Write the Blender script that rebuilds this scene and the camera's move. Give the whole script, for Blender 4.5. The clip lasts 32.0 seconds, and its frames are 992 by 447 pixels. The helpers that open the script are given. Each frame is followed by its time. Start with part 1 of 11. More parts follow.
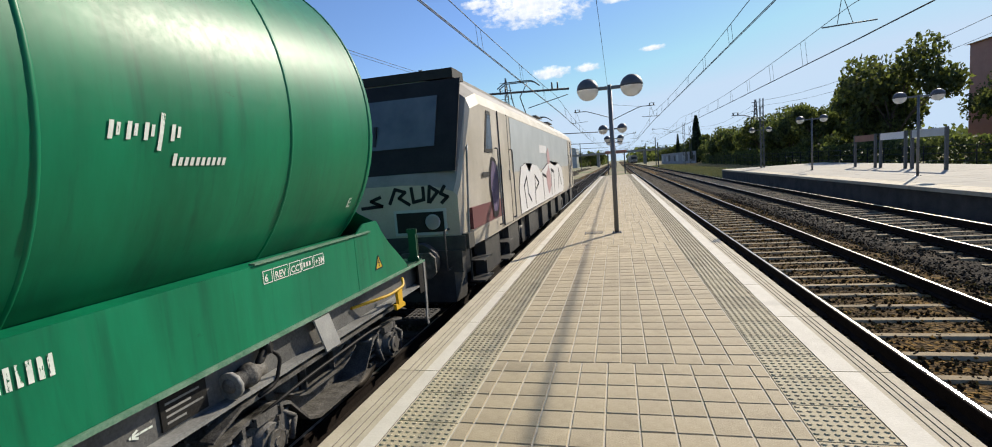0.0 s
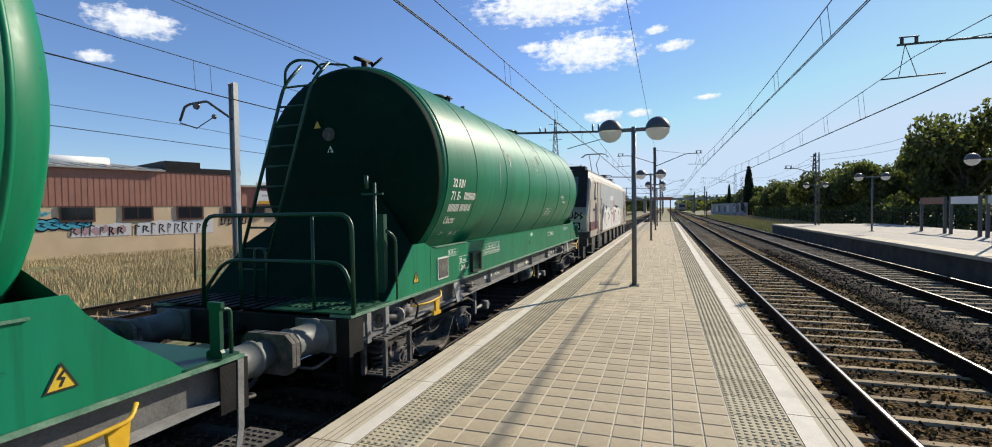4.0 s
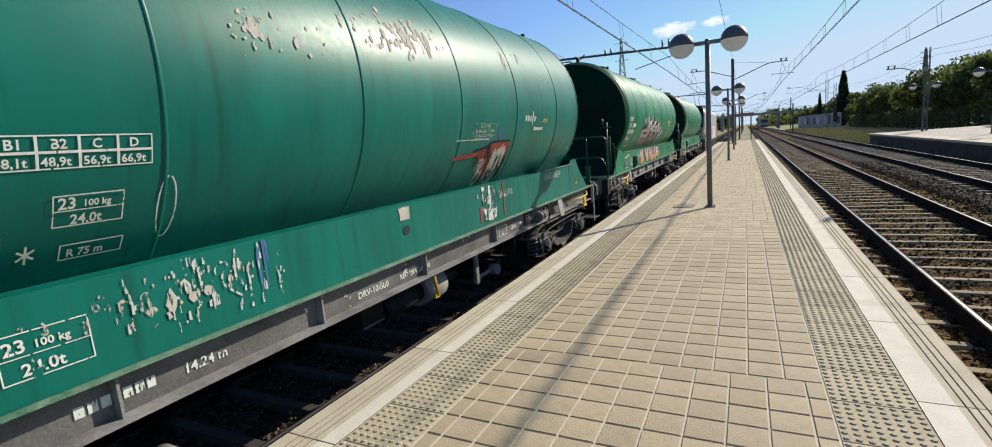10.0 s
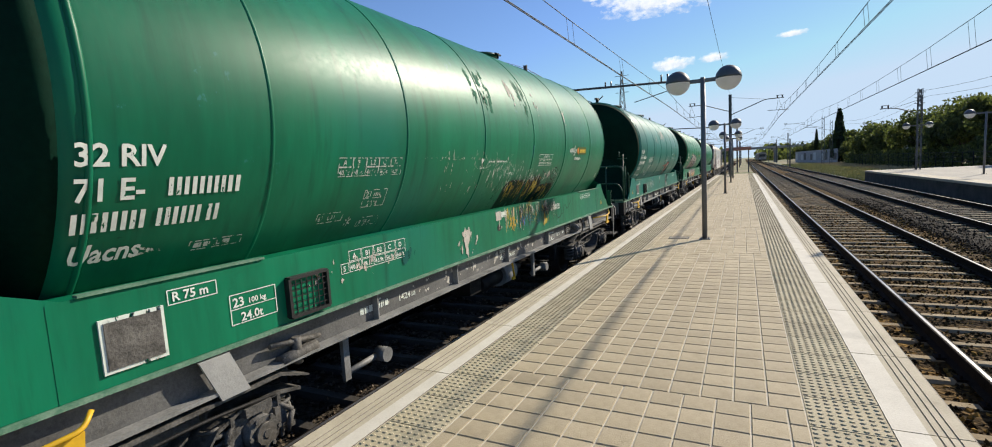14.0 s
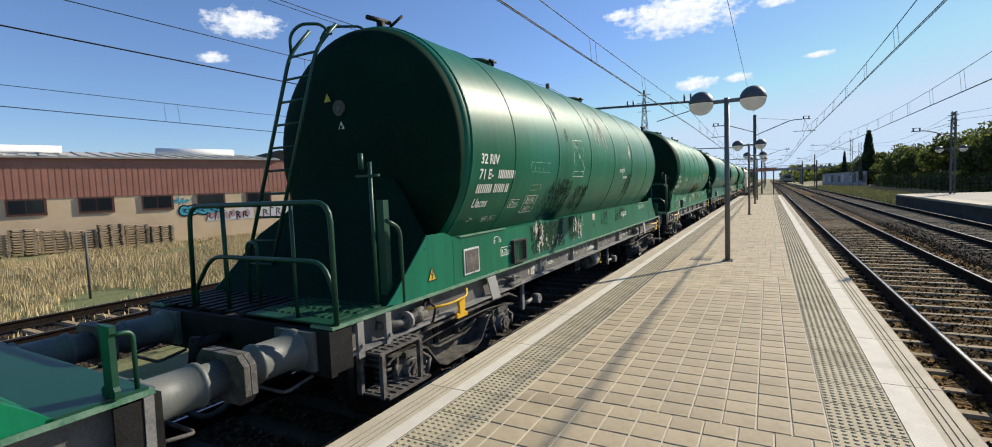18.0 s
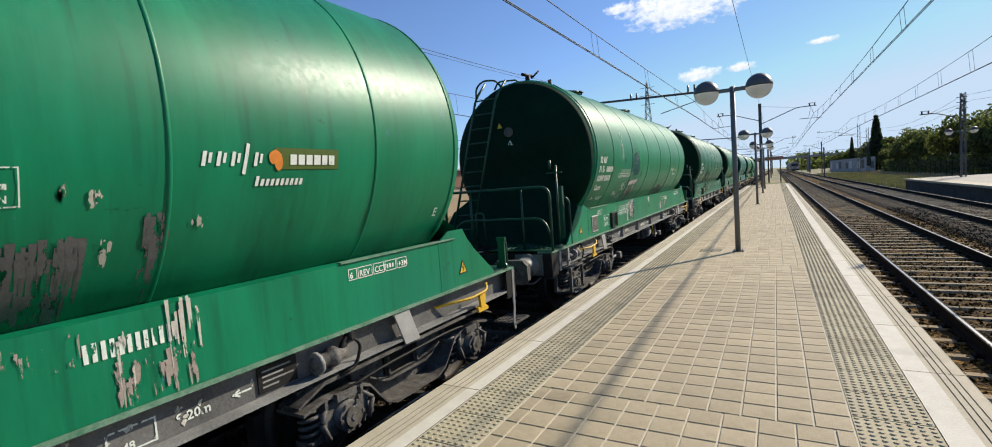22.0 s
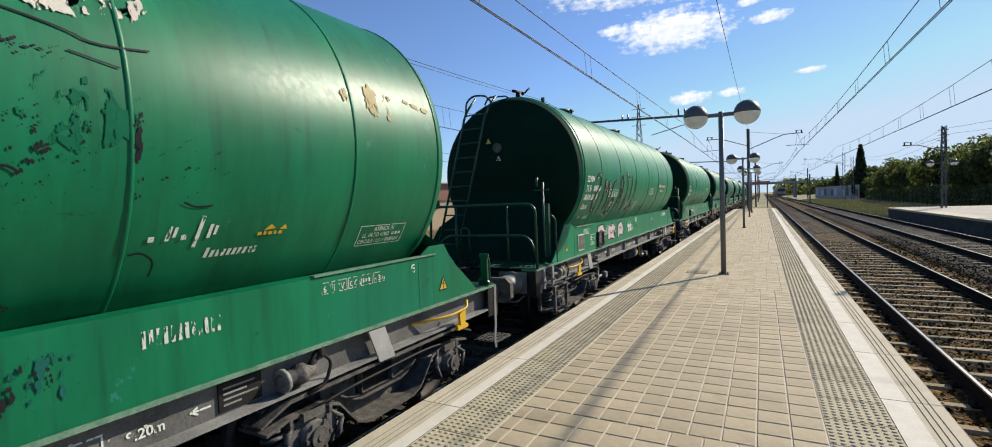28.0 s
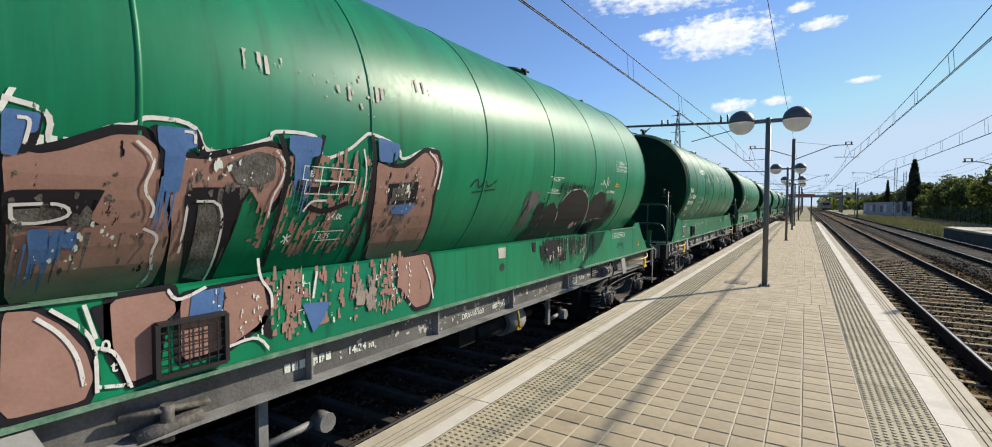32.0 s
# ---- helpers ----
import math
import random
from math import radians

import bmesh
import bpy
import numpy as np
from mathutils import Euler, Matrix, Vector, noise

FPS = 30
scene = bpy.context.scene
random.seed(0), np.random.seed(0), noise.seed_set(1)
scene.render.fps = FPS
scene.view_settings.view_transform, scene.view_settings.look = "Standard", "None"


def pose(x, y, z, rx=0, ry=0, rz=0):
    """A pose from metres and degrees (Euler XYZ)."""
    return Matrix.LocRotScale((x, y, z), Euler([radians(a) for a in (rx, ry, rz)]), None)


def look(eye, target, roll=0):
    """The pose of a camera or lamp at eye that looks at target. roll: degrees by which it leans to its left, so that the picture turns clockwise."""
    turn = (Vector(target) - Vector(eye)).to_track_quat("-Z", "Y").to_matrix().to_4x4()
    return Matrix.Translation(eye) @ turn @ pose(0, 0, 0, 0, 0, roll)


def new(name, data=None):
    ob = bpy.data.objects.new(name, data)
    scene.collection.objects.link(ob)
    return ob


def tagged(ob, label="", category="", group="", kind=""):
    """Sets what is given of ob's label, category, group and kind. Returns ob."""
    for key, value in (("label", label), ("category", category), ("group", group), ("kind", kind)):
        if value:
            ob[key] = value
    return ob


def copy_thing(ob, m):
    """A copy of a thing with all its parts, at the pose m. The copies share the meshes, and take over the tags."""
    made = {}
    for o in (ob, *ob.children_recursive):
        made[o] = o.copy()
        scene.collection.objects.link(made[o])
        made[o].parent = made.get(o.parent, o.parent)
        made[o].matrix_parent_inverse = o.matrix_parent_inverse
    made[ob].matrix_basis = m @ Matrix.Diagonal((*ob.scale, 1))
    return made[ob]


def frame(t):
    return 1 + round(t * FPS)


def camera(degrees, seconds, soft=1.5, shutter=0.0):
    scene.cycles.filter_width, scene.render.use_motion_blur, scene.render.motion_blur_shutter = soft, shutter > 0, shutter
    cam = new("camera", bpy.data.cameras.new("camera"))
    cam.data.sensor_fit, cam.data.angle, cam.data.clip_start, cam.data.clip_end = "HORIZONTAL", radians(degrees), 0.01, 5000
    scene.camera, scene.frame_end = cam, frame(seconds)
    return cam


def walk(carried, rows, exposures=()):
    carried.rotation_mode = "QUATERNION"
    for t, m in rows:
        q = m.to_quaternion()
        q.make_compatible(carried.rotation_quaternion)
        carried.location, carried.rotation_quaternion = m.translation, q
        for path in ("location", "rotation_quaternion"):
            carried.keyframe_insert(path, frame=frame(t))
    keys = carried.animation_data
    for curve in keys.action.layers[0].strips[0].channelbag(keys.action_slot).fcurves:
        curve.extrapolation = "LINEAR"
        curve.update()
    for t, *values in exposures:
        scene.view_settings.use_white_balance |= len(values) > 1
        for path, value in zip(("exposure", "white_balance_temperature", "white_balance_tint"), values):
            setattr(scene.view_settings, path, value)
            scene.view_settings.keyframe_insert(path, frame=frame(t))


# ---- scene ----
cam = camera(90.20, 32.0, 1.0)
PATH = [
    (0.0, pose(-0.588, -0.409, 1.590, 83.81, 4.49, 13.68)),
    (0.5, pose(-0.365, -0.043, 1.551, 84.09, 2.63, 16.01)),
    (1.0, pose(-0.321, 0.259, 1.539, 83.72, 1.34, 16.76)),
    (1.5, pose(-0.216, 0.365, 1.575, 84.26, 1.70, 18.25)),
    (2.0, pose(-0.097, 0.407, 1.579, 86.42, 0.69, 18.30)),
    (2.5, pose(-0.076, 0.407, 1.583, 86.72, 0.10, 18.22)),
    (3.0, pose(-0.063, 0.408, 1.586, 87.61, 0.18, 18.13)),
    (3.5, pose(-0.068, 0.406, 1.587, 88.33, 0.42, 18.42)),
    (5.5, pose(-0.058, 0.399, 1.589, 88.24, 1.50, 20.49)),
    (6.0, pose(-0.046, 0.395, 1.586, 88.32, 1.71, 20.91)),
    (6.5, pose(-0.042, 0.394, 1.583, 88.20, 1.81, 21.93)),
    (7.0, pose(-0.044, 0.389, 1.579, 87.82, 1.66, 22.49)),
    (7.5, pose(-0.043, 0.378, 1.584, 87.63, 1.62, 22.75)),
    (8.0, pose(-0.043, 0.356, 1.581, 87.25, 1.39, 22.88)),
    (8.5, pose(-0.035, 0.325, 1.569, 87.16, 1.75, 22.88)),
    (9.0, pose(-0.020, 0.285, 1.568, 85.06, 1.75, 26.14)),
    (9.5, pose(-0.022, 0.224, 1.572, 81.22, 3.34, 28.14)),
    (10.0, pose(-0.028, 0.155, 1.568, 81.02, 4.83, 26.43)),
    (10.5, pose(-0.053, 0.101, 1.568, 83.26, 2.07, 26.11)),
    (11.0, pose(-0.034, 0.067, 1.579, 83.45, 1.49, 25.70)),
    (11.5, pose(0.007, 0.042, 1.593, 83.67, 1.42, 27.04)),
    (12.0, pose(0.063, 0.025, 1.605, 83.74, 1.58, 27.69)),
    (12.5, pose(0.089, 0.013, 1.610, 83.77, 2.41, 27.74)),
    (13.0, pose(0.091, 0.003, 1.609, 83.94, 3.12, 27.16)),
    (13.5, pose(0.074, -0.007, 1.600, 84.19, 3.40, 26.76)),
    (14.0, pose(0.047, -0.012, 1.597, 84.06, 3.32, 26.46)),
    (14.5, pose(0.044, -0.010, 1.599, 83.99, 3.64, 26.29)),
    (16.5, pose(0.043, -0.023, 1.599, 84.76, 3.75, 26.89)),
    (17.0, pose(0.038, -0.026, 1.600, 85.29, 3.49, 28.79)),
    (17.5, pose(0.040, -0.024, 1.599, 85.39, 2.73, 28.84)),
    (18.0, pose(0.048, -0.021, 1.605, 86.06, 2.27, 28.79)),
    (18.5, pose(0.041, -0.016, 1.601, 86.17, 2.21, 28.67)),
    (19.0, pose(0.037, -0.008, 1.598, 86.34, 2.50, 28.62)),
    (19.5, pose(0.031, -0.002, 1.599, 86.22, 2.77, 28.57)),
    (20.0, pose(0.000, -0.000, 1.598, 85.95, 2.96, 28.99)),
    (20.5, pose(0.002, 0.001, 1.594, 85.89, 2.83, 29.37)),
    (21.0, pose(0.009, 0.004, 1.595, 85.84, 3.06, 29.47)),
    (21.5, pose(0.009, 0.003, 1.593, 85.81, 3.52, 29.39)),
    (22.0, pose(0.013, 0.002, 1.593, 85.90, 4.19, 29.38)),
    (22.5, pose(0.014, 0.002, 1.595, 85.63, 4.14, 29.35)),
    (23.0, pose(0.015, 0.001, 1.591, 85.39, 3.70, 29.04)),
    (23.5, pose(0.015, -0.000, 1.590, 85.19, 3.35, 28.71)),
    (24.0, pose(0.007, -0.002, 1.586, 85.44, 3.06, 28.54)),
    (24.5, pose(0.013, -0.002, 1.589, 86.49, 2.70, 28.42)),
    (25.0, pose(0.024, -0.007, 1.589, 86.76, 2.43, 28.41)),
    (25.5, pose(0.028, -0.012, 1.586, 87.08, 2.48, 28.54)),
    (27.5, pose(0.024, 0.011, 1.598, 87.36, 2.41, 28.37)),
    (28.0, pose(0.030, 0.014, 1.604, 87.54, 2.20, 28.28)),
    (28.5, pose(0.026, 0.015, 1.598, 87.80, 2.19, 28.30)),
    (29.0, pose(0.027, 0.013, 1.596, 87.88, 2.31, 28.68)),
    (29.5, pose(0.039, 0.015, 1.596, 87.89, 2.40, 28.80)),
    (30.0, pose(0.045, 0.014, 1.595, 88.10, 2.28, 28.91)),
    (30.5, pose(0.039, 0.014, 1.597, 88.12, 2.12, 28.94)),
    (31.0, pose(0.018, 0.016, 1.590, 88.16, 1.92, 29.67)),
    (31.5, pose(-0.010, 0.019, 1.567, 88.36, -0.22, 31.51)),
    (32.0, pose(-0.037, 0.021, 1.554, 87.76, -0.21, 32.02)),
]
walk(cam, PATH, [(0.0, 0.35), (32.0, 0.35)])

# ------------------------------------------------------------------ light
SUN_AZ = radians(30.5)      # from +y towards +x
SUN_EL = radians(30.5)
world = bpy.data.worlds.new("sky")
scene.world = world
world.use_nodes = True
wn = world.node_tree
sky = wn.nodes.new("ShaderNodeTexSky")
sky.sky_type = "NISHITA"
sky.sun_disc = False
sky.sun_elevation = SUN_EL
sky.sun_rotation = SUN_AZ
sky.air_density, sky.dust_density, sky.ozone_density = 1.05, 0.10, 3.0
wn.nodes["Background"].inputs["Strength"].default_value = 0.088
tint = wn.nodes.new("ShaderNodeMix")
tint.data_type, tint.blend_type = "RGBA", "MULTIPLY"
tint.inputs[0].default_value = 1.0
tint.inputs[7].default_value = (0.91, 1.02, 1.27, 1)
wn.links.new(sky.outputs[0], tint.inputs[6])
haze = wn.nodes.new("ShaderNodeMix")          # the pale blue of a hazy horizon
haze.data_type, haze.blend_type = "RGBA", "DARKEN"
haze.inputs[0].default_value = 1.0
haze.inputs[7].default_value = (5.2, 6.6, 8.3, 1)
wn.links.new(tint.outputs[2], haze.inputs[6])
wn.links.new(haze.outputs[2], wn.nodes["Background"].inputs["Color"])
sun_data = bpy.data.lights.new("sun", "SUN")
sun_data.energy, sun_data.angle, sun_data.color = 5.2, radians(0.53), (1.0, 0.90, 0.74)
sun = new("sun", sun_data)
sun.matrix_world = look((0, 0, 0), (-math.sin(SUN_AZ) * math.cos(SUN_EL), -math.cos(SUN_AZ) * math.cos(SUN_EL), -math.sin(SUN_EL)))


# ------------------------------------------------------------------ materials
class Nodes:
    """Small builder for node materials."""

    def __init__(self, name, rough=0.6, metal=0.0):
        self.m = bpy.data.materials.new(name)
        self.m.use_nodes = True
        self.t = self.m.node_tree
        self.bsdf = self.t.nodes["Principled BSDF"]
        self.bsdf.inputs["Roughness"].default_value = rough
        self.bsdf.inputs["Metallic"].default_value = metal
        self.coord = self.t.nodes.new("ShaderNodeTexCoord")

    def node(self, kind, **inputs):
        n = self.t.nodes.new(kind)
        for k, v in inputs.items():
            self.put(n.inputs[k.replace("_", " ")], v)
        return n

    def put(self, socket, v):
        if hasattr(v, "node"):
            self.t.links.new(v, socket)
        else:
            socket.default_value = v

    def place(self, scale=(1, 1, 1), space="Object", shift=(0, 0, 0)):
        n = self.t.nodes.new("ShaderNodeMapping")
        self.t.links.new(self.coord.outputs[space], n.inputs[0])
        n.inputs["Scale"].default_value = scale
        n.inputs["Location"].default_value = shift
        return n.outputs[0]

    def noise(self, scale, detail=4, rough=0.55, at=None, distort=0.0):
        n = self.node("ShaderNodeTexNoise", Scale=scale, Detail=detail, Roughness=rough, Distortion=distort)
        self.t.links.new(at or self.coord.outputs["Object"], n.inputs["Vector"])
        return n.outputs["Fac"]

    def ramp(self, fac, stops):
        n = self.t.nodes.new("ShaderNodeValToRGB")
        while len(n.color_ramp.elements) < len(stops):
            n.color_ramp.elements.new(0.5)
        for e, (p, c) in zip(n.color_ramp.elements, stops):
            e.position = p
            e.color = (*c, 1) if len(c) == 3 else c
        self.put(n.inputs[0], fac)
        return n.outputs[0]

    def mask(self, fac, lo, hi):
        n = self.t.nodes.new("ShaderNodeMapRange")
        self.put(n.inputs[0], fac)
        n.inputs[1].default_value, n.inputs[2].default_value = lo, hi
        return n.outputs[0]

    def math(self, op, a, b=0.0):
        n = self.t.nodes.new("ShaderNodeMath")
        n.operation = op
        self.put(n.inputs[0], a)
        self.put(n.inputs[1], b)
        return n.outputs[0]

    def mix(self, fac, a, b, blend="MIX"):
        n = self.t.nodes.new("ShaderNodeMix")
        n.data_type, n.blend_type = "RGBA", blend
        self.put(n.inputs[0], fac)
        for s, v in ((n.inputs[6], a), (n.inputs[7], b)):
            self.put(s, v if hasattr(v, "node") else (*v, 1))
        return n.outputs[2]

    def random(self):
        return self.t.nodes.new("ShaderNodeObjectInfo").outputs["Random"]

    def island(self):
        return self.t.nodes.new("ShaderNodeNewGeometry").outputs["Random Per Island"]

    def axis(self, k, space="Object"):
        n = self.t.nodes.new("ShaderNodeSeparateXYZ")
        self.t.links.new(self.coord.outputs[space], n.inputs[0])
        return n.outputs[k]

    def bump(self, height, strength=0.3, distance=0.01):
        n = self.node("ShaderNodeBump", Strength=strength, Distance=distance, Height=height)
        self.t.links.new(n.outputs[0], self.bsdf.inputs["Normal"])

    def worn(self, amount, scale=6.0):
        """Lets the paint below show through in ragged flakes."""
        hole = self.noise(scale, 8, 0.66, self.place((1, 1.7, 0.55), shift=(2.0, amount * 9, 1.0)))
        edge = 0.66 - 0.22 * amount
        mixer = self.t.nodes.new("ShaderNodeMixShader")
        gap = self.t.nodes.new("ShaderNodeBsdfTransparent")
        self.put(mixer.inputs[0], self.mask(hole, edge, edge + 0.02))
        self.t.links.new(self.bsdf.outputs[0], mixer.inputs[1])
        self.t.links.new(gap.outputs[0], mixer.inputs[2])
        self.t.links.new(mixer.outputs[0], self.t.nodes["Material Output"].inputs["Surface"])

    def done(self, colour, rough=None):
        self.put(self.bsdf.inputs["Base Color"], colour if hasattr(colour, "node") else (*colour, 1))
        if rough is not None:
            self.put(self.bsdf.inputs["Roughness"], rough)
        return self.m


def grainy(name, dark, light, scale=8.0, rough=0.7, metal=0.0, bump=0.2, vary=0.0, fine=60.0, worn=0.0, stain=0.0, spec=0.5):
    """Two scales of noise between a dark and a light tone, with fine relief; vary: spread from piece to piece."""
    n = Nodes(name, rough, metal)
    if worn:
        n.worn(worn)
    big = n.noise(scale, 5)
    small = n.noise(fine, 3)
    f = n.math("ADD", n.math("MULTIPLY", big, 0.65), n.math("MULTIPLY", small, 0.35))
    c = n.ramp(n.mask(f, 0.3, 0.7), [(0, dark), (1, light)])
    n.bsdf.inputs["Specular IOR Level"].default_value = spec
    if stain:       # dirt patches that run on from piece to piece
        here = n.t.nodes.new("ShaderNodeNewGeometry").outputs["Position"]
        patch = n.noise(1.1, 7, 0.68, here)
        speck = n.noise(14, 4, 0.7, here)
        dirt = n.math("MAXIMUM", n.mask(patch, 0.54, 0.72), n.math("MULTIPLY", n.mask(speck, 0.66, 0.72), 0.8))
        c = n.mix(n.math("MULTIPLY", dirt, stain), c, [x * 0.30 for x in dark])
    if vary:
        k = n.math("ADD", 1 - vary / 2, n.math("MULTIPLY", n.random(), vary))
        grey = n.node("ShaderNodeCombineColor")
        for i in range(3):
            n.put(grey.inputs[i], k)
        c = n.mix(1.0, c, grey.outputs[0], "MULTIPLY")
    n.bump(small, bump, 0.01)
    return n.done(c)


def plain(name, colour, rough=0.5, metal=0.0, worn=0.0, scale=6.0, spec=0.5):
    n = Nodes(name, rough, metal)
    n.bsdf.inputs["Specular IOR Level"].default_value = spec
    if worn:
        n.worn(worn, scale)
    f = n.noise(25, 4)
    return n.done(n.ramp(n.mask(f, 0.3, 0.7), [(0, [c * 0.88 for c in colour]), (1, [min(1, c * 1.08) for c in colour])]))


def tank_paint(name, base, wear, faded=0.25, rough=0.41):
    """Painted steel of a wagon: rain streaks, faded bands, dust towards dark film, flakes down to primer."""
    n = Nodes(name, rough)
    streak = n.noise(1.0, 9, 0.66, n.place((1.0, 2.2, 0.35)))
    cloud = n.noise(0.55, 4, 0.5)
    fine = n.noise(18, 5, 0.6)
    film = n.noise(3.0, 5, 0.6, n.place((1.0, 3.5, 0.25), shift=(3, 7, 1)))
    d = [c * 0.70 for c in base]
    l = [min(1, c * 1.35) for c in base]
    c = n.ramp(n.mask(streak, 0.3, 0.7), [(0, d), (0.5, base), (1, l)])
    fade = [0.55 * b + 0.45 * v for b, v in zip(base, (0.004, 0.17, 0.14))]
    c = n.mix(n.math("MULTIPLY", n.mask(cloud, 0.52, 0.68), faded * 2.2), c, fade)
    grime = n.math("MULTIPLY", n.mask(film, 0.55, 0.75), 0.45)
    c = n.mix(grime, c, (0.003, 0.032, 0.019))
    # flaked spots: bare primer inside, a rim of older paint
    where = n.noise(0.45, 3, 0.5, n.place((1, 1, 1), shift=(5.3, 1.7, 2.2)))
    flake = n.noise(3.6, 9, 0.72, n.place((1.0, 1.0, 0.8)))
    total = n.math("ADD", flake, n.math("MULTIPLY", where, 0.55))
    edge = 1.10 - 0.17 * wear
    c = n.mix(n.mask(total, edge - 0.02, edge), c, (0.02, 0.16, 0.13))
    c = n.mix(n.mask(total, edge + 0.055, edge + 0.065), c, (0.50, 0.52, 0.46))
    # short dark cracks gathered in patches
    zone = n.noise(0.8, 4, 0.6, n.place((1, 1, 1), shift=(9.1, 4.0, 6.0)))
    crack = n.noise(7.0, 6, 0.7, n.place((1.0, 0.8, 2.4), shift=(1.0, 8.0, 3.0)))
    c = n.mix(n.math("MULTIPLY", n.math("MULTIPLY", n.mask(crack, 0.63, 0.66), n.mask(zone, 0.50, 0.60)), 0.25 + 0.6 * wear), c, (0.004, 0.018, 0.012))
    # pale dust in long runs
    dust = n.noise(2.0, 8, 0.68, n.place((1.0, 5.0, 0.22), shift=(6.0, 2.0, 9.0)))
    c = n.mix(n.math("MULTIPLY", n.mask(dust, 0.58, 0.78), 0.22), c, (0.035, 0.16, 0.10))
    n.bsdf.inputs["Specular IOR Level"].default_value = 0.24
    n.bump(n.math("ADD", n.math("MULTIPLY", total, 0.35), n.math("MULTIPLY", fine, 0.10)), 0.10, 0.006)
    r = n.math("ADD", rough - 0.07, n.math("MULTIPLY", fine, 0.18))
    return n.done(c, r)


GREEN = (0.0022, 0.150, 0.068)
TEAL = (0.0012, 0.128, 0.098)
M = {}
M["green_a"] = tank_paint("paint_green_clean", GREEN, 0.15, 0.15)
M["green_b"] = tank_paint("paint_green_worn", (0.0020, 0.158, 0.071), 0.75, 0.3)
M["teal"] = tank_paint("paint_teal_worn", TEAL, 0.8, 0.3)
M["green_c"] = tank_paint("paint_green_streaked", (0.0020, 0.138, 0.065), 0.9, 0.35)
M["green_d"] = tank_paint("paint_green_dull", (0.0015, 0.112, 0.058), 0.6, 0.40)
M["green_f"] = tank_paint("paint_green_bright", (0.0024, 0.172, 0.076), 0.7, 0.3)
M["green_e"] = tank_paint("paint_green_deep", (0.0018, 0.130, 0.056), 0.8, 0.3)
M["green_part"] = plain("paint_green_metalwork", (0.0020, 0.048, 0.024), 0.45)
M["steel_grey"] = grainy("painted_grey_steel", (0.085, 0.085, 0.082), (0.30, 0.30, 0.285), 4, 0.6, 0.0, 0.2)
M["steel_dark"] = grainy("oily_dark_steel", (0.005, 0.005, 0.005), (0.020, 0.019, 0.018), 7, 0.6, 0.0, 0.3, spec=0.2)
M["steel_mid"] = grainy("dusty_bogie_steel", (0.014, 0.013, 0.012), (0.175, 0.165, 0.148), 9, 0.65, 0.0, 0.45, spec=0.25)
M["grease_brown"] = grainy("greasy_grey_steel", (0.05, 0.044, 0.036), (0.19, 0.175, 0.15), 12, 0.5, 0.2, 0.3)
M["buffer_grey"] = grainy("pale_grey_green_paint", (0.07, 0.078, 0.072), (0.14, 0.15, 0.14), 3, 0.55, 0, 0.1)
M["flange_green"] = grainy("scraped_green_flange", (0.012, 0.11, 0.055), (0.20, 0.30, 0.22), 7, 0.55, 0, 0.2)
# Darker green for the rear ends: their shade is put into the colour.
M["end_shade"] = grainy("shade_toned_green_paint", (0.0010, 0.0115, 0.0065), (0.0022, 0.025, 0.0145), 1.6, 0.75, 0, 0.2, fine=25, spec=0.06)
M["yellow"] = plain("yellow_paint", (0.62, 0.36, 0.012), 0.5)
M["white_paint"] = plain("white_lettering_paint", (0.62, 0.67, 0.60), 0.6, 0.0, 0.46, 15.0)
M["white_crisp"] = plain("fresh_white_lettering_paint", (0.66, 0.70, 0.64), 0.6, 0.0, 0.12, 15.0)
M["sole_grey"] = grainy("weathered_dark_grey_channel", (0.050, 0.050, 0.048), (0.165, 0.162, 0.155), 2.5, 0.65, 0.0, 0.25, spec=0.3)
M["bracket_grey"] = grainy("pale_grey_bracket_paint", (0.24, 0.24, 0.23), (0.36, 0.36, 0.34), 5, 0.6)
M["black_paint"] = plain("black_paint", (0.012, 0.012, 0.013), 0.5)
M["wheel_steel"] = grainy("wheel_steel", (0.02, 0.016, 0.013), (0.06, 0.05, 0.042), 10, 0.6, 0.5, 0.2)
M["rail_rust"] = grainy("rusty_rail_web", (0.006, 0.0045, 0.004), (0.020, 0.014, 0.011), 12, 0.85, 0.0, 0.4, spec=0.1)
n = Nodes("polished_rail_head", 0.34, 0.85)
M["rail_head"] = n.done(n.ramp(n.mask(n.noise(30, 3, 0.5, n.place((1, 0.05, 1))), 0.3, 0.7), [(0, (0.30, 0.28, 0.26)), (1, (0.46, 0.43, 0.40))]))
M["sleeper"] = grainy("concrete_sleeper", (0.20, 0.155, 0.092), (0.40, 0.315, 0.20), 5, 0.9, 0, 0.4, 0.25, spec=0.15)
M["concrete"] = grainy("weathered_concrete", (0.22, 0.21, 0.18), (0.40, 0.38, 0.33), 2.5, 0.9, 0, 0.4)
M["edge_slab"] = grainy("pale_edge_slab", (0.425, 0.39, 0.305), (0.575, 0.53, 0.435), 3.5, 0.85, 0, 0.25, 0.10, stain=0.35)
M["edge_white"] = grainy("white_edge_stripe", (0.52, 0.48, 0.40), (0.66, 0.62, 0.53), 5, 0.8, 0, 0.2, 0.05, stain=0.35)
M["edge_grooved"] = grainy("sandy_edge_slab", (0.38, 0.33, 0.235), (0.53, 0.47, 0.35), 3.5, 0.85, 0, 0.3, 0.10, stain=0.5)
M["wall_dark"] = grainy("mottled_dark_wall", (0.028, 0.025, 0.022), (0.095, 0.086, 0.074), 2.0, 0.95, 0, 0.4)
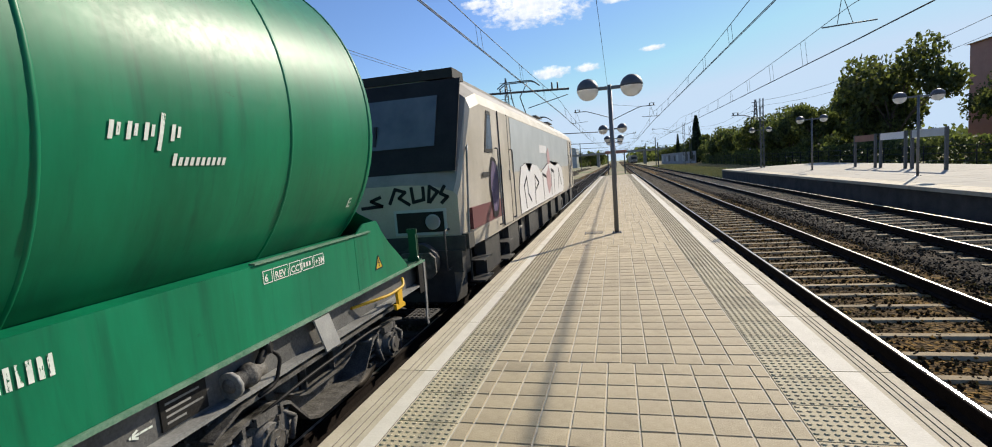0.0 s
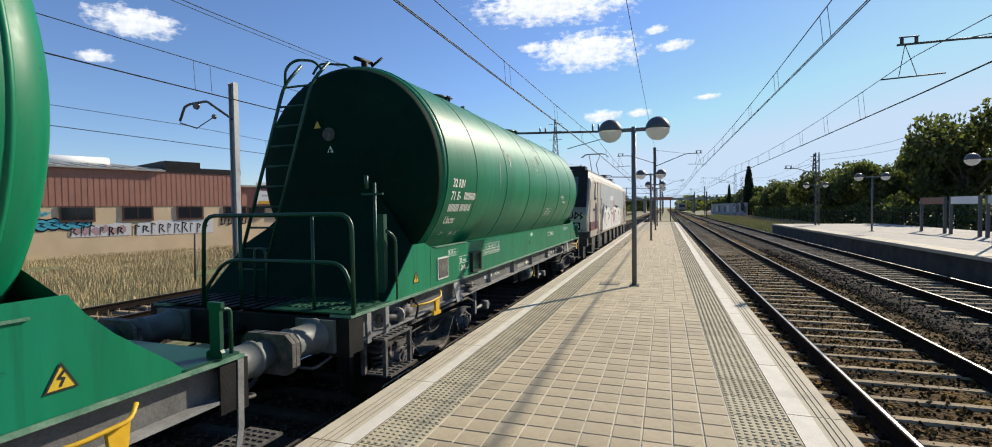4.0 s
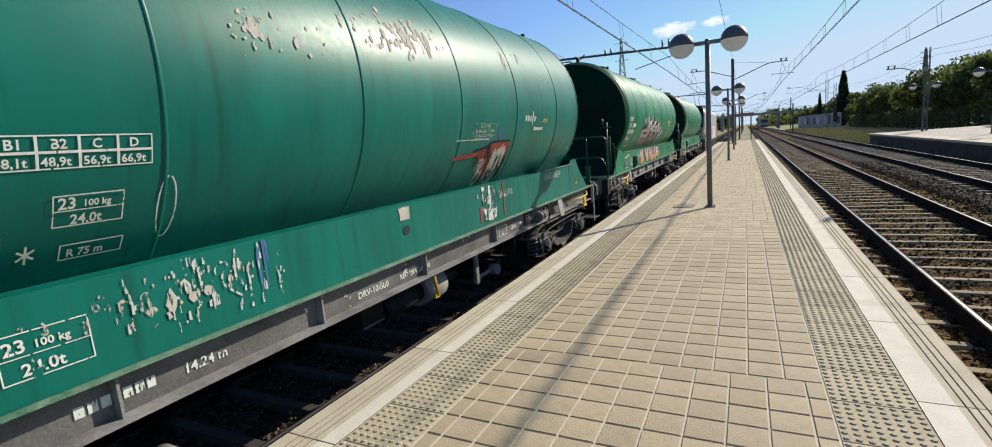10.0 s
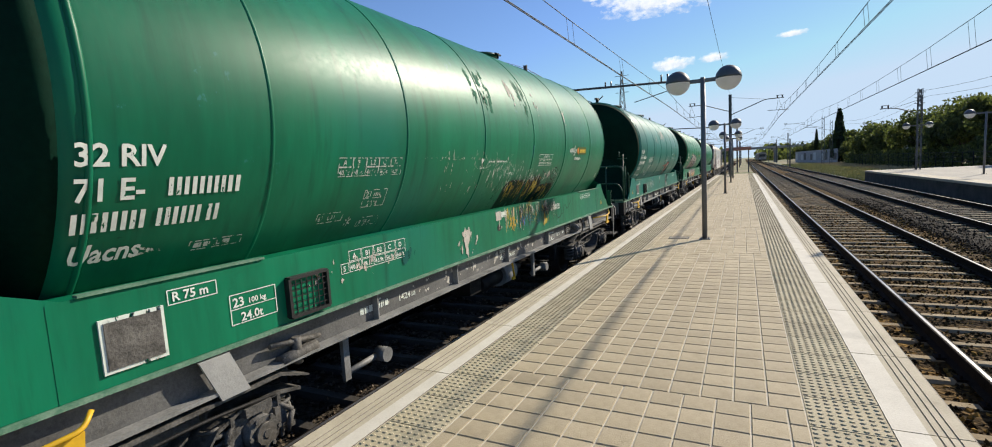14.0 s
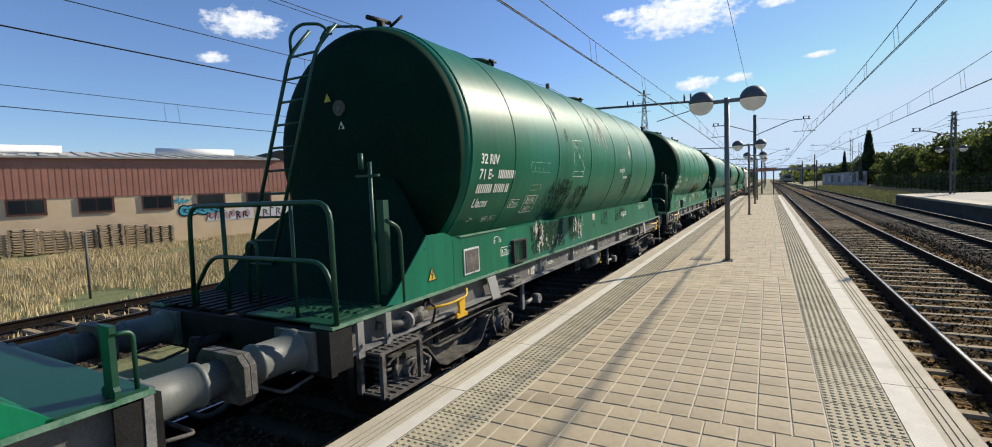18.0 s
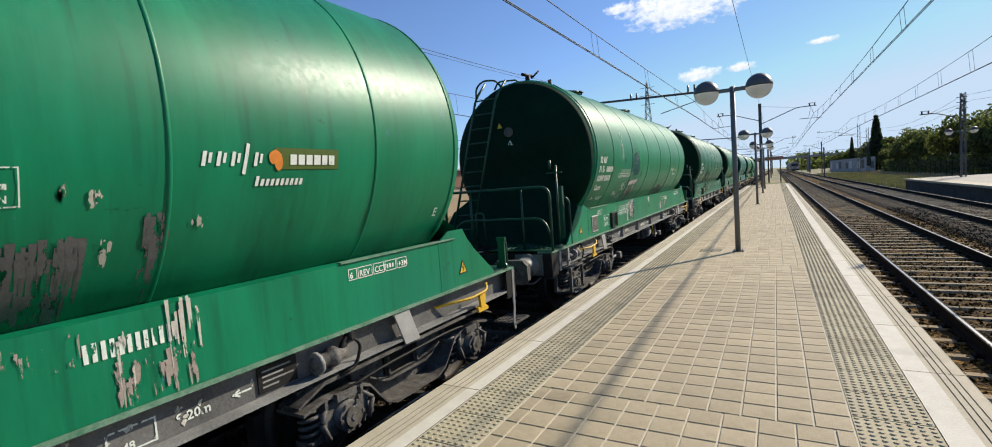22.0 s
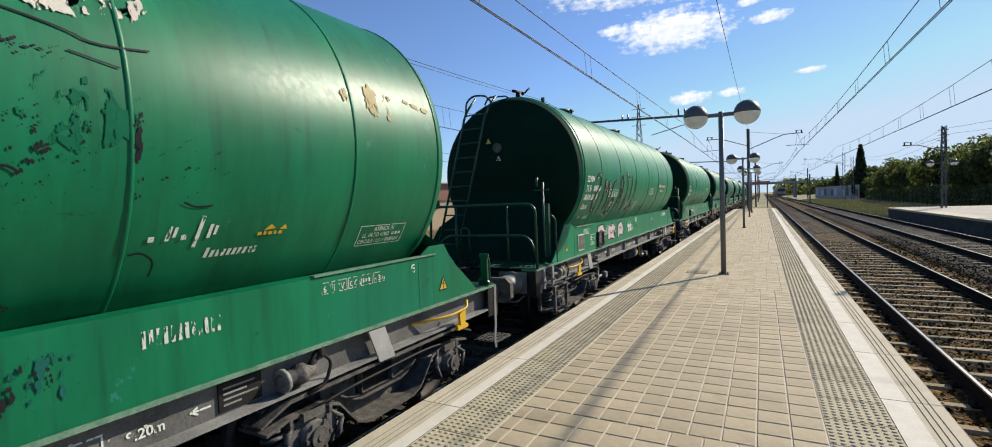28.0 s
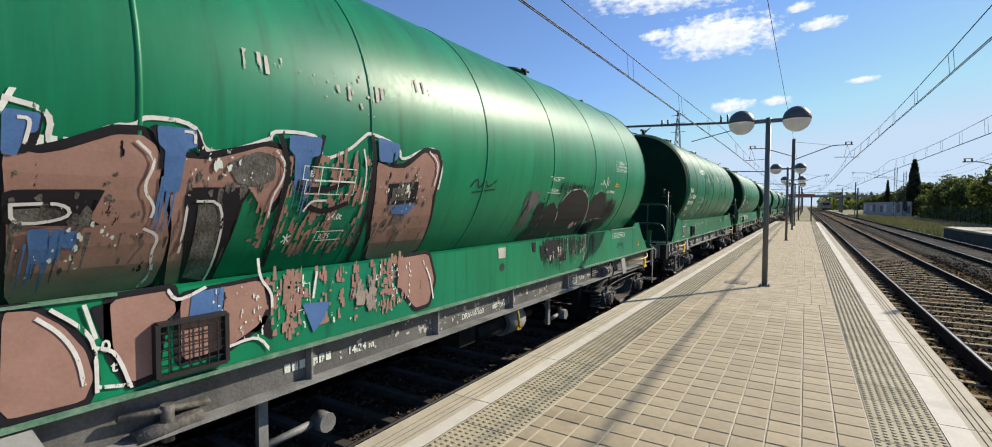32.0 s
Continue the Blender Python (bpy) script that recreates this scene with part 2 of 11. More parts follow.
M["groove"] = grainy("dirty_groove", (0.16, 0.14, 0.11), (0.27, 0.24, 0.19), 9, 0.95, 0, 0.3)
M["tactile"] = grainy("tactile_tile", (0.34, 0.29, 0.184), (0.488, 0.42, 0.286), 4, 0.85, 0, 0.3, 0.10, stain=0.5)
M["tile"] = grainy("sand_paving_tile", (0.305, 0.245, 0.148), (0.48, 0.40, 0.272), 5, 0.8, 0, 0.35, 0.17, 90, stain=0.35)
M["joint"] = grainy("mortar_joint", (0.40, 0.36, 0.28), (0.62, 0.57, 0.46), 3, 0.95, 0, 0.3)
M["lamp_grey"] = plain("lamp_post_grey", (0.13, 0.135, 0.14), 0.5, 0.2)
n = Nodes("frosted_globe_glass", 0.25)
thin = n.t.nodes.new("ShaderNodeBsdfTranslucent")
thin.inputs[0].default_value = (0.95, 0.95, 0.94, 1)
both = n.t.nodes.new("ShaderNodeMixShader")
both.inputs[0].default_value = 0.85
n.t.links.new(n.bsdf.outputs[0], both.inputs[1])
n.t.links.new(thin.outputs[0], both.inputs[2])
n.t.links.new(both.outputs[0], n.t.nodes["Material Output"].inputs["Surface"])
M["globe"] = n.done((0.80, 0.81, 0.80))
M["globe_cap"] = plain("globe_dark_cap", (0.075, 0.08, 0.09), 0.5, 0.1)
M["mast"] = plain("mast_grey_steel", (0.085, 0.09, 0.092), 0.6, 0.1, spec=0.3)
M["wire"] = plain("wire_dark", (0.014, 0.014, 0.015), 0.6, 0.0, spec=0.2)
M["mast_pale"] = grainy("galvanised_mast_steel", (0.22, 0.23, 0.235), (0.36, 0.37, 0.375), 2, 0.5, 0.2, 0.1)
M["insulator"] = plain("insulator_brown", (0.06, 0.04, 0.03), 0.3)


# ------------------------------------------------------------------ mesh helpers
def box(bm, x0, x1, y0, y1, z0, z1, m=None):
    v = [bm.verts.new((x, y, z)) for x in (x0, x1) for y in (y0, y1) for z in (z0, z1)]
    for f in ((0, 1, 3, 2), (4, 6, 7, 5), (0, 4, 5, 1), (2, 3, 7, 6), (0, 2, 6, 4), (1, 5, 7, 3)):
        bm.faces.new([v[i] for i in f])
    if m is not None:
        for p in v:
            p.co = m @ p.co
    return v


def bevelled(bm, x0, x1, y0, y1, z0, z1, b):
    """A box with chamfered upper edges."""
    lo = [(x0, y0), (x1, y0), (x1, y1), (x0, y1)]
    hi = [(x0 + b, y0 + b), (x1 - b, y0 + b), (x1 - b, y1 - b), (x0 + b, y1 - b)]
    rings = [[bm.verts.new((x, y, z)) for x, y in r] for r, z in ((lo, z0), (lo, z1 - b), (hi, z1))]
    for a, c in zip(rings, rings[1:]):
        for i in range(4):
            bm.faces.new((a[i], a[(i + 1) % 4], c[(i + 1) % 4], c[i]))
    bm.faces.new(rings[2])
    bm.faces.new(rings[0][::-1])


def rod(bm, p0, p1, r, n=8, r1=None, cap=True):
    """A round bar from p0 to p1."""
    p0, p1 = Vector(p0), Vector(p1)
    d = (p1 - p0).normalized()
    a = d.orthogonal().normalized()
    b = d.cross(a)
    r1 = r if r1 is None else r1
    ends = []
    for p, q in ((p0, r), (p1, r1)):
        ends.append([bm.verts.new(p + (a * math.cos(2 * math.pi * i / n) + b * math.sin(2 * math.pi * i / n)) * q) for i in range(n)])
    for i in range(n):
        f = bm.faces.new((ends[0][i], ends[0][(i + 1) % n], ends[1][(i + 1) % n], ends[1][i]))
        f.smooth = n > 5
    if cap:
        bm.faces.new(ends[0][::-1])
        bm.faces.new(ends[1])


def pipe(bm, pts, r, n=8):
    """A bent round bar through pts."""
    pts = [Vector(p) for p in pts]
    rings = []
    up = None
    for i, p in enumerate(pts):
        d = (pts[min(i + 1, len(pts) - 1)] - pts[max(i - 1, 0)]).normalized()
        a = d.orthogonal().normalized() if up is None else (up - d * up.dot(d)).normalized()
        up = a
        b = d.cross(a)
        rings.append([bm.verts.new(p + (a * math.cos(2 * math.pi * k / n) + b * math.sin(2 * math.pi * k / n)) * r) for k in range(n)])
    for s, e in zip(rings, rings[1:]):
        for k in range(n):
            f = bm.faces.new((s[k], s[(k + 1) % n], e[(k + 1) % n], e[k]))
            f.smooth = True
    bm.faces.new(rings[0][::-1])
    bm.faces.new(rings[-1])


def rounded(pts, r, steps=4):
    """Rounds the inner corners of a polyline."""
    pts = [Vector(p) for p in pts]
    out = [pts[0]]
    for a, b, c in zip(pts, pts[1:], pts[2:]):
        u, w = (a - b), (c - b)
        k = min(r, u.length * 0.45, w.length * 0.45)
        p, q = b + u.normalized() * k, b + w.normalized() * k
        for i in range(steps + 1):
            t = i / steps
            out.append((1 - t) ** 2 * p + 2 * t * (1 - t) * b + t * t * q)
    out.append(pts[-1])
    return out


def prism(bm, outline, axis, lo, hi):
    """An outline of (a, b) pairs pushed along an axis from lo to hi. axis x: (y, z); y: (x, z); z: (x, y)."""
    def at(a, b, c):
        return {"x": (c, a, b), "y": (a, c, b), "z": (a, b, c)}[axis]
    r0 = [bm.verts.new(at(a, b, lo)) for a, b in outline]
    r1 = [bm.verts.new(at(a, b, hi)) for a, b in outline]
    k = len(outline)
    for i in range(k):
        bm.faces.new((r0[i], r0[(i + 1) % k], r1[(i + 1) % k], r1[i]))
    bm.faces.new(r0[::-1])
    bm.faces.new(r1)


def lathe(bm, profile, centre, axis="z", n=24, smooth=True):
    """A profile of (radius, height) pairs turned about an axis through centre."""
    c = Vector(centre)
    rings = []
    for r, h in profile:
        ring = []
        for i in range(n):
            a = 2 * math.pi * i / n
            u, w = r * math.cos(a), r * math.sin(a)
            ring.append(bm.verts.new(c + Vector({"z": (u, w, h), "y": (u, h, w), "x": (h, u, w)}[axis])))
        rings.append(ring)
    for s, e in zip(rings, rings[1:]):
        for i in range(n):
            f = bm.faces.new((s[i], s[(i + 1) % n], e[(i + 1) % n], e[i]))
            f.smooth = smooth
    bm.faces.new(rings[0][::-1])
    bm.faces.new(rings[-1])


def mesh_of(bm, name, material):
    bmesh.ops.recalc_face_normals(bm, faces=bm.faces[:])
    me = bpy.data.meshes.new(name)
    bm.to_mesh(me)
    bm.free()
    me.materials.append(M[material] if isinstance(material, str) else material)
    return me


def part(name, bm, material, parent, label="", at=None):
    """Links a bmesh as one mesh object under a thing or a part."""
    ob = new(name, mesh_of(bm, name, material))
    ob.parent = parent
    if at is not None:
        ob.matrix_basis = at
    if label:
        ob["label"] = label
    return ob


def share(name, mesh, parent, at=None):
    ob = new(name, mesh)
    ob.parent = parent
    if at is not None:
        ob.matrix_basis = at
    return ob


def thing(name, label, category, at=None, group="", kind=""):
    ob = new(name)
    ob.empty_display_size = 0.1
    if at is not None:
        ob.matrix_basis = at
    return tagged(ob, label, category, group, kind)


def solid(name, bm, material, label, category="", kind="structure", group=""):
    return tagged(new(name, mesh_of(bm, name, material)), label, category, group, kind)


def BM():
    return bmesh.new()


def with_box(*a):
    bm = BM()
    box(bm, *a)
    return bm


def with_rod(*a, **k):
    bm = BM()
    rod(bm, *a, **k)
    return bm


def with_pipe(*a, **k):
    bm = BM()
    pipe(bm, *a, **k)
    return bm

# ------------------------------------------------------------------ plan
RAIL_Z = -0.53                 # top of rail; the platform's paving is z = 0
TRACK_L, TRACK_1, TRACK_2, TRACK_FAR = -4.17, 2.905, 6.725, -11.7
PL_L, PL_R, PL_START, PL_END = -2.463, 1.177, -8.0, 55.8
SLEEPER_TOP = -0.70


def ground_material():
    n = Nodes("dry_ground", 0.95)
    big = n.noise(0.05, 5)
    mid = n.noise(0.9, 6, 0.65)
    fine = n.noise(9, 4, 0.7)
    c = n.ramp(n.mask(mid, 0.3, 0.7), [(0, (0.13, 0.115, 0.055)), (0.5, (0.24, 0.20, 0.11)), (1, (0.36, 0.30, 0.18))])
    c = n.mix(n.mask(big, 0.45, 0.6), c, n.ramp(fine, [(0, (0.06, 0.09, 0.025)), (1, (0.20, 0.21, 0.08))]))
    n.bump(fine, 0.6, 0.05)
    return n.done(c)


def ballast_material(name, dark, light, leaf):
    n = Nodes(name, 0.95)
    n.bsdf.inputs["Specular IOR Level"].default_value = 0.06
    v = n.node("ShaderNodeTexVoronoi", Scale=22.0)
    n.t.links.new(n.coord.outputs["Object"], v.inputs["Vector"])
    big = n.noise(0.7, 4)
    c = n.mix(v.outputs["Color"], dark, light)
    sep = n.t.nodes.new("ShaderNodeSeparateColor")
    n.t.links.new(v.outputs["Color"], sep.inputs[0])
    c = n.ramp(sep.outputs[0], [(0, dark), (0.75, light), (1, [x * 1.5 for x in light])])
    c = n.mix(n.math("MULTIPLY", n.mask(big, 0.45, 0.62), n.mask(sep.outputs[1], 0.55, 0.7)), c, leaf)
    n.bump(v.outputs["Distance"], 1.0, 0.03)
    return n.done(c)


def stone_material(name, dark, light, leaf):
    n = Nodes(name, 0.95)
    n.bsdf.inputs["Specular IOR Level"].default_value = 0.06
    r = n.island()
    c = n.ramp(r, [(0, dark), (0.6, light), (0.78, [min(1, x * 1.7) for x in light]), (0.81, leaf), (1, leaf)])
    return n.done(c)


M["ground"] = ground_material()
M["ballast_brown"] = ballast_material("brown_ballast", (0.026, 0.016, 0.007), (0.082, 0.052, 0.022), (0.20, 0.115, 0.030))
M["ballast_grey"] = ballast_material("grey_ballast", (0.011, 0.0095, 0.008), (0.040, 0.035, 0.029), (0.07, 0.052, 0.034))
M["ballast_oily"] = ballast_material("oily_ballast", (0.020, 0.016, 0.012), (0.075, 0.060, 0.045), (0.04, 0.034, 0.024))
M["stone_oily"] = stone_material("oily_ballast_stones", (0.026, 0.020, 0.015), (0.115, 0.090, 0.066), (0.16, 0.13, 0.10))
M["stone_brown"] = stone_material("brown_ballast_stones", (0.016, 0.010, 0.005), (0.052, 0.034, 0.015), (0.26, 0.155, 0.040))
M["stone_grey"] = stone_material("grey_ballast_stones", (0.011, 0.009, 0.007), (0.040, 0.035, 0.028), (0.11, 0.085, 0.05))

# ground: one sheet to the horizon
bm = BM()
box(bm, -2500, 2500, -600, 3500, -1.6, -0.98)
solid("ground", bm, "ground", "dry ground with sparse weeds reaching the horizon", "ground")


def strip(name, material, label, x0, x1, y0, y1, z, step, seed, rough=0.03, shoulder=0.25):
    """A bumpy bed of ballast with sloping shoulders."""
    bm = BM()
    nx = max(4, int((x1 - x0) / step))
    ny = int((y1 - y0) / step)
    grid = []
    for j in range(ny + 1):
        row = []
        for i in range(nx + 1):
            x, y = x0 + (x1 - x0) * i / nx, y0 + (y1 - y0) * j / ny
            d = min(x - x0, x1 - x)
            h = z + noise.noise((x * 2.1 + seed, y * 2.1, 0)) * rough + noise.noise((x * 9 + seed, y * 9, 3)) * rough * 0.8
            h -= max(0.0, 1 - d / shoulder) * 0.28
            row.append(bm.verts.new((x, y, h)))
        grid.append(row)
    for a, b in zip(grid, grid[1:]):
        for i in range(nx):
            bm.faces.new((a[i], a[i + 1], b[i + 1], b[i])).smooth = True
    return solid(name, bm, material, label, "ballast", "stuff")


strip("ballast", "ballast_brown", "brown track ballast strewn with dry leaves", 1.22, 4.78, -8, 75, -0.724, 0.14, 1.0)
strip("ballast", "ballast_grey", "dark grey crushed-stone ballast between the tracks", 4.6, 8.66, -8, 75, -0.728, 0.16, 5.0)
strip("ballast", "ballast_oily", "dark oily ballast under the goods train", -7.4, -2.5, -8, 75, -0.76, 0.2, 9.0)
for x0, x1, s in ((1.22, 8.7, 2.0), (-7.4, -2.5, 3.0)):
    strip("ballast", "ballast_brown", "far track ballast", x0, x1, 75, 700, -0.75, 1.4, s)
strip("ballast", "ballast_grey", "weedy ballast of the siding behind the train", -14.0, -9.4, -30, 120, -0.76, 0.3, 11.0)


def stones(name, material, label, x0, x1, y0, y1, count, seed, z=-0.735):
    """Loose crushed stones lying on the bed."""
    rnd = random.Random(seed)
    verts, faces = [], []
    base = [Vector(v) for v in ((1, 0, 0), (-1, 0, 0), (0, 1, 0), (0, -1, 0), (0, 0, 1), (0, 0, -1))]
    tri = ((0, 2, 4), (2, 1, 4), (1, 3, 4), (3, 0, 4), (2, 0, 5), (1, 2, 5), (3, 1, 5), (0, 3, 5))
    for _ in range(count):
        u = rnd.random()
        c = Vector((x0 + (x1 - x0) * rnd.random(), y0 + (y1 - y0) * u ** 1.5, z + rnd.uniform(-0.004, 0.018)))
        s = rnd.uniform(0.016, 0.036)
        e = Euler((rnd.random() * 6, rnd.random() * 6, rnd.random() * 6)).to_matrix()
        k = len(verts)
        for p in base:
            q = e @ Vector((p.x * s * rnd.uniform(0.7, 1.3), p.y * s * rnd.uniform(0.6, 1.2), p.z * s * rnd.uniform(0.5, 0.9)))
            verts.append(tuple(c + q))
        faces += [(a + k, b + k, d + k) for a, b, d in tri]
    me = bpy.data.meshes.new(name)
    me.from_pydata(verts, [], faces)
    me.materials.append(M[material])
    return tagged(new(name, me), label, "stones", kind="stuff")


stones("ballast_stones", "stone_brown", "loose brown ballast stones and fallen leaves", 1.3, 4.7, 0.3, 26, 17000, 11, -0.726)
stones("ballast_stones", "stone_grey", "loose dark grey ballast stones", 4.4, 8.5, 1.5, 30, 15000, 12, -0.730)
stones("ballast_stones", "stone_oily", "loose ballast stones beside the platform wall", -3.2, -2.5, 0.2, 18, 3500, 13, -0.80)
stones("ballast_stones", "stone_oily", "loose oily ballast stones under the train", -6.6, -3.2, 0.2, 16, 4500, 14, -0.75)


# ------------------------------------------------------------------ tracks
def rail_profile():
    half = [(0.068, 0.0), (0.068, 0.014), (0.012, 0.032), (0.010, 0.128), (0.036, 0.142), (0.036, 0.168), (0.030, 0.172)]
    return half


def rail(parent, x, y0, y1):
    h = rail_profile()
    pts = h + [(-a, b) for a, b in reversed(h)]
    bm = BM()
    prism(bm, [(x + a, RAIL_Z - 0.172 + b) for a, b in pts], "y", y0, y1)
    r = part("rail", bm, "rail_rust", parent)
    bm = BM()
    box(bm, x - 0.016, x + 0.016, y0, y1, RAIL_Z - 0.006, RAIL_Z + 0.001)
    part("running_surface", bm, "rail_head", r, "polished bright rail head")


def sleeper_mesh():
    bm = BM()
    prism(bm, [(-0.12, -0.14), (0.12, -0.14), (0.075, -0.01), (0.052, 0.022), (-0.052, 0.022), (-0.075, -0.01)], "x", -1.30, 1.30)
    for v in bm.verts:
        if abs(v.co.x) > 1.2 and v.co.z > -0.1:
            v.co.x *= 0.975
    return mesh_of(bm, "sleeper", "sleeper")


def clip_mesh():
    bm = BM()
    for s in (-1, 1):
        box(bm, s * 0.05, s * 0.14, -0.06, 0.06, 0.0, 0.028)
        rod(bm, (s * 0.10, -0.02, 0.0), (s * 0.10, -0.02, 0.06), 0.014, 6)
    return mesh_of(bm, "rail_clip", "rail_rust")


# A much darker sleeper tone, used only for the goods train's track.
M["sleeper_dark"] = grainy("dark_sleeper", (0.020, 0.017, 0.013), (0.06, 0.05, 0.039), 5, 0.85, 0, 0.4, 0.25)
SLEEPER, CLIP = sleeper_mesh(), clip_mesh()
SLEEPER_DARK = SLEEPER.copy()
SLEEPER_DARK.materials[0] = M["sleeper_dark"]


def railway(label, x, y0, y1, near0, near1, mesh=None, far_material="sleeper"):
    """Rails over the whole length; sleepers one by one where the camera stands near, joined beyond."""
    t = thing("railway_track", label, "railway track", pose(0, 0, 0), "railway tracks", "structure")
    for s in (-1, 1):
        rail(t, x + s * 0.867, y0, y1)
    far = BM()
    k = int(y0 / 0.6)
    while k * 0.6 < min(y1, 260):
        y = k * 0.6 + 0.15
        if near0 <= y <= near1:
            s = share("sleeper", mesh or SLEEPER, t, pose(x, y, SLEEPER_TOP - 0.022, 0, 0, 0))
            if y < 16:
                for q in (-0.867, 0.867):
                    share("rail_clip", CLIP, s, pose(q, 0, 0.022))
        elif y < 130 or k % 2 == 0:
            box(far, x - 1.3, x + 1.3, y - 0.05, y + 0.05, SLEEPER_TOP - 0.1, SLEEPER_TOP)
        k += 1
    if far.verts:
        part("sleepers", far, far_material, t)["kind"] = "stuff"
    else:
        far.free()


railway("rusty rails with bright heads on concrete sleepers beside the platform", TRACK_1, -8, 700, 0.0, 62.0)
railway("rails on concrete sleepers beside the opposite platform", TRACK_2, -8, 700, 3.0, 62.0)
railway("shaded rails on concrete sleepers under the goods train", TRACK_L, -8, 500, 0.0, 26.0, SLEEPER_DARK, "sleeper_dark")
railway("rusty siding rails among weeds", TRACK_FAR, -40, 200, -2.0, 26.0)

# ------------------------------------------------------------------ island platform
platform = thing("platform", "island platform with sandy paving tiles and pale concrete edges", "platform", pose(0, 0, 0), kind="structure")
bm = BM()
box(bm, PL_L + 0.06, PL_R - 0.06, PL_START, PL_END, -1.05, -0.10)
part("core", bm, "concrete", platform)
bm = BM()
box(bm, PL_L + 0.30, PL_R - 0.30, PL_START, PL_END, -0.099, -0.0085)
part("bedding", bm, "joint", platform, "mortar bed between the paving tiles")
# ramp at the far end
bm = BM()
prism(bm, [(PL_END, -1.05), (PL_END, -0.005), (PL_END + 9.0, -0.62), (PL_END + 9.0, -1.05)], "x", PL_L + 0.06, PL_R - 0.06)
part("ramp", bm, "concrete", platform)

# ------------------------------------------------------------------ things on the platform
def lamp_meshes():
    cap, globe = BM(), BM()
    R = 0.232
    prof = [(R * math.sin(a), R * math.cos(a)) for a in [math.pi * (0.02 + 0.49 * i / 10) for i in range(11)]]
    lathe(cap, [(r * 1.012, h * 1.012) for r, h in prof], (0, 0, 0), "z", 28)
    prof = [(R * math.sin(a), R * math.cos(a)) for a in [math.pi * (0.5 + 0.48 * i / 10) for i in range(11)]]
    lathe(globe, prof, (0, 0, 0), "z", 28)
    return mesh_of(cap, "cap", "globe_cap"), mesh_of(globe, "globe", "globe")


CAP, GLOBE = lamp_meshes()


def lamp(x, y, z=0.0, h=3.15, half=0.46, label="", rot=0):
    t = thing("platform_lamp", label or "dark grey lamp post with two half-capped globes", "lamp", pose(x, y, z, 0, 0, rot), "platform lamps")
    bm = BM()
    rod(bm, (0, 0, 0.0), (0, 0, h + 0.06), 0.05, 14, 0.046)
    part("pole", bm, "lamp_grey", t)
    bm = BM()
    box(bm, -0.10, 0.10, -0.10, 0.10, 0.0, 0.012)
    part("base_plate", bm, "lamp_grey", t)
    for sx in (-0.07, 0.07):
        for sy in (-0.07, 0.07):
            part("bolt", with_rod((sx, sy, 0.012), (sx, sy, 0.035), 0.012, 6), "lamp_grey", t)
    bm = BM()
    box(bm, -half + 0.2, half - 0.2, -0.03, 0.03, h - 0.035, h + 0.035)
    part("arm", bm, "lamp_grey", t)
    for s in (-1, 1):
        g = share("globe", GLOBE, t, pose(s * half, 0, h))
        g["label"] = "frosted lower half of the globe"
        share("cap", CAP, g, pose(0, 0, 0))
    return t


lamp(-0.667, 10.77)
for y in (25.2, 36.5, 44.0):
    lamp(-0.72, y)
for x, y in ((11.4, 35.0), (11.35, 23.5), (11.4, 46.5)):
    lamp(x, y, 0.0, 3.2, 0.66)

# opposite platform
opp = thing("platform", "pale concrete platform across the tracks in full sun", "platform", pose(0, 0, 0), kind="structure")
part("core", with_box(8.92, 17.0, -8, 49.5, -1.0, -0.055), "concrete", opp)
part("retaining_wall", with_box(8.86, 8.92, -8, 49.5, -1.0, -0.12), "wall_dark", opp, "dark mottled side wall")
y = -8.0
k = 0
SLAB = None
bm = BM()
bevelled(bm, 0, 0.9, 0, 1.49, -0.12, 0.0, 0.01)
SLAB = mesh_of(bm, "coping", "edge_grooved")
bm = BM()
bevelled(bm, 0, 1.79, 0, 2.98, -0.06, -0.002, 0.008)
M["opp_paving"] = grainy("sunlit_concrete_paving", (0.30, 0.275, 0.225), (0.42, 0.39, 0.33), 1.2, 0.9, 0, 0.25, 0.12)
PAVE = mesh_of(bm, "paving_panel", "opp_paving")
while y < 48.2:
    share("coping_slab", SLAB, opp, pose(8.74, y, 0))
    y += 1.5
for i in range(19):
    for j in range(4):
        share("paving_panel", PAVE, opp, pose(9.65 + j * 1.8, -8 + i * 3.0, 0))

# ------------------------------------------------------------------ goods wagons
WAGON = 14.24                  # buffer to buffer
TANK_R, TANK_Z, TANK_L = 1.45, 2.65, 9.85
PIVOTS = (0.0, 9.2)
HEAD_R, HEAD_F = -1.87, 11.12


def tank_profile():
    end = [(0.02, -0.30), (0.5, -0.285), (0.9, -0.25), (1.15, -0.205), (1.28, -0.165), (1.36, -0.115), (1.415, -0.05), (1.44, 0.02), (TANK_R, 0.10)]
    front = [(r, TANK_L - y) for r, y in reversed(end)]
    return end[:7], end[6:] + front


def coil(bm, x, y, z0, z1, r, wire=0.016, turns=4):
    pts = []
    for i in range(turns * 10 + 1):
        a = 2 * math.pi * i / 10
        pts.append((x + r * math.cos(a), y + r * math.sin(a), z0 + (z1 - z0) * i / (turns * 10)))
    pipe(bm, pts, wire, 6)


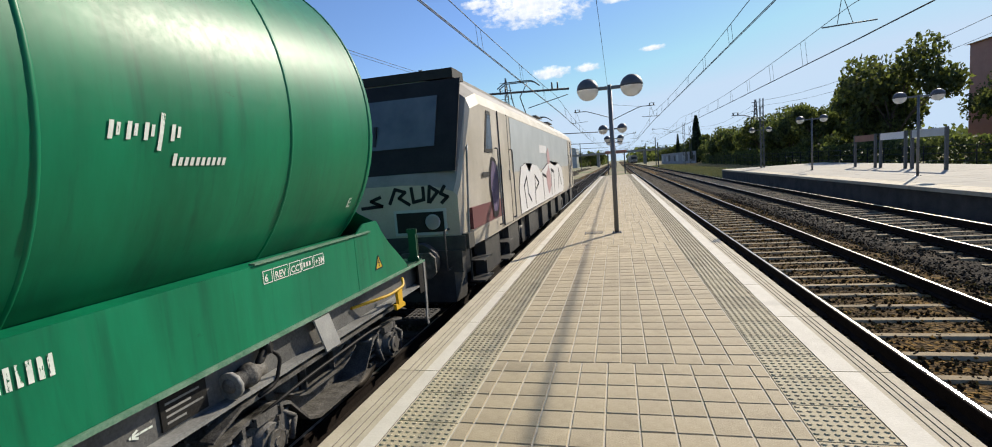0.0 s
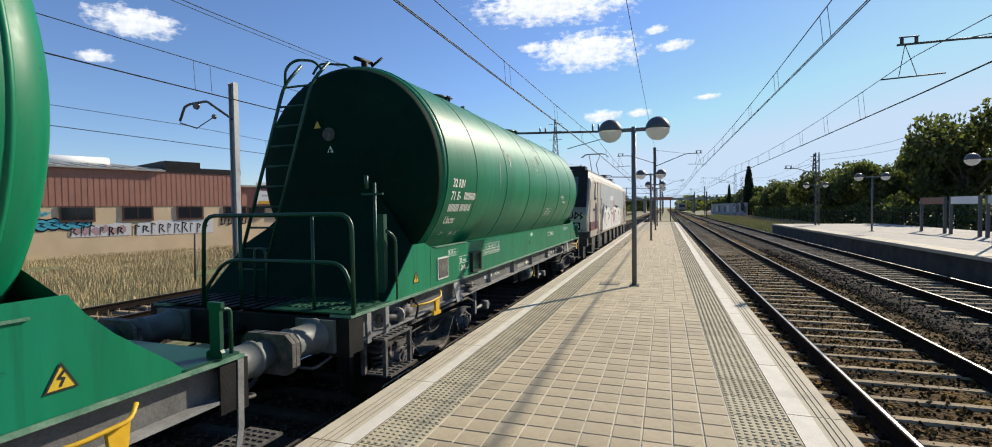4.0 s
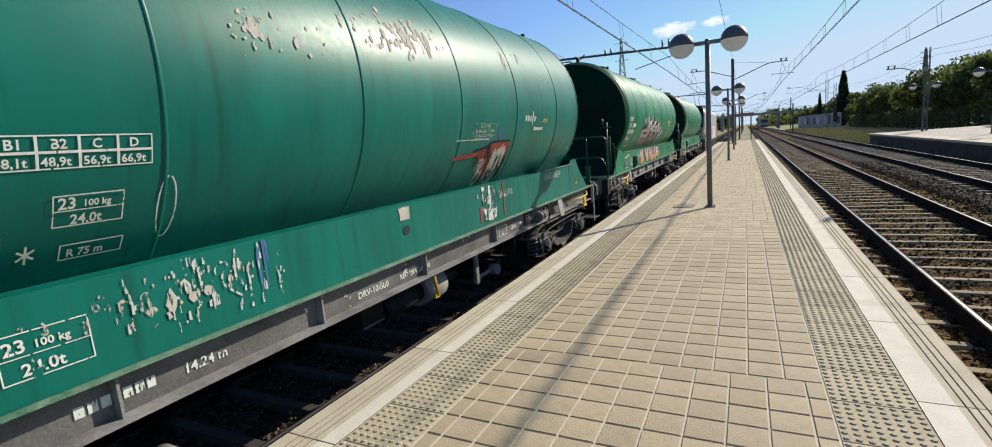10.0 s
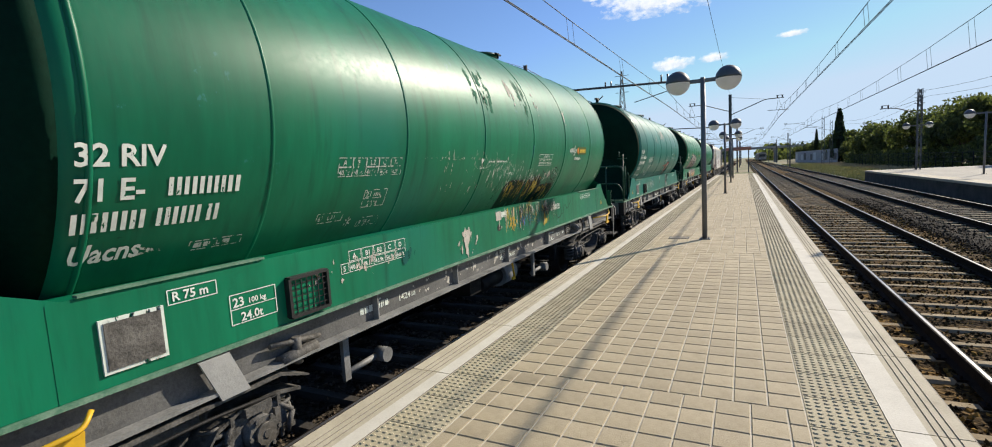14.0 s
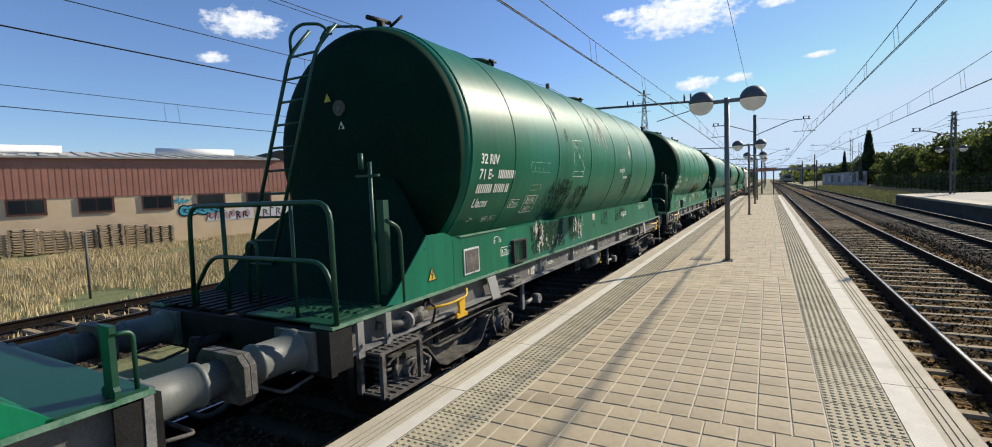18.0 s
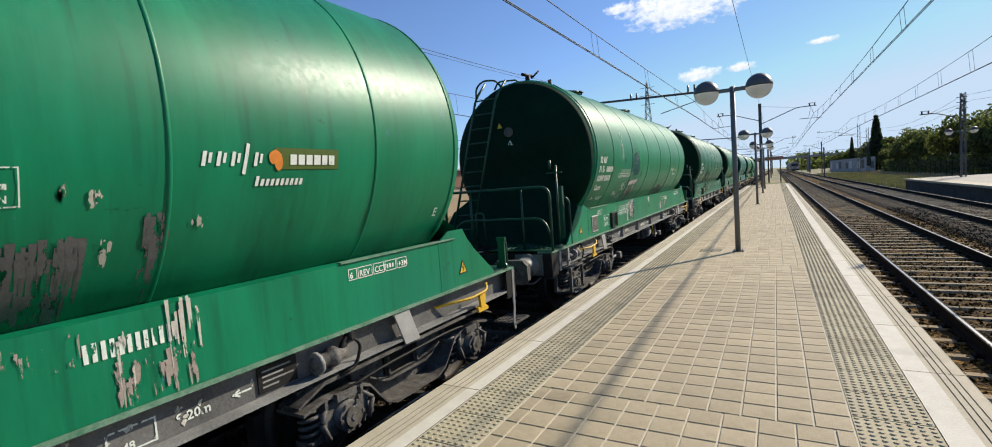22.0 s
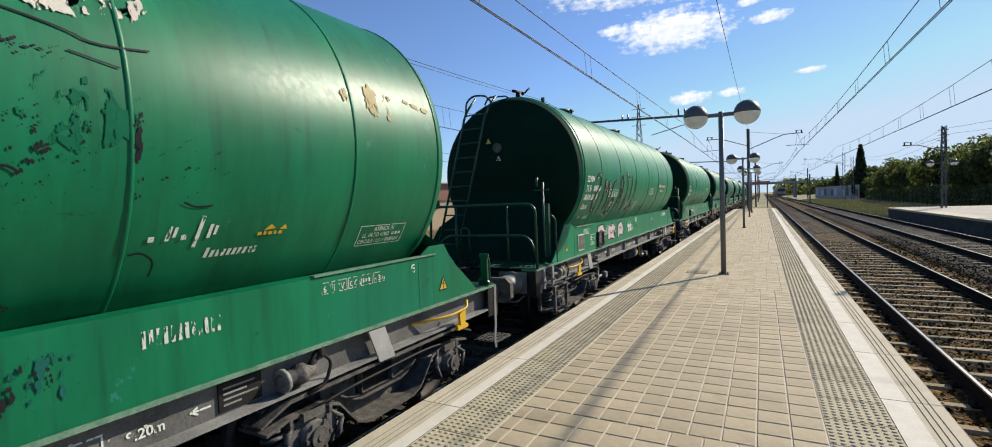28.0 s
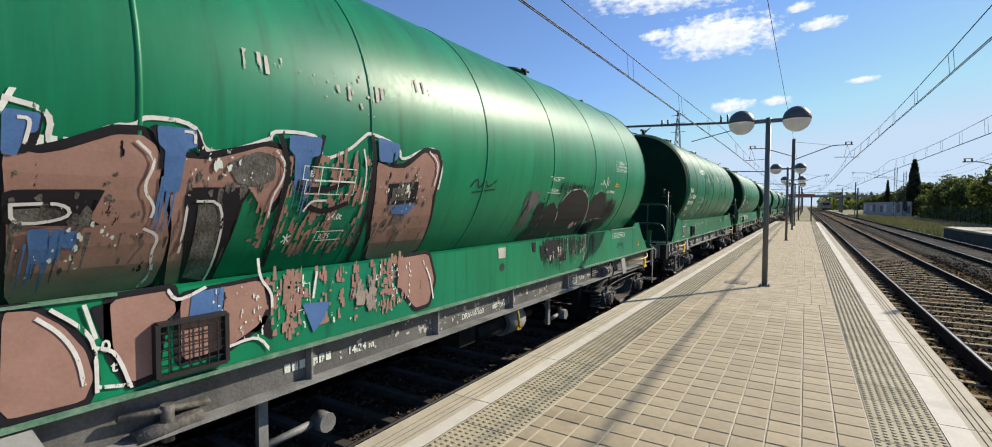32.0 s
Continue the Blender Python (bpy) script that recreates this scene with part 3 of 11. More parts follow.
def wheelset(parent, y, wheels):
    bm = BM()
    rod(bm, (-1.08, 0, 0), (1.08, 0, 0), 0.075, 12)
    for s in (-1, 1):
        tread = [(0.10, -0.09), (0.13, -0.05), (0.38, -0.03), (0.40, -0.065), (0.455, -0.065), (0.46, 0.05), (0.485, 0.052), (0.485, 0.075), (0.40, 0.075), (0.37, 0.03), (0.13, 0.06), (0.10, 0.09)]
        lathe(bm, [(r, h * -s) for r, h in tread], (s * 0.85, 0, 0), "x", 28)
        for i in range(3):
            a = i * 2.1
            box(bm, s * 0.905 - 0.006, s * 0.905 + 0.006, 0.16 * math.cos(a) - 0.03, 0.16 * math.cos(a) + 0.03, 0.16 * math.sin(a) - 0.03, 0.16 * math.sin(a) + 0.03)
    w = part("wheelset", bm, "wheel_steel", parent, "worn steel wheels on an axle", pose(0, y, 0.46))
    wheels.append(w)
    return w


BELLY = [(-1.28, 0.62), (-1.10, 0.66), (-0.78, 0.66), (-0.62, 0.60), (-0.52, 0.48), (-0.43, 0.38), (-0.30, 0.33), (0.30, 0.33), (0.43, 0.38), (0.52, 0.48), (0.62, 0.60), (0.78, 0.66), (1.10, 0.66), (1.28, 0.62)]


def flange_strip(bm, pts, y, x0, x1, t):
    """A plate of thickness t that follows a curve in the (y, z) plane."""
    prism(bm, [(y + a, b + t) for a, b in pts] + [(y + a, b) for a, b in reversed(pts)], "x", x0, x1)


def build_bogie(w, y, wheels):
    for s in (-1, 1):
        bm = BM()
        prism(bm, [(y + a, b) for a, b in BELLY] + [(y + 1.22, 0.74), (y + 0.7, 0.78), (y - 0.7, 0.78), (y - 1.22, 0.74)], "x", s * 0.985, s * 1.005)
        flange_strip(bm, BELLY, y, s * 0.93, s * 1.235, -0.024)
        flange_strip(bm, [(-0.50, 0.60), (-0.36, 0.52), (-0.26, 0.49), (0.26, 0.49), (0.36, 0.52), (0.50, 0.60)], y, s * 1.005, s * 1.12, -0.016)
        flange_strip(bm, [(-1.25, 0.74), (-0.7, 0.78), (0.7, 0.78), (1.25, 0.74)], y, s * 0.96, s * 1.15, 0.02)
        for q in (-0.66, -0.20, 0.20, 0.66):
            box(bm, s * 1.005, s * 1.07, y + q - 0.008, y + q + 0.008, 0.49 if abs(q) < 0.5 else 0.62, 0.78)
        part("side_frame", bm, "steel_mid", w, "dusty cast bogie side frame")
        bm = BM()
        prism(bm, [(y - 1.34, 0.70), (y - 1.10, 0.80), (y + 1.10, 0.80), (y + 1.34, 0.70), (y + 1.34, 0.685), (y + 1.10, 0.775), (y - 1.10, 0.775), (y - 1.34, 0.685)], "x", s * 1.06, s * 1.27)
        part("top_beam", bm, "steel_mid", w, "dusty flat beam above the side frame")
        part("brake_pipe", with_pipe(rounded([(s * 1.24, y - 1.0, 0.64), (s * 1.27, y - 0.5, 0.70), (s * 1.27, y + 0.5, 0.72), (s * 1.24, y + 1.05, 0.66)], 0.2), 0.013, 6), "steel_dark", w)
        for q in (-0.9, 0.9):
            bm = BM()
            box(bm, s * 0.98, s * 1.22, y + q - 0.17, y + q + 0.17, 0.34, 0.60)
            rod(bm, (s * 1.0, y + q, 0.46), (s * 1.30, y + q, 0.46), 0.118, 14)
            for k in (-1, 1):
                rod(bm, (s * 1.20, y + q + k * 0.15, 0.60), (s * 1.27, y + q + k * 0.26, 0.50), 0.020, 6)
                rod(bm, (s * 1.27, y + q + k * 0.26, 0.50), (s * 1.27, y + q + k * 0.20, 0.36), 0.020, 6)
            box(bm, s * 1.10, s * 1.27, y + q - 0.10, y + q + 0.10, 0.60, 0.66)
            box(bm, s * 1.05, s * 1.20, y + q - 0.33, y + q + 0.33, 0.335, 0.375)
            for k in range(6):
                a = k * math.pi / 3
                rod(bm, (s * 1.295, y + q + 0.11 * math.cos(a), 0.46 + 0.11 * math.sin(a)), (s * 1.315, y + q + 0.11 * math.cos(a), 0.46 + 0.11 * math.sin(a)), 0.016, 6)
            for k in (-0.18, 0.18):
                box(bm, s * 1.06, s * 1.24, y + q + k - 0.014, y + q + k + 0.014, 0.33, 0.64)
                box(bm, s * 1.20, s * 1.245, y + q + k - 0.045, y + q + k + 0.045, 0.42, 0.56)
            axle_box = part("axle_box", bm, "steel_mid", w, "greasy axle box with round cover")
            bm = BM()
            rod(bm, (s * 1.30, y + q, 0.46), (s * 1.325, y + q, 0.46), 0.078, 12)
            rod(bm, (s * 1.32, y + q, 0.46), (s * 1.332, y + q, 0.46), 0.03, 6)
            part("axle_cover", bm, "grease_brown", axle_box, "greasy grey round cover")
            for k in (-0.255, 0.255):
                bm = BM()
                coil(bm, s * 1.13, y + q + k, 0.375, 0.60, 0.075)
                part("spring", bm, "steel_mid", w)
    bm = BM()
    box(bm, -1.02, 1.02, y - 0.22, y + 0.22, 0.45, 0.72)
    rod(bm, (0, y, 0.72), (0, y, 0.98), 0.22, 16)
    for q in (-1.2, 1.2):
        box(bm, -1.05, 1.05, y + q - 0.05, y + q + 0.05, 0.55, 0.66)
    part("bolster", bm, "steel_dark", w)
    for q in (-0.9, 0.9):
        wheelset(w, y + q, wheels)
        for s in (-1, 1):
            for k in (-1, 1):
                bm = BM()
                box(bm, s * 0.80, s * 0.90, y + q + k * 0.47, y + q + k * 0.54, 0.34, 0.62)
                rod(bm, (s * 0.88, y + q + k * 0.52, 0.36), (s * 0.88, y + q + k * 0.42, 0.80), 0.018, 6)
                part("brake_shoe", bm, "steel_dark", w)


def skirt_outline():
    """The green plate girder below the tank: sweeps down to the deck at both ends."""
    rear = [(-1.24, 1.13), (-1.12, 1.22), (-0.97, 1.36), (-0.84, 1.48), (-0.70, 1.61), (-0.60, 1.71), (-0.46, 1.90), (-0.36, 2.10), (-0.30, 2.32)]
    front = [(9.90, 2.05), (9.93, 1.94), (9.99, 1.84), (10.06, 1.72), (10.14, 1.61), (10.28, 1.47), (10.46, 1.33), (10.60, 1.22), (10.70, 1.13)]
    return rear, front


def build_wagon(paint):
    wheels = []
    w = thing("tank_wagon", "green four-axle cement tank wagon", "tank wagon", pose(TRACK_L, 0, RAIL_Z), "goods train wagons")
    bm = BM()
    dish, barrel = tank_profile()
    lathe(bm, barrel, (0, 0, TANK_Z), "y", 72)
    tank = part("tank", bm, paint, w)
    # Only the rear dish gets the green with shade mixed in.
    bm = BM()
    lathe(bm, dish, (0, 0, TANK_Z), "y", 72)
    part("tank_end", bm, "end_shade", w, "dished end of the tank with shade in its green")
    for y in (0.06, 1.10, 2.58, 4.13, 5.68, 7.13, 8.68, 9.78):
        bm = BM()
        lathe(bm, [(TANK_R - 0.004, y - 0.018), (TANK_R + 0.007, y - 0.008), (TANK_R + 0.007, y + 0.008), (TANK_R - 0.004, y + 0.018)], (0, 0, TANK_Z), "y", 72)
        part("weld_seam", bm, paint, tank)
    # plate girder with swept ends, closed across the wagon
    rear, front = skirt_outline()
    for s in (-1, 1):
        bm = BM()
        outline = [p for p in rear if p[1] <= 1.72] + [(-0.30, 1.71), (-0.08, 1.625), (9.62, 1.625), (9.80, 1.72)] + [p for p in front if p[1] <= 1.73]
        a = [bm.verts.new((s * 1.27, y, z)) for y, z in outline]
        b = [bm.verts.new((s * 1.255, y, z)) for y, z in outline]
        bm.faces.new(a), bm.faces.new(b[::-1])
        for i in range(len(a)):
            j = (i + 1) % len(a)
            bm.faces.new((a[i], a[j], b[j], b[i]))
        part("side_plate", bm, paint, w)
        bm = BM()
        # narrow shelf from the plate in to the tank
        for v0, v1 in (((s * 1.256, 1.600), (s * 1.015, 1.612)),):
            p = [bm.verts.new((x, y, z)) for y in (-0.48, 10.12) for x, z in (v0, v1)]
            q = [bm.verts.new((x, y, z - 0.012)) for y in (-0.48, 10.12) for x, z in (v0, v1)]
            bm.faces.new((p[0], p[1], p[3], p[2])), bm.faces.new((q[0], q[2], q[3], q[1]))
            for i, j in ((0, 1), (1, 3), (3, 2), (2, 0)):
                bm.faces.new((p[i], p[j], q[j], q[i]))
        part("shelf_plate", bm, paint, w)
        for y0, y1 in ((-0.02, 1.05), (8.35, 9.90)):
            bm = BM()
            box(bm, s * 1.235, s * 1.285, y0, y1, 1.628, 1.642)
            part("saddle_ledge", bm, "flange_green", w)
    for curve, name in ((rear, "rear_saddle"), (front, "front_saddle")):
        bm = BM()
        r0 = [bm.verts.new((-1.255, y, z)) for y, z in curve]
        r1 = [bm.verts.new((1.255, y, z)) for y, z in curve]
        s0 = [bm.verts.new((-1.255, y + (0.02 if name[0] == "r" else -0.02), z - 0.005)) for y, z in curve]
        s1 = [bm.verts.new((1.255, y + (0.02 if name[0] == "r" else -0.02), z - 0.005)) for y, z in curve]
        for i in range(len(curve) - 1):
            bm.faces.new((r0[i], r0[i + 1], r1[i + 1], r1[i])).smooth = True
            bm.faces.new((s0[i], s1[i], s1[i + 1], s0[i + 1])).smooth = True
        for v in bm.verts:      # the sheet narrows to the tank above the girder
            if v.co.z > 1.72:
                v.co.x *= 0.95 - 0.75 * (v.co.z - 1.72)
        # The rear sheet's shade is in its darker green; the front keeps plain paint.
        part("saddle_sheet", bm, "end_shade" if name[0] == "r" else paint, w, "green saddle sheet with shade in its colour" if name[0] == "r" else "")
    # sole bars, flange, decks, headstocks
    for s in (-1, 1):
        bm = BM()
        box(bm, s * 1.168, s * 1.190, HEAD_R + 0.05, HEAD_F - 0.05, 0.85, 1.10)
        bar_web = part("sole_bar", bm, "sole_grey", w, "worn dark grey channel sole bar")
        part("lower_lip", with_box(s * 1.190, s * 1.285, HEAD_R + 0.05, HEAD_F - 0.05, 0.838, 0.862), "steel_grey", bar_web, "pale grey lower lip")
        for y in (2.2, 3.6, 5.0, 6.6):
            part("web_rib", with_box(s * 1.190, s * 1.25, y - 0.008, y + 0.008, 0.862, 1.10), "steel_grey", w)
        for y in (-1.58, -1.24):
            bm = BM()
            box(bm, s * 1.190, s * 1.30, y - 0.035, y + 0.035, 1.02, 1.098)
            box(bm, s * 1.27, s * 1.30, y - 0.035, y + 0.035, 0.80, 1.02)
            rod(bm, (s * 1.29, y, 0.90), (s * 1.325, y, 0.90), 0.018, 6)
            part("step_clamp", bm, "steel_grey", w, "grey bolted clamp on the sole bar")
        bm = BM()
        box(bm, s * 1.05, s * 1.295, HEAD_R, HEAD_F, 1.103, 1.128)
        part("flange", bm, "flange_green", w, "green flange with scraped pale edge")
        for y in (0.62, 8.98):
            bm = BM()
            prism(bm, [(y - 0.10, 1.09), (y + 0.10, 1.09), (y + 0.22, 0.80), (y + 0.02, 0.80)], "x", s * 1.275, s * 1.292)
            part("bracket", bm, "bracket_grey", w, "pale grey flat bracket")
    for y0, y1, nm in ((HEAD_R + 0.02, -1.14, "rear_deck"), (10.66, HEAD_F - 0.02, "front_deck")):
        split = 0.22 if nm[0] == "r" else -1.27
        part("deck", with_box(split, 1.27, y0, y1, 1.129, 1.145), "green_part", w, "green steel deck")
        if nm[0] == "r":
            for i in range(10):
                part("deck_bar", with_box(-1.27 + i * 0.149, -1.20 + i * 0.149, y0, y1, 1.129, 1.142), "steel_dark", w)
        bm = BM()
        if nm[0] == "r":
            for i in range(12):
                for j in range(4):
                    x, y = 0.25 + i * 0.082, y0 + 0.14 + j * 0.2
                    box(bm, x, x + 0.05, y, y + 0.13, 1.146, 1.156)
            part("tread_plate", bm, "green_part", w)["kind"] = "stuff"
        else:
            bm.free()
    for y, d in ((HEAD_R, -1), (HEAD_F, 1)):
        bm = BM()
        box(bm, -1.29, 1.29, y - 0.03, y + 0.03, 0.74, 1.10)
        head = part("headstock", bm, "steel_dark", w)
        for q in (-1.28, -0.62, 0.62, 1.28):
            part("rib", with_box(q - 0.01, q + 0.01, min(y - d * 0.03, y - d * 0.20), max(y - d * 0.03, y - d * 0.20), 0.76, 1.09), "steel_dark", head)
        bm = BM()
        rod(bm, (0, y, 0.93), (0, y + d * 0.32, 0.93), 0.05, 8)
        rod(bm, (0, y + d * 0.30, 1.0), (0, y + d * 0.34, 0.72), 0.045, 8)
        box(bm, -0.10, 0.10, y - 0.02, y + d * 0.10 if d > 0 else y + 0.02, 0.82, 1.04)
        part("coupling_hook", bm, "steel_dark", w)
        part("brake_hose", with_pipe(rounded([(0.42, y, 0.82), (0.44, y + d * 0.16, 0.80), (0.42, y + d * 0.30, 0.50), (0.34, y + d * 0.46, 0.42), (0.20, y + d * 0.56, 0.52)], 0.14), 0.024), "black_paint", w, "black rubber brake hose")
        part("end_cock", with_rod((0.42, y - d * 0.02, 0.84), (0.42, y + d * 0.14, 0.80), 0.035, 10), "steel_mid", w)
        part("screw_coupling", with_pipe(rounded([(0.0, y + d * 0.30, 0.86), (0.05, y + d * 0.34, 0.66), (0.0, y + d * 0.52, 0.60), (-0.05, y + d * 0.34, 0.66), (0.0, y + d * 0.30, 0.86)], 0.08), 0.020), "steel_mid", w)
        for s in (-1, 1):
            part("hand_rail", with_pipe(rounded([(s * 1.10, y + d * 0.05, 0.74), (s * 1.10, y + d * 0.30, 0.70), (s * 0.62, y + d * 0.30, 0.70), (s * 0.62, y + d * 0.05, 0.74)], 0.06), 0.014, 6), "steel_mid", w)
        for s in (-1, 1):
            bm = BM()
            box(bm, s * 0.925 - 0.22, s * 0.925 + 0.22, min(y, y + d * 0.07), max(y, y + d * 0.07), 0.78, 1.09)
            lathe(bm, [(0.17, 0.05 * d), (0.17, 0.09 * d), (0.14, 0.10 * d), (0.14, 0.40 * d), (0.15, 0.405 * d), (0.15, 0.43 * d), (0.12, 0.435 * d), (0.12, 0.58 * d)], (s * 0.925, y, 0.93), "y", 20)
            b = part("buffer", bm, "buffer_grey", w, "pale grey painted buffer casing")
            bm = BM()
            prism(bm, [(s * 0.925 + a, 0.93 + c) for a, c in ((-0.27, -0.10), (-0.20, -0.17), (0.20, -0.17), (0.27, -0.10), (0.27, 0.10), (0.20, 0.17), (-0.20, 0.17), (-0.27, 0.10))], "y", y + d * 0.58, y + d * 0.622)
            part("buffer_head", bm, "steel_mid", b)
    # end railings on the brake platform
    yr = HEAD_R + 0.06
    for pts, r in (
        ([(1.28, yr, 1.13), (1.28, yr, 2.09), (-0.58, yr, 2.09), (-0.62, yr, 1.13)], 0.022),
        ([(1.27, yr + 0.02, 1.30), (1.16, yr + 0.02, 1.62), (-0.32, yr + 0.02, 1.62), (-0.60, yr + 0.02, 1.30), (-0.60, yr + 0.02, 1.13)], 0.02),
        ([(0.80, yr + 0.03, 1.13), (0.80, yr + 0.03, 2.09)], 0.016),
        ([(-0.12, yr + 0.03, 1.13), (-0.12, yr + 0.03, 2.09)], 0.02),
        ([(-0.05, yr + 0.30, 1.13), (-0.05, yr + 0.30, 1.72), (-0.20, yr + 0.30, 1.72), (-0.20, yr + 0.30, 1.13)], 0.018),
        ([(1.26, -0.98, 1.13), (1.26, -0.98, 1.82), (1.26, -1.16, 1.90)], 0.02),
    ):
        part("railing", with_pipe(rounded(pts, 0.16), r), "green_part", w)
    part("brake_column", with_rod((1.16, -1.22, 1.13), (1.16, -1.22, 2.42), 0.018), "green_part", w)
    bm = BM()
    box(bm, 1.12, 1.20, -1.12, -1.05, 1.13, 2.08)
    box(bm, 1.00, 1.26, -1.235, -1.205, 2.29, 2.31)
    rod(bm, (1.06, -1.22, 2.36), (1.06, -1.22, 2.50), 0.022, 8)
    part("brake_handle", bm, "green_part", w)
    bm = BM()
    for i in range(3):
        rod(bm, (0.80 + 0.05 * i, -1.12, 1.16), (0.86 + 0.05 * i, -1.06, 1.24), 0.016, 6)
    part("brake_lever", bm, "steel_grey", w)
    # ladder up the rear end and hoops on top
    def ladder_at(z, side):
        f = (z - 1.14) / 2.66
        return ((-1.10, -0.66)[side] + 0.44 * f, -0.98 + 0.50 * f, z)
    for side in (0, 1):
        x, y, z = ladder_at(3.80, side)
        pts = [ladder_at(1.14, side), ladder_at(3.80, side), (x + 0.10, y + 0.22, 4.10)]
        part("ladder_stile", with_pipe(rounded(pts, 0.15), 0.022), "green_part", w)
    for i in range(10):
        z = 1.40 + 0.262 * i
        part("ladder_rung", with_rod(ladder_at(z, 0), ladder_at(z, 1), 0.014, 6), "green_part", w)
    part("top_hoop", with_pipe(rounded([(-0.66, -0.46, 3.78), (-0.62, -0.50, 4.00), (-0.50, -0.45, 4.12), (-0.30, -0.32, 4.12), (-0.26, -0.20, 4.02)], 0.12), 0.018), "green_part", w)
    part("top_rail", with_pipe(rounded([(-0.34, -0.30, 3.95), (-0.28, -0.25, 4.10), (-0.05, 0.05, 4.14), (-0.02, 0.12, 4.08)], 0.08), 0.016), "green_part", w)
    # hatches and fittings along the crown
    for y in (2.6, 6.9):
        bm = BM()
        lathe(bm, [(0.30, -0.05), (0.30, 0.06), (0.33, 0.07), (0.33, 0.10), (0.26, 0.13), (0.05, 0.145)], (0, y, TANK_Z + TANK_R), "z", 20)
        h = part("hatch", bm, "green_part", w)
        for s in (-1, 1):
            bm = BM()
            rod(bm, (s * 0.34, y, TANK_Z + TANK_R + 0.02), (s * 0.34, y + 0.02, TANK_Z + TANK_R + 0.11), 0.02, 6)
            rod(bm, (s * 0.34, y - 0.1, TANK_Z + TANK_R + 0.09), (s * 0.34, y + 0.12, TANK_Z + TANK_R + 0.09), 0.018, 6)
            part("hatch_clamp", bm, "steel_dark", h)
    bm = BM()
    rod(bm, (0.1, 0.25, TANK_Z + TANK_R - 0.03), (0.1, 0.25, TANK_Z + TANK_R + 0.12), 0.05, 8)
    rod(bm, (0.1, 0.02, TANK_Z + TANK_R + 0.11), (0.1, 0.42, TANK_Z + TANK_R + 0.15), 0.03, 8)
    rod(bm, (0.1, 0.42, TANK_Z + TANK_R + 0.10), (0.22, 0.52, TANK_Z + TANK_R + 0.24), 0.018, 6)
    part("top_valve", bm, "steel_dark", w)
    # running gear
    for y in PIVOTS:
        build_bogie(w, y, wheels)
    # steps below the brake platform
    for z, x0, x1, y0 in ((0.80, 1.10, 1.42, -1.50), (0.42, 1.14, 1.46, -1.46)):
        bm = BM()
        box(bm, x0, x1, y0, y0 + 0.58, z, z + 0.02)
        for i in range(7):
            for j in range(3):
                box(bm, x0 + 0.03 + j * 0.10, x0 + 0.10 + j * 0.10, y0 + 0.03 + i * 0.08, y0 + 0.06 + i * 0.08, z + 0.021, z + 0.03)
        part("step", bm, "steel_mid", w, "dark grey checkered foot step")
    for y in (-1.48, -0.98):
        part("step_hanger", with_box(1.12, 1.17, y, y + 0.04, 0.42, 1.10), "steel_mid", w)
        part("step_hanger", with_box(1.38, 1.42, y, y + 0.04, 0.42, 0.80), "steel_mid", w)
    bm = BM()
    prism(bm, [(11.06, 1.10), (11.11, 1.10), (11.10, 0.62), (11.07, 0.46), (11.09, 0.36), (11.05, 0.35), (11.02, 0.46), (11.05, 0.62)], "x", 1.285, 1.297)
    part("step_hanger", bm, "steel_grey", w, "bent flat bar of the foot step")
    bm = BM()
    box(bm, 0.98, 1.30, 11.06, 11.46, 0.40, 0.42)
    for i in range(6):
        for j in range(5):
            box(bm, 1.00 + 0.06 * j, 1.04 + 0.06 * j, 11.08 + 0.065 * i, 11.11 + 0.065 * i, 0.421, 0.43)
    part("step", bm, "steel_mid", w, "checkered foot step below the buffer")
    # yellow lashing hooks at both ends, both sides
    for y in (-0.16, 10.22):
        bm = BM()
        pipe(bm, rounded([(1.20, y - 0.66, 0.985), (1.36, y - 0.20, 0.985), (1.40, y + 0.04, 1.02), (1.36, y + 0.10, 1.085)], 0.08), 0.014, 6)
        part("uncoupling_bar", bm, "yellow", w, "yellow painted bar")
        bm = BM()
        prism(bm, [(y - 0.06, 1.00), (y + 0.06, 1.00), (y + 0.045, 0.86), (y + 0.10, 0.83), (y + 0.10, 0.80), (y - 0.10, 0.80), (y - 0.11, 0.86), (y - 0.085, 0.86), (y - 0.045, 0.84)], "x", 1.34, 1.37)
        part("hook", bm, "yellow", w, "yellow lashing hook")
    # brake gear between the bogies
    part("brake_cylinder", with_rod((0.95, 5.15, 0.62), (0.95, 5.55, 0.62), 0.17, 18), "steel_grey", w, "pale grey brake cylinder")
    bm = BM()
    rod(bm, (0.95, 5.55, 0.62), (0.95, 5.95, 0.60), 0.05, 10)
    rod(bm, (0.95, 4.55, 0.60), (0.95, 5.15, 0.62), 0.12, 14)
    rod(bm, (0.6, 1.3, 0.55), (0.6, 8.0, 0.55), 0.022, 8)
    rod(bm, (1.0, 2.2, 0.74), (1.0, 8.6, 0.74), 0.02, 8)
    box(bm, 0.75, 1.05, 4.2, 4.5, 0.55, 0.86)
    part("brake_rigging", bm, "steel_dark", w)
    for y in (1.95, 6.35):
        bm = BM()
        box(bm, 1.02, 1.06, y - 0.035, y + 0.035, 0.36, 0.86)
        rod(bm, (1.0, y, 0.40), (1.0, y + 0.55, 0.42), 0.03, 8)
        rod(bm, (0.98, y + 0.5, 0.42), (1.10, y + 0.5, 0.42), 0.075, 10)
        part("brake_hanger", bm, "steel_grey", w)
    for y in (5.11,):
        bm = BM()
        rod(bm, (1.24, y, 0.85), (1.26, y + 0.02, 0.60), 0.016, 6)
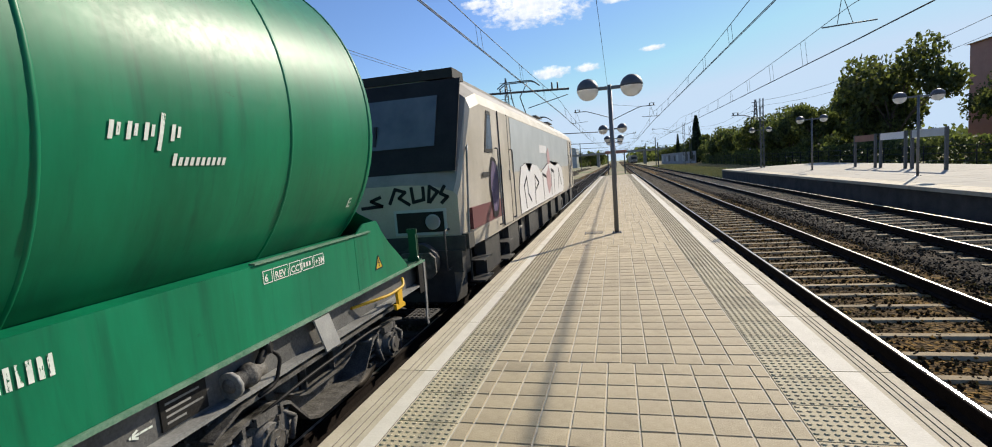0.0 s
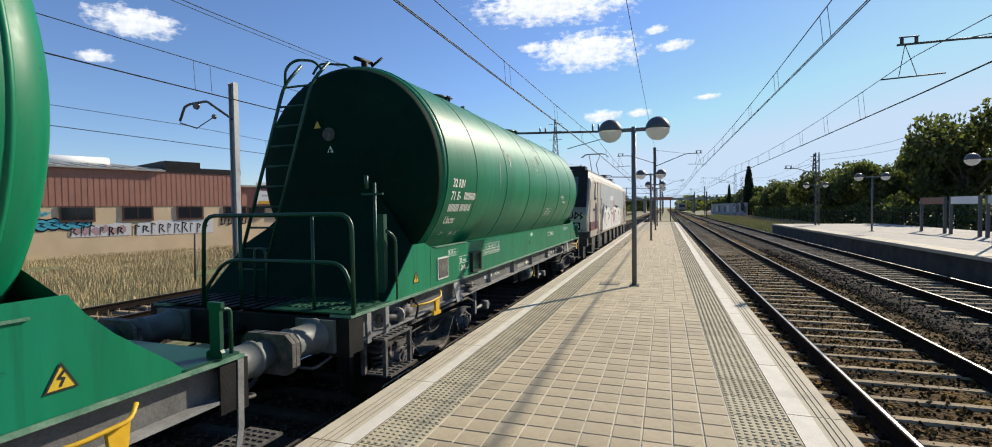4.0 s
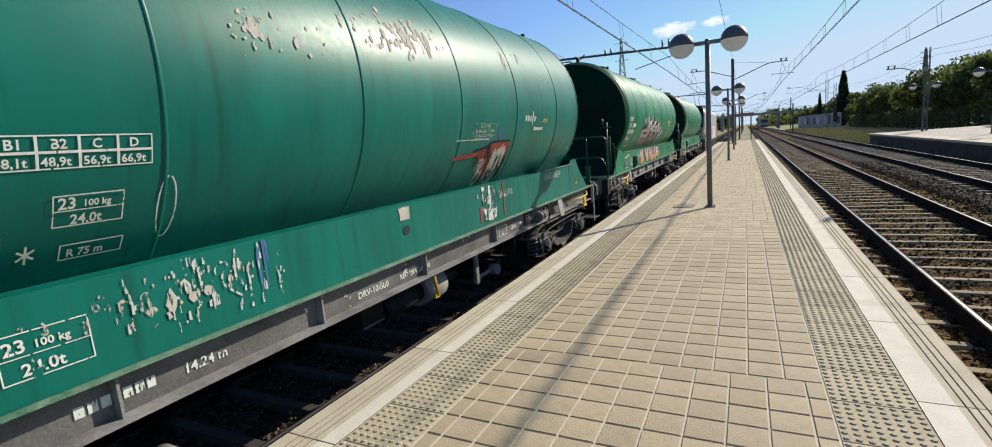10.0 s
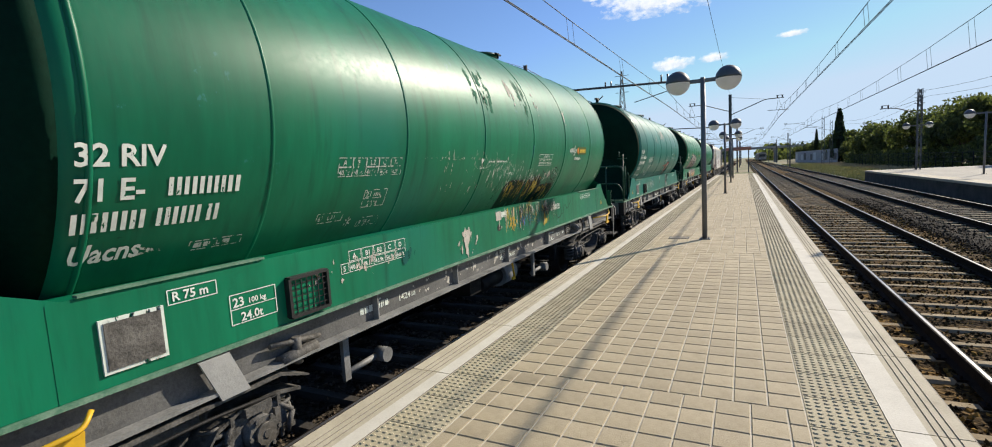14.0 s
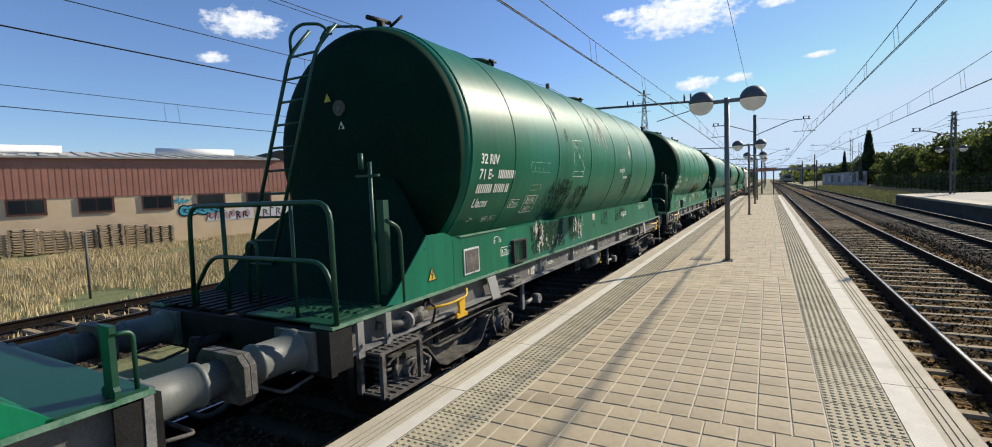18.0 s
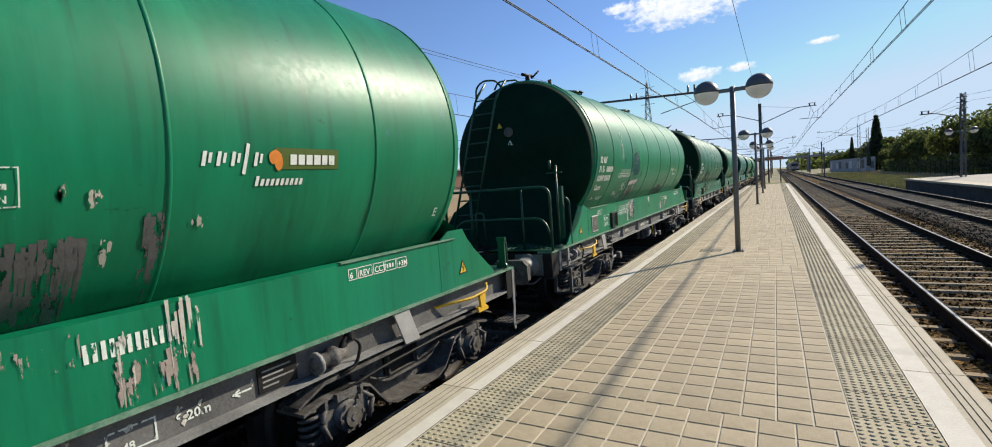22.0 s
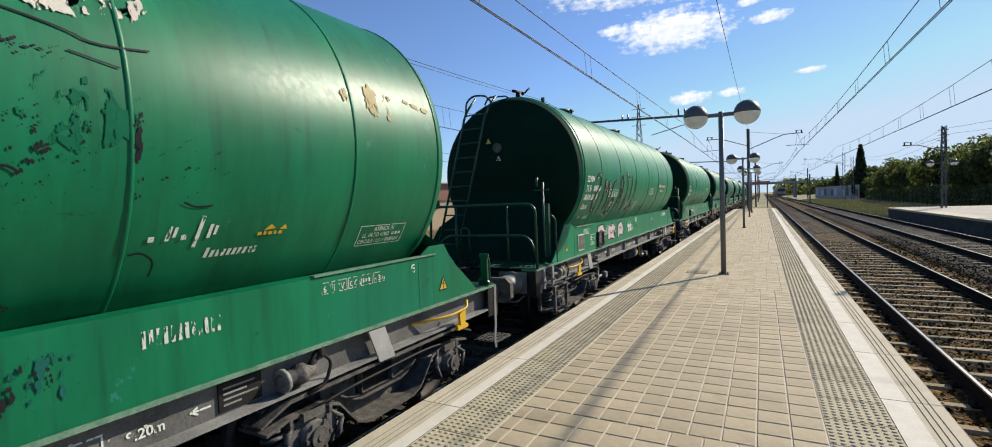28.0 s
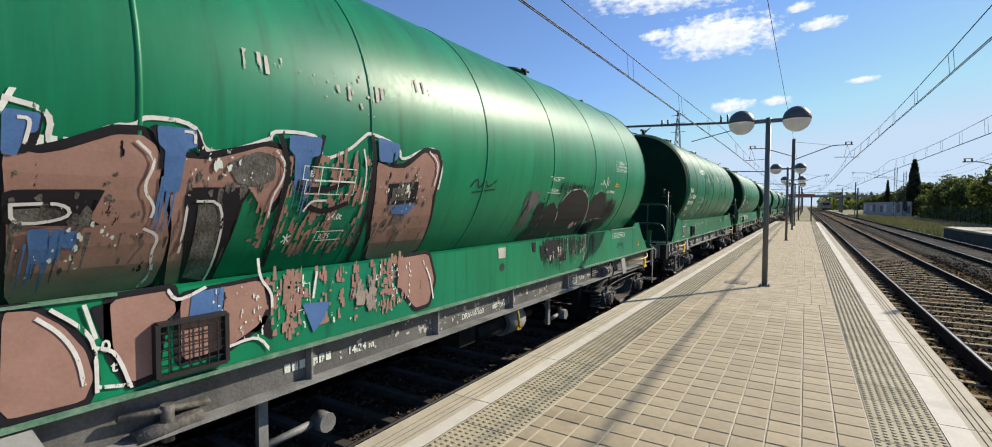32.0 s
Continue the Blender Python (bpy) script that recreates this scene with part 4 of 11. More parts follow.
        box(bm, 1.235, 1.262, y - 0.03, y + 0.05, 0.58, 0.62)
        part("release_handle", bm, "yellow", w, "yellow release handle")
    bm = BM()
    for y in (0.05, 1.2, 2.9, 4.3, 8.3, 9.6):
        box(bm, -1.06, 1.06, y - 0.05, y + 0.05, 0.88, 1.08)
    part("cross_members", bm, "steel_dark", w)
    # pipes and valve cluster under the rear flange
    bm = BM()
    pipe(bm, rounded([(1.20, -1.3, 0.98), (1.27, -0.95, 0.93), (1.27, -0.75, 1.02), (1.2, -0.6, 0.95)], 0.08), 0.035, 8)
    rod(bm, (1.24, 1.12, 0.86), (1.24, 1.45, 0.88), 0.05, 8)
    rod(bm, (1.24, 1.28, 0.80), (1.24, 1.28, 1.0), 0.035, 8)
    rod(bm, (1.24, 1.05, 1.0), (1.24, 1.5, 0.94), 0.02, 6)
    part("brake_valve", bm, "steel_mid", w)["kind"] = "stuff"
    p = part("data_plate", with_box(1.190, 1.203, 7.63, 7.93, 0.885, 1.06), "steel_dark", w, "black data plate in the sole bar")
    for i in range(4):
        part("plate_line", with_box(1.2032, 1.205, 7.66, 7.66 + (0.22, 0.16, 0.24, 0.12)[i], 1.02 - i * 0.035, 1.032 - i * 0.035), "steel_grey", p)
    for y in (8.02, -0.98):
        bm = BM()
        lathe(bm, [(0.02, -0.16), (0.045, -0.15), (0.06, -0.10), (0.05, -0.02), (0.075, 0.0), (0.075, 0.05), (0.045, 0.07), (0.05, 0.14), (0.02, 0.16)], (1.255, y + 0.16, 0.955), "y", 12)
        v = part("valve_body", bm, "steel_mid", w, "dusty cast brake valve")
        bm = BM()
        rod(bm, (1.255, y + 0.20, 0.90), (1.26, y + 0.36, 1.08), 0.028, 8)
        rod(bm, (1.25, y + 0.36, 1.07), (1.29, y + 0.38, 1.07), 0.045, 10)
        part("valve_stem", bm, "steel_dark", v)
        part("valve_lever", with_pipe(rounded([(1.27, y + 0.36, 1.06), (1.30, y + 0.44, 0.98), (1.29, y + 0.38, 0.82), (1.28, y + 0.22, 0.80)], 0.05), 0.013, 6), "steel_dark", v)
        part("valve_flange", with_rod((1.255, y + 0.02, 0.95), (1.255, y + 0.05, 0.952), 0.085, 10), "steel_grey", v)
    bm = BM()
    prism(bm, [(1.16, 1.14), (1.30, 1.14), (1.30, 1.18), (1.285, 1.20), (1.285, 1.46), (1.30, 1.48), (1.30, 1.52), (1.18, 1.52), (1.18, 1.48), (1.195, 1.46), (1.195, 1.20), (1.16, 1.18)], "y", 10.93, 10.96)
    part("hand_post", bm, "green_part", w, "short flat green post on the deck")
    part("hand_post", with_box(-1.26, -1.16, 10.93, 10.96, 1.14, 1.50), "green_part", w, "short flat green post on the deck")
    part("hand_grip", with_pipe(rounded([(1.24, 10.96, 1.46), (1.24, 11.06, 1.46), (1.24, 11.06, 1.14)], 0.06), 0.014, 6), "green_part", w)
    for y in (-0.14, 9.62):
        part("plate_seam", with_box(1.2685, 1.2725, y - 0.005, y + 0.005, 1.13, 1.62), paint, w)
    # fixtures on the girder: dark board and mesh pocket
    bm = BM()
    box(bm, 1.271, 1.283, 0.05, 0.37, 1.20, 1.49)
    b = part("name_board", bm, "white_paint", w, "pale frame of the board")
    part("board_panel", with_box(1.2835, 1.289, 0.07, 0.35, 1.22, 1.47), "steel_mid", b, "dark blank panel")
    bm = BM()
    y0, y1, z0, z1 = 1.21, 1.57, 1.17, 1.45
    for y in (y0, y1):
        box(bm, 1.271, 1.32, y - 0.012, y + 0.012, z0, z1)
    for z in (z0, z1):
        box(bm, 1.271, 1.32, y0, y1, z - 0.012, z + 0.012)
    for i in range(1, 7):
        y = y0 + (y1 - y0) * i / 7
        box(bm, 1.312, 1.316, y - 0.003, y + 0.003, z0, z1)
        if i < 6:
            z = z0 + (z1 - z0) * i / 6
            box(bm, 1.308, 1.312, y0, y1, z - 0.003, z + 0.003)
    p = part("document_pocket", bm, "black_paint", w, "black wire mesh pocket")
    p["kind"] = "stuff"
    return w, wheels


S_KEYS = [8.157, 11.164, 14.172, 17.226, 20.454, 23.713, 27.170, 30.641, 34.213, 37.985, 41.900, 45.759, 49.810, 53.948, 58.165, 62.453, 66.830, 71.290, 75.684, 80.137, 84.756, 89.355, 93.993, 98.667, 103.374, 108.114, 112.886, 117.608, 122.372, 127.309, 132.295, 137.344, 142.429]
wagons = []
for k, paint in enumerate(("green_a", "green_b", "teal", "green_c", "green_d", "green_b", "green_b", "green_b", "green_e", "green_f")):
    if k == 0:
        wagons.append(build_wagon(paint))
    else:
        c = copy_thing(wagons[0][0], pose(TRACK_L, 0, RAIL_Z))
        wagons.append((c, [o for o in c.children_recursive if o.name.startswith("wheelset")]))
        for o in c.children_recursive:
            if o.material_slots and o.material_slots[0].material == M["green_a"]:
                o.material_slots[0].link = "OBJECT"
                o.material_slots[0].material = M[paint]

# ------------------------------------------------------------------ locomotive
M["loco_white"] = grainy("loco_dirty_white", (0.30, 0.265, 0.205), (0.54, 0.495, 0.42), 1.2, 0.5, 0, 0.05, spec=0.3)
M["loco_grey"] = grainy("loco_grey_panel", (0.30, 0.33, 0.335), (0.44, 0.47, 0.475), 1.5, 0.45, 0, 0.05)
M["loco_dark"] = grainy("loco_dark_front", (0.010, 0.010, 0.011), (0.028, 0.027, 0.026), 3, 0.6, 0, 0.05, spec=0.2)
M["loco_under"] = grainy("loco_underframe", (0.02, 0.02, 0.02), (0.07, 0.066, 0.06), 5, 0.6, 0.2, 0.2)
M["loco_roof"] = grainy("loco_roof_grey", (0.16, 0.15, 0.13), (0.30, 0.28, 0.25), 2, 0.6, 0, 0.1)
M["maroon"] = plain("maroon_band", (0.12, 0.03, 0.035), 0.45)
n = Nodes("dark_window_glass", 0.06)
n.bsdf.inputs["Specular IOR Level"].default_value = 0.25
M["window_dark"] = n.done((0.018, 0.022, 0.026))
# Pale noise tones stand in for the sky reflected in the glass.
n = Nodes("sky_toned_windscreen", 0.22)
M["windscreen"] = n.done(n.ramp(n.noise(1.4, 5), [(0.3, (0.07, 0.085, 0.10)), (0.7, (0.15, 0.17, 0.185))]))
M["paint_white_g"] = plain("sprayed_white", (0.66, 0.65, 0.64), 0.55)
M["paint_black_g"] = plain("sprayed_black", (0.015, 0.014, 0.018), 0.5)
M["paint_purple"] = plain("sprayed_purple_grey", (0.11, 0.085, 0.15), 0.5)
M["paint_pink"] = plain("sprayed_pink", (0.45, 0.30, 0.30), 0.55)

loco = thing("locomotive", "white and grey electric locomotive with sprayed graffiti", "locomotive", pose(TRACK_L, 0, RAIL_Z))
LL = 18.6
bm = BM()
# side profile (y, z) of the body with raked cab ends, then narrowed above the eaves
sec = [(1.46, 1.02), (1.49, 1.25), (1.49, 3.28), (1.43, 3.46), (1.08, 3.76), (0.6, 3.84)]
sec = sec + [(-x, z) for x, z in reversed(sec)]
stations = [(0.00, 1.02, 2.00, 0.93), (0.10, 1.02, 2.20, 0.95), (0.70, 1.02, 3.58, 0.985), (1.15, 1.02, 3.72, 1.0), (LL - 1.15, 1.02, 3.72, 1.0), (LL - 0.70, 1.02, 3.58, 0.985), (LL - 0.10, 1.02, 2.20, 0.95), (LL, 1.02, 2.00, 0.93)]
rings = []
for y, z0, z1, k in stations:
    rings.append([bm.verts.new((x * k, y, z0 + (z - 1.02) * (z1 - z0) / 2.82)) for x, z in sec])
for a, b in zip(rings, rings[1:]):
    for i in range(len(sec)):
        j = (i + 1) % len(sec)
        f = bm.faces.new((a[i], a[j], b[j], b[i]))
        f.material_index = 1 if 3 <= i <= 7 else 0
bm.faces.new(rings[0]), bm.faces.new(rings[-1][::-1])
body = part("body", bm, "loco_white", loco)
body.data.materials.append(M["loco_roof"])


def face_panel(name, ya, yb, x0, x1, z0, z1, material, parent, label="", out=0.012):
    """A panel lying on the raked rear face between two heights."""
    bm = BM()
    p = [(x0, ya, z0), (x1, ya, z0), (x1, yb, z1), (x0, yb, z1)]
    a = [bm.verts.new((x, y - out, z)) for x, y, z in p]
    b = [bm.verts.new((x, y + 0.01, z)) for x, y, z in p]
    bm.faces.new(a[::-1]), bm.faces.new(b)
    for i in range(4):
        bm.faces.new((a[i], a[(i + 1) % 4], b[(i + 1) % 4], b[i]))
    return part(name, bm, material, parent, label)


# raked end: dark mask, windscreen, lower apron
face_panel("front_mask", 0.09, 0.68, -1.36, 1.36, 2.16, 3.54, "loco_dark", loco, "dark mask round the windscreen")
g = face_panel("windscreen", 0.25, 0.575, -1.18, 1.02, 2.54, 3.30, "windscreen", loco, "windscreen with a grey sky reflection in its colour", 0.03)
face_panel("wiper", 0.28, 0.36, 0.05, 0.09, 2.6, 2.9, "black_paint", g, "", 0.045)
part("visor", with_box(-1.25, 1.25, 0.66, 1.20, 3.56, 3.70), "loco_dark", loco)
face_panel("centre_post", 0.25, 0.575, -0.45, -0.40, 2.54, 3.30, "loco_dark", loco, "", 0.05)
for s in (-1, 1):
    r = face_panel("headlight_rim", -0.006, -0.006, s * 0.80 - 0.40, s * 0.80 + 0.40, 1.27, 1.64, "loco_grey", loco, "pale rim of the light box")
    h = face_panel("headlight_box", -0.012, -0.012, s * 0.80 - 0.36, s * 0.80 + 0.36, 1.31, 1.60, "loco_dark", loco)
    part("headlight", with_rod((s * 1.0, -0.03, 1.455), (s * 1.0, -0.055, 1.455), 0.11, 18), "globe", h, "clear round headlight")
part("maroon_band", with_box(1.44, 1.4925, 0.32, 2.30, 1.28, 1.60), "maroon", loco)
part("apron", with_box(-1.40, 1.40, -0.06, 0.30, 0.72, 1.04), "loco_under", loco)
for s in (-1, 1):
    bm = BM()
    rod(bm, (s * 0.925, -0.05, 0.95), (s * 0.925, -0.36, 0.95), 0.13, 16)
    rod(bm, (s * 0.925, -0.36, 0.95), (s * 0.925, -0.50, 0.95), 0.26, 20)
    part("buffer", bm, "loco_under", loco)
    bm = BM()
    pipe(bm, rounded([(s * 1.25, -0.1, 0.8), (s * 1.25, -0.3, 0.8), (s * 1.25, -0.3, 1.35), (s * 1.25, -0.1, 1.35)], 0.08), 0.016, 6)
    part("corner_grab_rail", bm, "loco_under", loco)
bm = BM()
prism(bm, [(-0.02, 0.28), (0.5, 0.25), (0.6, 0.72), (-0.02, 0.72)], "x", -1.25, 1.25)
# grime below the light apron
part("buffer_beam", with_box(-1.45, 1.45, -0.03, 0.25, 1.02, 1.24), "loco_under", loco)
part("corner_grime", with_box(1.30, 1.496, 0.02, 0.30, 1.04, 1.26), "loco_under", loco)
part("rail_guard", bm, "loco_under", loco)
# side fittings on the platform side
X = 1.494
part("side_panel", with_box(X - 0.01, X + 0.004, 3.4, 16.0, 2.05, 3.16), "loco_grey", loco, "grey side panel")
part("side_panel", with_box(X - 0.01, X + 0.004, 3.5, 16.0, 1.10, 2.03), "loco_white", loco)
for y0 in (1.20, LL - 1.95):
    d = 0.28 if y0 < 9 else -0.28
    bm = BM()
    prism(bm, [(y0 + 0.05, 2.42), (y0 + 0.60, 2.42), (y0 + 0.60 + min(d, 0), 3.12), (y0 + 0.05 + max(d, 0), 3.12)], "x", X - 0.02, X + 0.006)
    w = part("cab_window", bm, "loco_dark", loco)
    bm = BM()
    prism(bm, [(y0 + 0.13, 2.48), (y0 + 0.55, 2.48), (y0 + 0.55 + min(d, 0), 3.06), (y0 + 0.13 + max(d, 0) * 0.85, 3.06)], "x", X, X + 0.010)
    part("pane", bm, "window_dark", w)
for y0 in (2.35, LL - 3.1):
    d = part("cab_door", with_box(X - 0.03, X + 0.012, y0, y0 + 0.72, 1.10, 3.16), "loco_white", loco)
    part("door_seal", with_box(X, X + 0.016, y0 - 0.03, y0, 1.08, 3.18), "black_paint", d)
    part("door_seal", with_box(X, X + 0.016, y0 + 0.72, y0 + 0.75, 1.08, 3.18), "black_paint", d)
    part("door_handle", with_rod((X + 0.03, y0 + 0.62, 1.9), (X + 0.03, y0 + 0.62, 2.1), 0.012), "steel_grey", d)
for y0 in (1.95, 3.2, LL - 3.3, LL - 2.1):
    part("grab_rail", with_pipe(rounded([(X, y0, 1.15), (X + 0.06, y0, 1.15), (X + 0.06, y0, 2.5), (X, y0, 2.5)], 0.05), 0.014), "steel_grey", loco)
part("grab_rail", with_pipe(rounded([(1.38, 0.1, 1.05), (1.47, 0.12, 1.2), (1.47, 0.35, 2.45), (1.42, 0.62, 2.6), (1.42, 0.75, 2.5)], 0.1), 0.016), "steel_grey", loco)
# running gear
bm = BM()
box(bm, -1.30, 1.30, 4.9, 13.6, 0.35, 1.02)
part("transformer_case", bm, "loco_under", loco)
part("underframe", with_box(-1.15, 1.15, 0.5, LL - 0.5, 0.50, 1.02), "loco_under", loco)
for y0 in (1.2, 3.0, 5.4, 7.6, 9.6, 11.6, 14.2, 16.4):
    part("equipment_box", with_box(1.20, 1.40, y0, y0 + 1.0, 0.42, 0.98), "loco_under", loco)
loco_wheels = []
for yc in (4.0 - 0.4, 14.6 + 0.4):
    bm = BM()
    prism(bm, [(yc - 1.75, 0.62), (yc - 1.5, 0.82), (yc + 1.5, 0.82), (yc + 1.75, 0.62), (yc + 1.6, 0.5), (yc - 1.6, 0.5)], "x", 1.06, 1.22)
    prism(bm, [(yc - 1.75, 0.62), (yc - 1.5, 0.82), (yc + 1.5, 0.82), (yc + 1.75, 0.62), (yc + 1.6, 0.5), (yc - 1.6, 0.5)], "x", -1.22, -1.06)
    part("bogie_frame", bm, "loco_under", loco)
    for q in (-1.3, 1.3):
        bm = BM()
        rod(bm, (-1.1, 0, 0), (1.1, 0, 0), 0.09, 12)
        for s in (-1, 1):
            lathe(bm, [(0.14, -0.07 * s), (0.5, -0.03 * s), (0.62, -0.065 * s), (0.625, 0.06 * s), (0.65, 0.07 * s), (0.5, 0.03 * s), (0.14, 0.07 * s)], (s * 0.86, 0, 0), "x", 32)
        loco_wheels.append(part("wheelset", bm, "wheel_steel", loco, "", pose(0, yc + q, 0.625)))
        bm = BM()
        rod(bm, (1.1, yc + q, 0.60), (1.32, yc + q, 0.60), 0.17, 16)
        box(bm, 1.05, 1.28, yc + q - 0.25, yc + q + 0.25, 0.45, 0.75)
        part("axle_box", bm, "loco_under", loco)
for y0 in (0.7, 2.45):
    bm = BM()
    for z in (0.40, 0.72):
        box(bm, 1.25, 1.50, y0, y0 + 0.55, z, z + 0.025)
    for q in (0.0, 0.53):
        box(bm, 1.27, 1.30, y0 + q, y0 + q + 0.02, 0.40, 1.04)
    part("step", bm, "loco_under", loco)
# roof gear and two pantographs, one raised
bm = BM()
box(bm, -0.85, 0.85, 2.2, LL - 2.2, 3.68, 3.84)
part("roof_cover", bm, "loco_roof", loco)
for y0, raised in ((12.9, True), (16.2, False)):
    p = part("pantograph_base", with_box(-0.7, 0.7, y0 - 0.6, y0 + 0.9, 4.02, 4.06), "mast", loco)
    top = 5.46 if raised else 4.35
    bm = BM()
    for s in (-1, 1):
        rod(bm, (s * 0.20, y0 + 0.5, 4.06), (s * 0.16, y0 - 0.75, (4.06 + top) / 2), 0.022, 6)
        rod(bm, (s * 0.16, y0 - 0.75, (4.06 + top) / 2), (s * 0.35, y0 - 0.05, top - 0.08), 0.02, 6)
    part("pantograph_arm", bm, "mast", p)
    bm = BM()
    for q in (-0.14, 0.14):
        pipe(bm, rounded([(-0.82, y0 + q - 0.05, top - 0.22), (-0.55, y0 + q - 0.05, top - 0.02), (0.55, y0 + q - 0.05, top - 0.02), (0.82, y0 + q - 0.05, top - 0.22)], 0.2), 0.02, 6)
    part("pantograph_head", bm, "mast", p)
    for s in (-0.6, 0.6):
        part("insulator", with_rod((s, y0 - 0.4, 3.92), (s, y0 - 0.4, 4.02), 0.06, 10), "insulator", p)


# ---- flat paint on flat or rounded sides
def paint_shape(name, parent, material, loops, eps, surface, label=""):
    """Thin sprayed shapes. loops: outlines of (y, z); surface: 'tank' or the x of a plane."""
    bm = BM()
    for i, loop in enumerate(loops):      # overlapping coats lie a hair above one another
        vs = [bm.verts.new((i % 40 * 0.00003, y, z)) for y, z in loop]
        bm.faces.new(vs)
    bmesh.ops.triangulate(bm, faces=bm.faces[:])
    if surface == "tank":
        z = 1.55
        while z < 3.6:
            bmesh.ops.bisect_plane(bm, geom=bm.verts[:] + bm.edges[:] + bm.faces[:], plane_co=(0, 0, z), plane_no=(0, 0, 1))
            z += 0.11
        for v in bm.verts:
            d = v.co.z - TANK_Z
            x = math.sqrt(max(0.0, TANK_R ** 2 - d * d))
            k = (TANK_R + eps + v.co.x) / TANK_R
            v.co.x, v.co.z = x * k, TANK_Z + d * k
    else:
        for v in bm.verts:
            v.co.x = surface + eps + v.co.x
    for f in bm.faces:
        if f.calc_center_median().x * f.normal.x < 0:
            f.normal_flip()
    me = bpy.data.meshes.new(name)
    bm.to_mesh(me)
    bm.free()
    me.materials.append(M[material] if isinstance(material, str) else material)
    ob = new(name, me)
    ob.parent = parent
    if label:
        ob["label"] = label
    return ob


def blob(y, z, ry, rz, n=14, wob=0.0, seed=0):
    r = random.Random(seed)
    return [(y + ry * math.cos(a) * (1 + wob * r.uniform(-1, 1)), z + rz * math.sin(a) * (1 + wob * r.uniform(-1, 1))) for a in [2 * math.pi * i / n for i in range(n)]]


def grown(loop, d):
    """An outline pushed outwards from its centre by about d."""
    cy = sum(p[0] for p in loop) / len(loop)
    cz = sum(p[1] for p in loop) / len(loop)
    out = []
    for y, z in loop:
        l = math.hypot(y - cy, z - cz) or 1
        out.append((y + (y - cy) / l * d, z + (z - cz) / l * d))
    return out


def stroke(pts, w):
    """A painted line of width w through points."""
    loops = []
    for (a, b), (c, d) in zip(pts, pts[1:]):
        l = math.hypot(c - a, d - b) or 1
        nx, ny = -(d - b) / l * w / 2, (c - a) / l * w / 2
        ex, ey = (c - a) / l * w * 0.35, (d - b) / l * w * 0.35
        loops.append([(a - ex + nx, b - ey + ny), (a - ex - nx, b - ey - ny), (c + ex - nx, d + ey - ny), (c + ex + nx, d + ey + ny)])
    return loops


bubble = [(4.0, 1.12), (3.95, 1.7), (4.3, 2.15), (4.9, 2.22), (5.3, 2.0), (5.8, 2.2), (6.6, 2.15), (7.2, 1.95), (8.2, 2.1), (9.0, 2.25), (10.5, 2.1), (11.5, 2.2), (12.6, 2.0), (13.0, 1.5), (12.8, 1.12)]
paint_shape("graffiti_outline", loco, "paint_black_g", [grown(bubble, 0.07)], 0.008, X, "black sprayed outline")
paint_shape("graffiti_fill", loco, "paint_white_g", [bubble], 0.011, X, "white sprayed letters")
paint_shape("graffiti_lines", loco, "paint_black_g", stroke([(4.7, 1.2), (4.5, 1.7), (4.9, 1.9), (5.0, 1.5), (5.4, 1.3)], 0.07) + stroke([(6.0, 1.2), (6.1, 1.9), (6.7, 1.7), (6.2, 1.55)], 0.07) + stroke([(7.6, 1.2), (7.5, 1.9), (8.2, 1.8)], 0.08) + stroke([(9.3, 1.2), (9.4, 2.0), (10.1, 1.9), (10.0, 1.25)], 0.09) + stroke([(11.2, 1.3), (11.4, 2.0), (12.2, 1.4)], 0.09), 0.014, X)
paint_shape("graffiti_patch", loco, "paint_pink", [blob(8.8, 1.7, 0.5, 0.4, 12, 0.2, 3), blob(8.9, 2.4, 0.35, 0.25, 12, 0.2, 4)], 0.014, X, "faded pink sprayed patch")
paint_shape("graffiti_shape", loco, "paint_black_g", [blob(1.75, 1.80, 0.33, 0.55, 14, 0.12, 5)], 0.008, X)
paint_shape("graffiti_shape", loco, "paint_purple", [blob(1.75, 1.82, 0.27, 0.46, 14, 0.12, 5)], 0.011, X, "purple sprayed shape")
# plain bars in place of the maker's marks
paint_shape("operator_mark", loco, "loco_dark", [[(1.0, 2.02), (1.5, 2.02), (1.5, 2.1), (1.0, 2.1)]], 0.008, X)
paint_shape("operator_mark", loco, "paint_white_g", [[(7.2, 2.5), (8.6, 2.5), (8.6, 2.72), (7.2, 2.72)]], 0.008, X)
# black tag across the end apron
bm = BM()
for loop in stroke([(0.35, 1.75), (0.45, 1.95), (0.6, 1.9), (0.5, 1.82), (0.65, 1.72)], 0.05) + stroke([(0.7, 1.95), (0.72, 1.75), (0.88, 1.78), (0.88, 1.95)], 0.05) + stroke([(0.95, 1.74), (0.98, 1.96), (1.1, 1.88), (0.97, 1.74)], 0.05) + stroke([(0.2, 1.85), (0.05, 1.80), (0.22, 1.72), (-0.1, 1.7)], 0.05) + stroke([(1.2, 1.95), (1.14, 1.85), (1.24, 1.8), (1.15, 1.72)], 0.05):
    bm.faces.new([bm.verts.new((a, -0.006 + max(0.0, (b - 1.9)) * 0.02, b)) for a, b in loop])
part("graffiti_tag", bm, "paint_black_g", loco, "black sprayed tag")["kind"] = "stuff"
bm = BM()
for i, (a, w) in enumerate(((0.28, 0.10), (0.42, 0.10), (0.55, 0.10), (0.75, 0.08))):
    bm.faces.new([bm.verts.new(p) for p in ((-a, -0.006, 1.36), (-a + w, -0.006, 1.36), (-a + w, -0.006, 1.50), (-a, -0.006, 1.50))])
part("running_number", bm, "loco_dark", loco, "dark bars of the running number")

